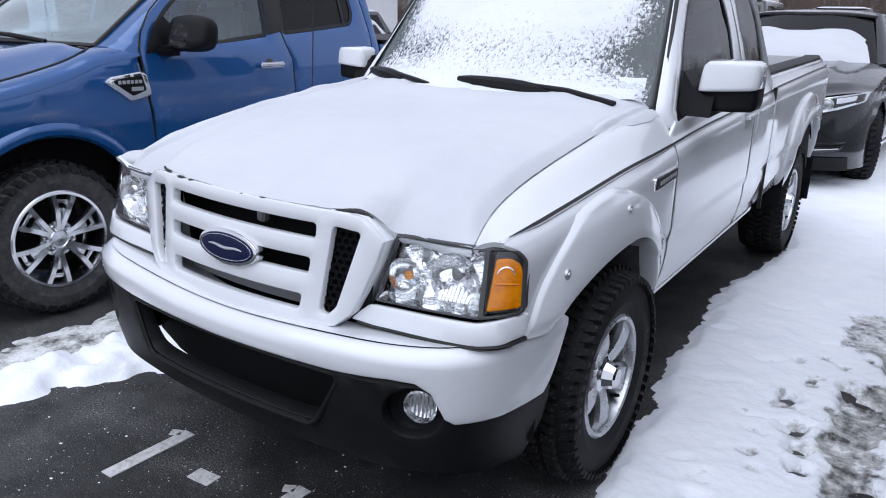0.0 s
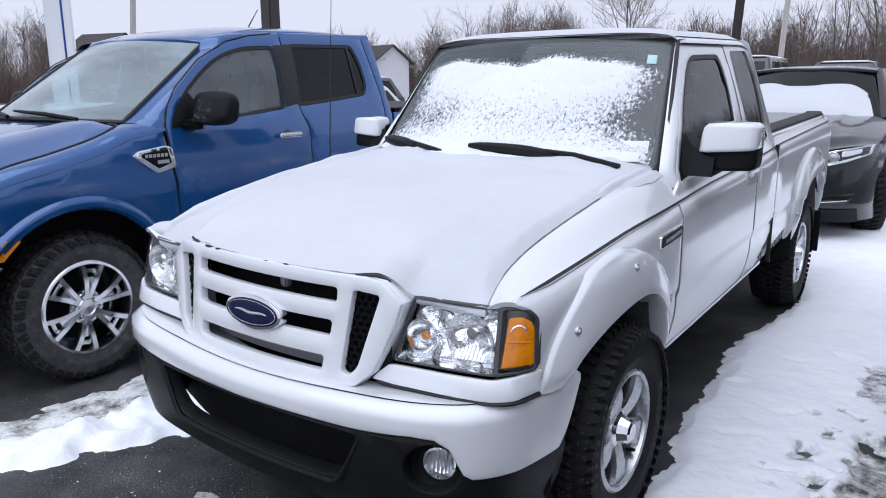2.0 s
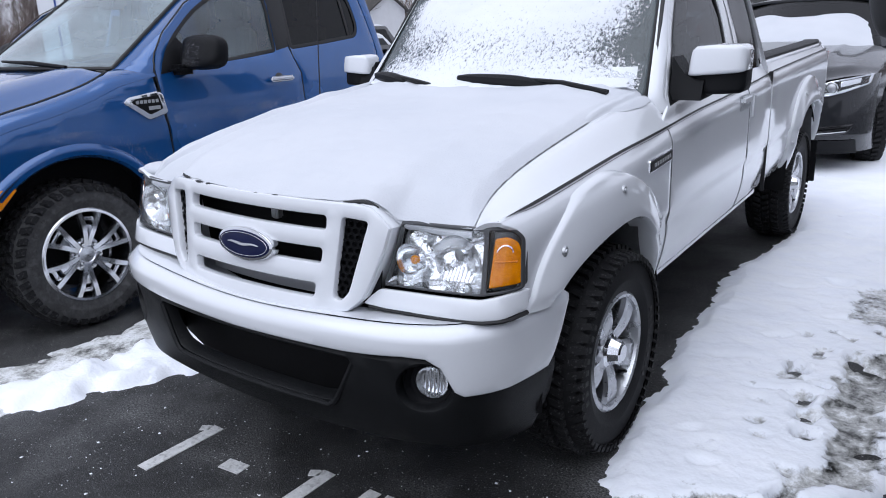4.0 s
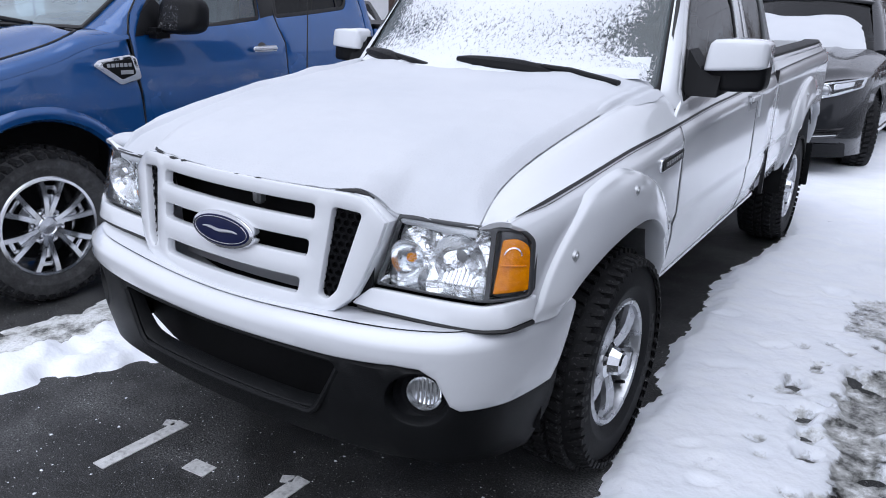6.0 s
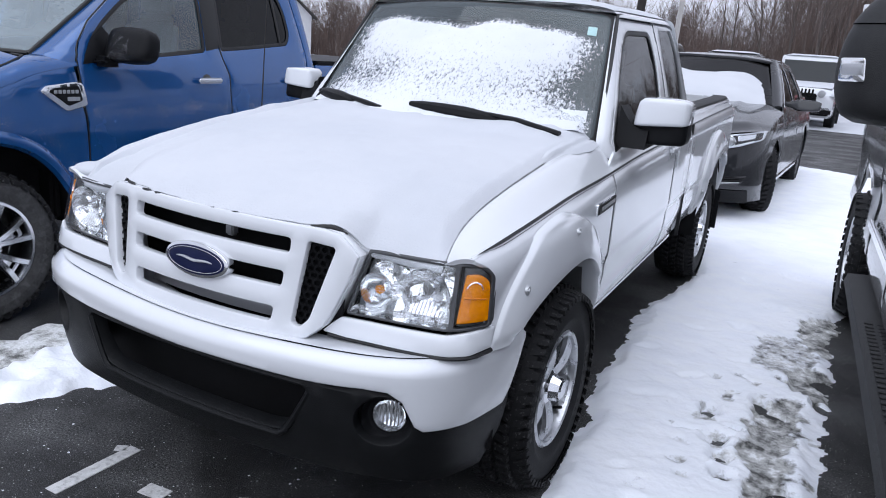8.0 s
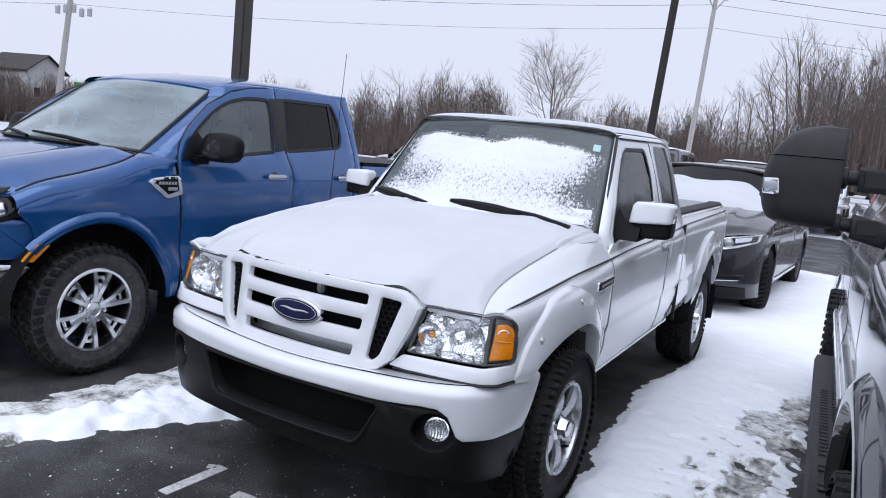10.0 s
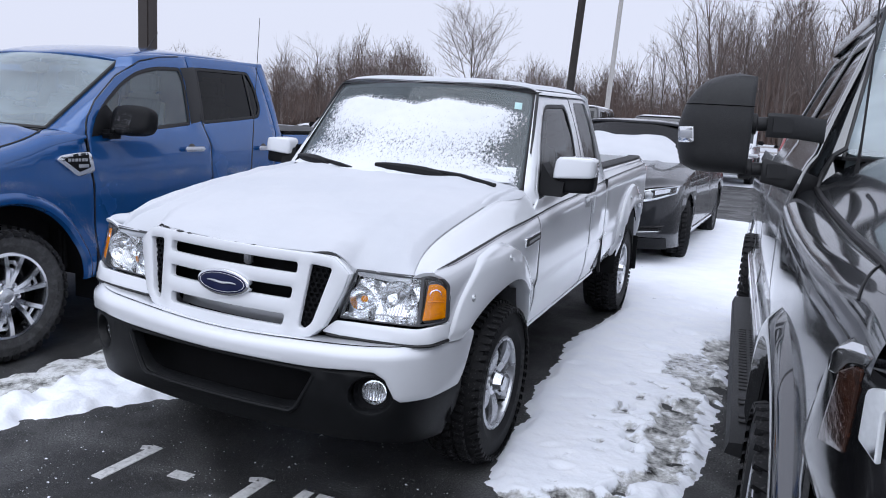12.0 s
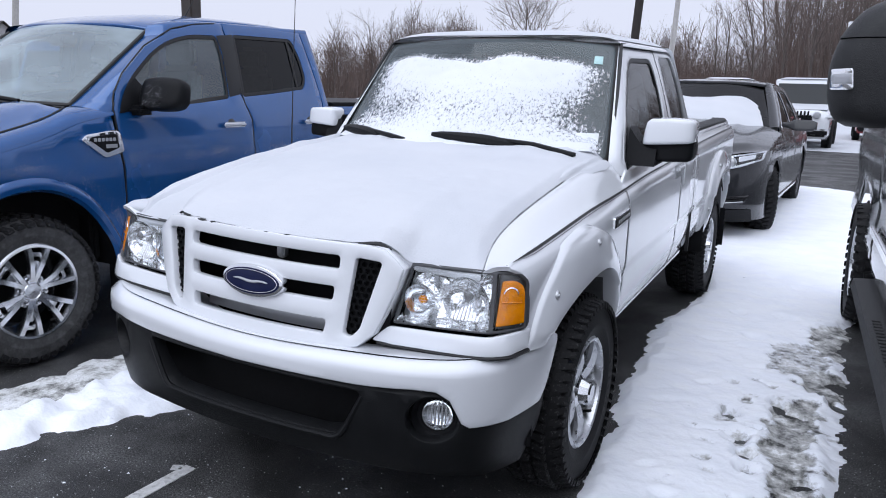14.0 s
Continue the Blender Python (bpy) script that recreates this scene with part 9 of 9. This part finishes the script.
def woods(name, label, picks, material, seed, low=0.9):
    """Many far trees as one mesh."""
    r = random.Random(seed)
    vs, fs, base = [], [], 0
    for k, (x, y), size in picks:
        a, c = r.uniform(0, math.tau), size
        for v, f in models[k]:
            p = np.array(v) * c
            q = np.stack([p[:, 0] * math.cos(a) - p[:, 1] * math.sin(a) + x, p[:, 0] * math.sin(a) + p[:, 1] * math.cos(a) + y, p[:, 2]], 1)
            vs.append(q)
            fs += [tuple(i + base for i in t) for t in f]
            base += len(q)
    return tagged(raw(name, np.concatenate(vs), fs, material), label, "woods", kind="stuff")


def line_height(az):
    """The tree line's height over ten metres, by the compass."""
    return curve([(-80, 1.0), (-68, 0.95), (-60, 0.75), (-54, 0.5), (-50, 0.45), (-46, 0.55), (-41, 0.82), (-38.8, 0.62), (-35, 0.80), (-32.3, 1.08), (-28, 1.08), (-25.6, 1.02), (-23.6, 0.72), (-18.7, 0.98), (-16.7, 0.82), (-15, 0.88), (-13, 1.12), (-10.5, 1.0), (-8.4, 1.05), (-6.6, 1.25), (-4.8, 1.55), (-2.8, 1.72), (4, 1.75), (8, 1.5), (12, 1.3), (30, 1.25)], az)


def sapling(seed):
    """A slim tree with steep fine branches, ten metres high, of narrow ribbons."""
    r = random.Random(seed)
    v, f = [], []
    def blade(p, q, w0, w1):
        s, a = len(v), r.uniform(0, math.pi)
        ox, oy = math.cos(a), math.sin(a)
        v.extend([(p[0] - ox * w0, p[1] - oy * w0, p[2]), (p[0] + ox * w0, p[1] + oy * w0, p[2]), (q[0] + ox * w1, q[1] + oy * w1, q[2]), (q[0] - ox * w1, q[1] - oy * w1, q[2])])
        f.append((s, s + 1, s + 2, s + 3))
    p, lean = (0.0, 0.0, 0.0), (r.gauss(0, 0.03), r.gauss(0, 0.03))
    for k in range(6):
        q = (p[0] + lean[0] + r.gauss(0, 0.07), p[1] + lean[1] + r.gauss(0, 0.07), (k + 1) * 1.6)
        blade(p, q, 0.085 * (1 - k / 6.5), 0.085 * (1 - (k + 1) / 6.5))
        for _ in range(3 if k else 1):
            a, t, n = r.uniform(0, math.tau), r.random(), r.uniform(0.9, 2.4) * (1.1 - 0.12 * k)
            b = tuple(lerp(p[i], q[i], t) for i in range(3))
            for g in range(2):
                e = (b[0] + math.cos(a) * n * (0.32 - 0.12 * g), b[1] + math.sin(a) * n * (0.32 - 0.12 * g), b[2] + n * 0.5)
                blade(b, e, 0.026 - 0.010 * g, 0.016 - 0.008 * g)
                for _ in range(2):
                    blade(e, (e[0] + r.gauss(0, 0.22) * n, e[1] + r.gauss(0, 0.22) * n, e[2] + r.uniform(0.1, 0.5) * n), 0.013, 0.004)
                b = e
        p = q
    return v, f


picks = []
for k in range(430):
    az = rnd.uniform(-82, 26)
    if -49 < az < -43 and rnd.random() < 0.6:
        continue
    d = rnd.uniform(80, 116)
    clump = 0.82 + 0.42 * noise.noise(Vector((az * 0.35, 3.3, 0))) + 0.18 * noise.noise(Vector((az * 1.3, 7.1, 0)))
    picks.append((rnd.choice((3, 4, 5)) if k % 4 == 0 else rnd.choice((6, 7, 7, 8)), bearing(az, d), line_height(az) * clump * rnd.uniform(0.66, 1.0) * d / 92))
woods("far_woods", "dense grey brown line of bare woods beyond the lot", picks, TWIG, 3)

stems = [(np.array(v), f) for v, f in (sapling(300 + k) for k in range(12))]
sv, sf, base = [], [], 0
for k in range(3900):
    az = rnd.uniform(-62, 24)
    if rnd.random() > 0.3 + 0.7 * min(1.0, line_height(az) / 1.1):
        continue
    d = rnd.uniform(74, 112)
    x, y = bearing(az, d)
    clump = 0.86 + 0.36 * noise.noise(Vector((az * 0.45, 5.3, 0))) + 0.2 * noise.noise(Vector((az * 1.7, 2.1, 0)))
    size = line_height(az) * clump * d / 92 * rnd.uniform(0.40, 1.0)
    a, (p, f) = rnd.uniform(0, math.tau), stems[k % 12]
    wide = 0.5 + 0.5 * size
    sv.append(np.stack([(p[:, 0] * math.cos(a) - p[:, 1] * math.sin(a)) * wide + x, (p[:, 0] * math.sin(a) + p[:, 1] * math.cos(a)) * wide + y, p[:, 2] * size], 1))
    sf += [tuple(i + base for i in q) for q in f]
    base += len(p)
tagged(raw("young_trees", np.concatenate(sv), sf, TWIG), "slim young bare trees crowding the edge of the woods", "woods", kind="stuff")

bv, bf = [], []
for k in range(120000):
    az, d = rnd.uniform(-82, 26), rnd.uniform(76, 108)
    x, y = bearing(az, d)
    h = (0.6 + 5.2 * rnd.random() ** 1.7) * (0.25 + 0.75 * line_height(az)) * (0.85 + 0.5 * noise.noise(Vector((az * 0.5, 1.7, 0))))
    w = rnd.uniform(0.02, 0.06)
    s = len(bv)
    bv += [(x - w, y, 0), (x + w, y, 0), (x + rnd.gauss(0, 0.45), y + rnd.gauss(0, 0.45), h)]
    bf.append((s, s + 1, s + 2))
for k in range(150000):
    _, (tx, ty), size = rnd.choice(picks)
    r, a = abs(rnd.gauss(0, 1.5)) * size, rnd.uniform(0, math.tau)
    x, y = tx + r * math.cos(a), ty + r * math.sin(a)
    z = 10.5 * size * (0.22 + 0.68 * rnd.random())
    w, n = rnd.uniform(0.008, 0.020), rnd.uniform(0.5, 1.6)
    s = len(bv)
    bv += [(x - w, y, z - w), (x + w, y, z + w), (x + (0.35 * math.cos(a) + rnd.gauss(0, 0.3)) * n, y + rnd.gauss(0, 0.3) * n, z + rnd.uniform(0.25, 1.0) * n)]
    bf.append((s, s + 1, s + 2))
tagged(raw("brush", bv, bf, BRUSH), "brown winter brush and fine twigs of the woods", "brush", kind="stuff")
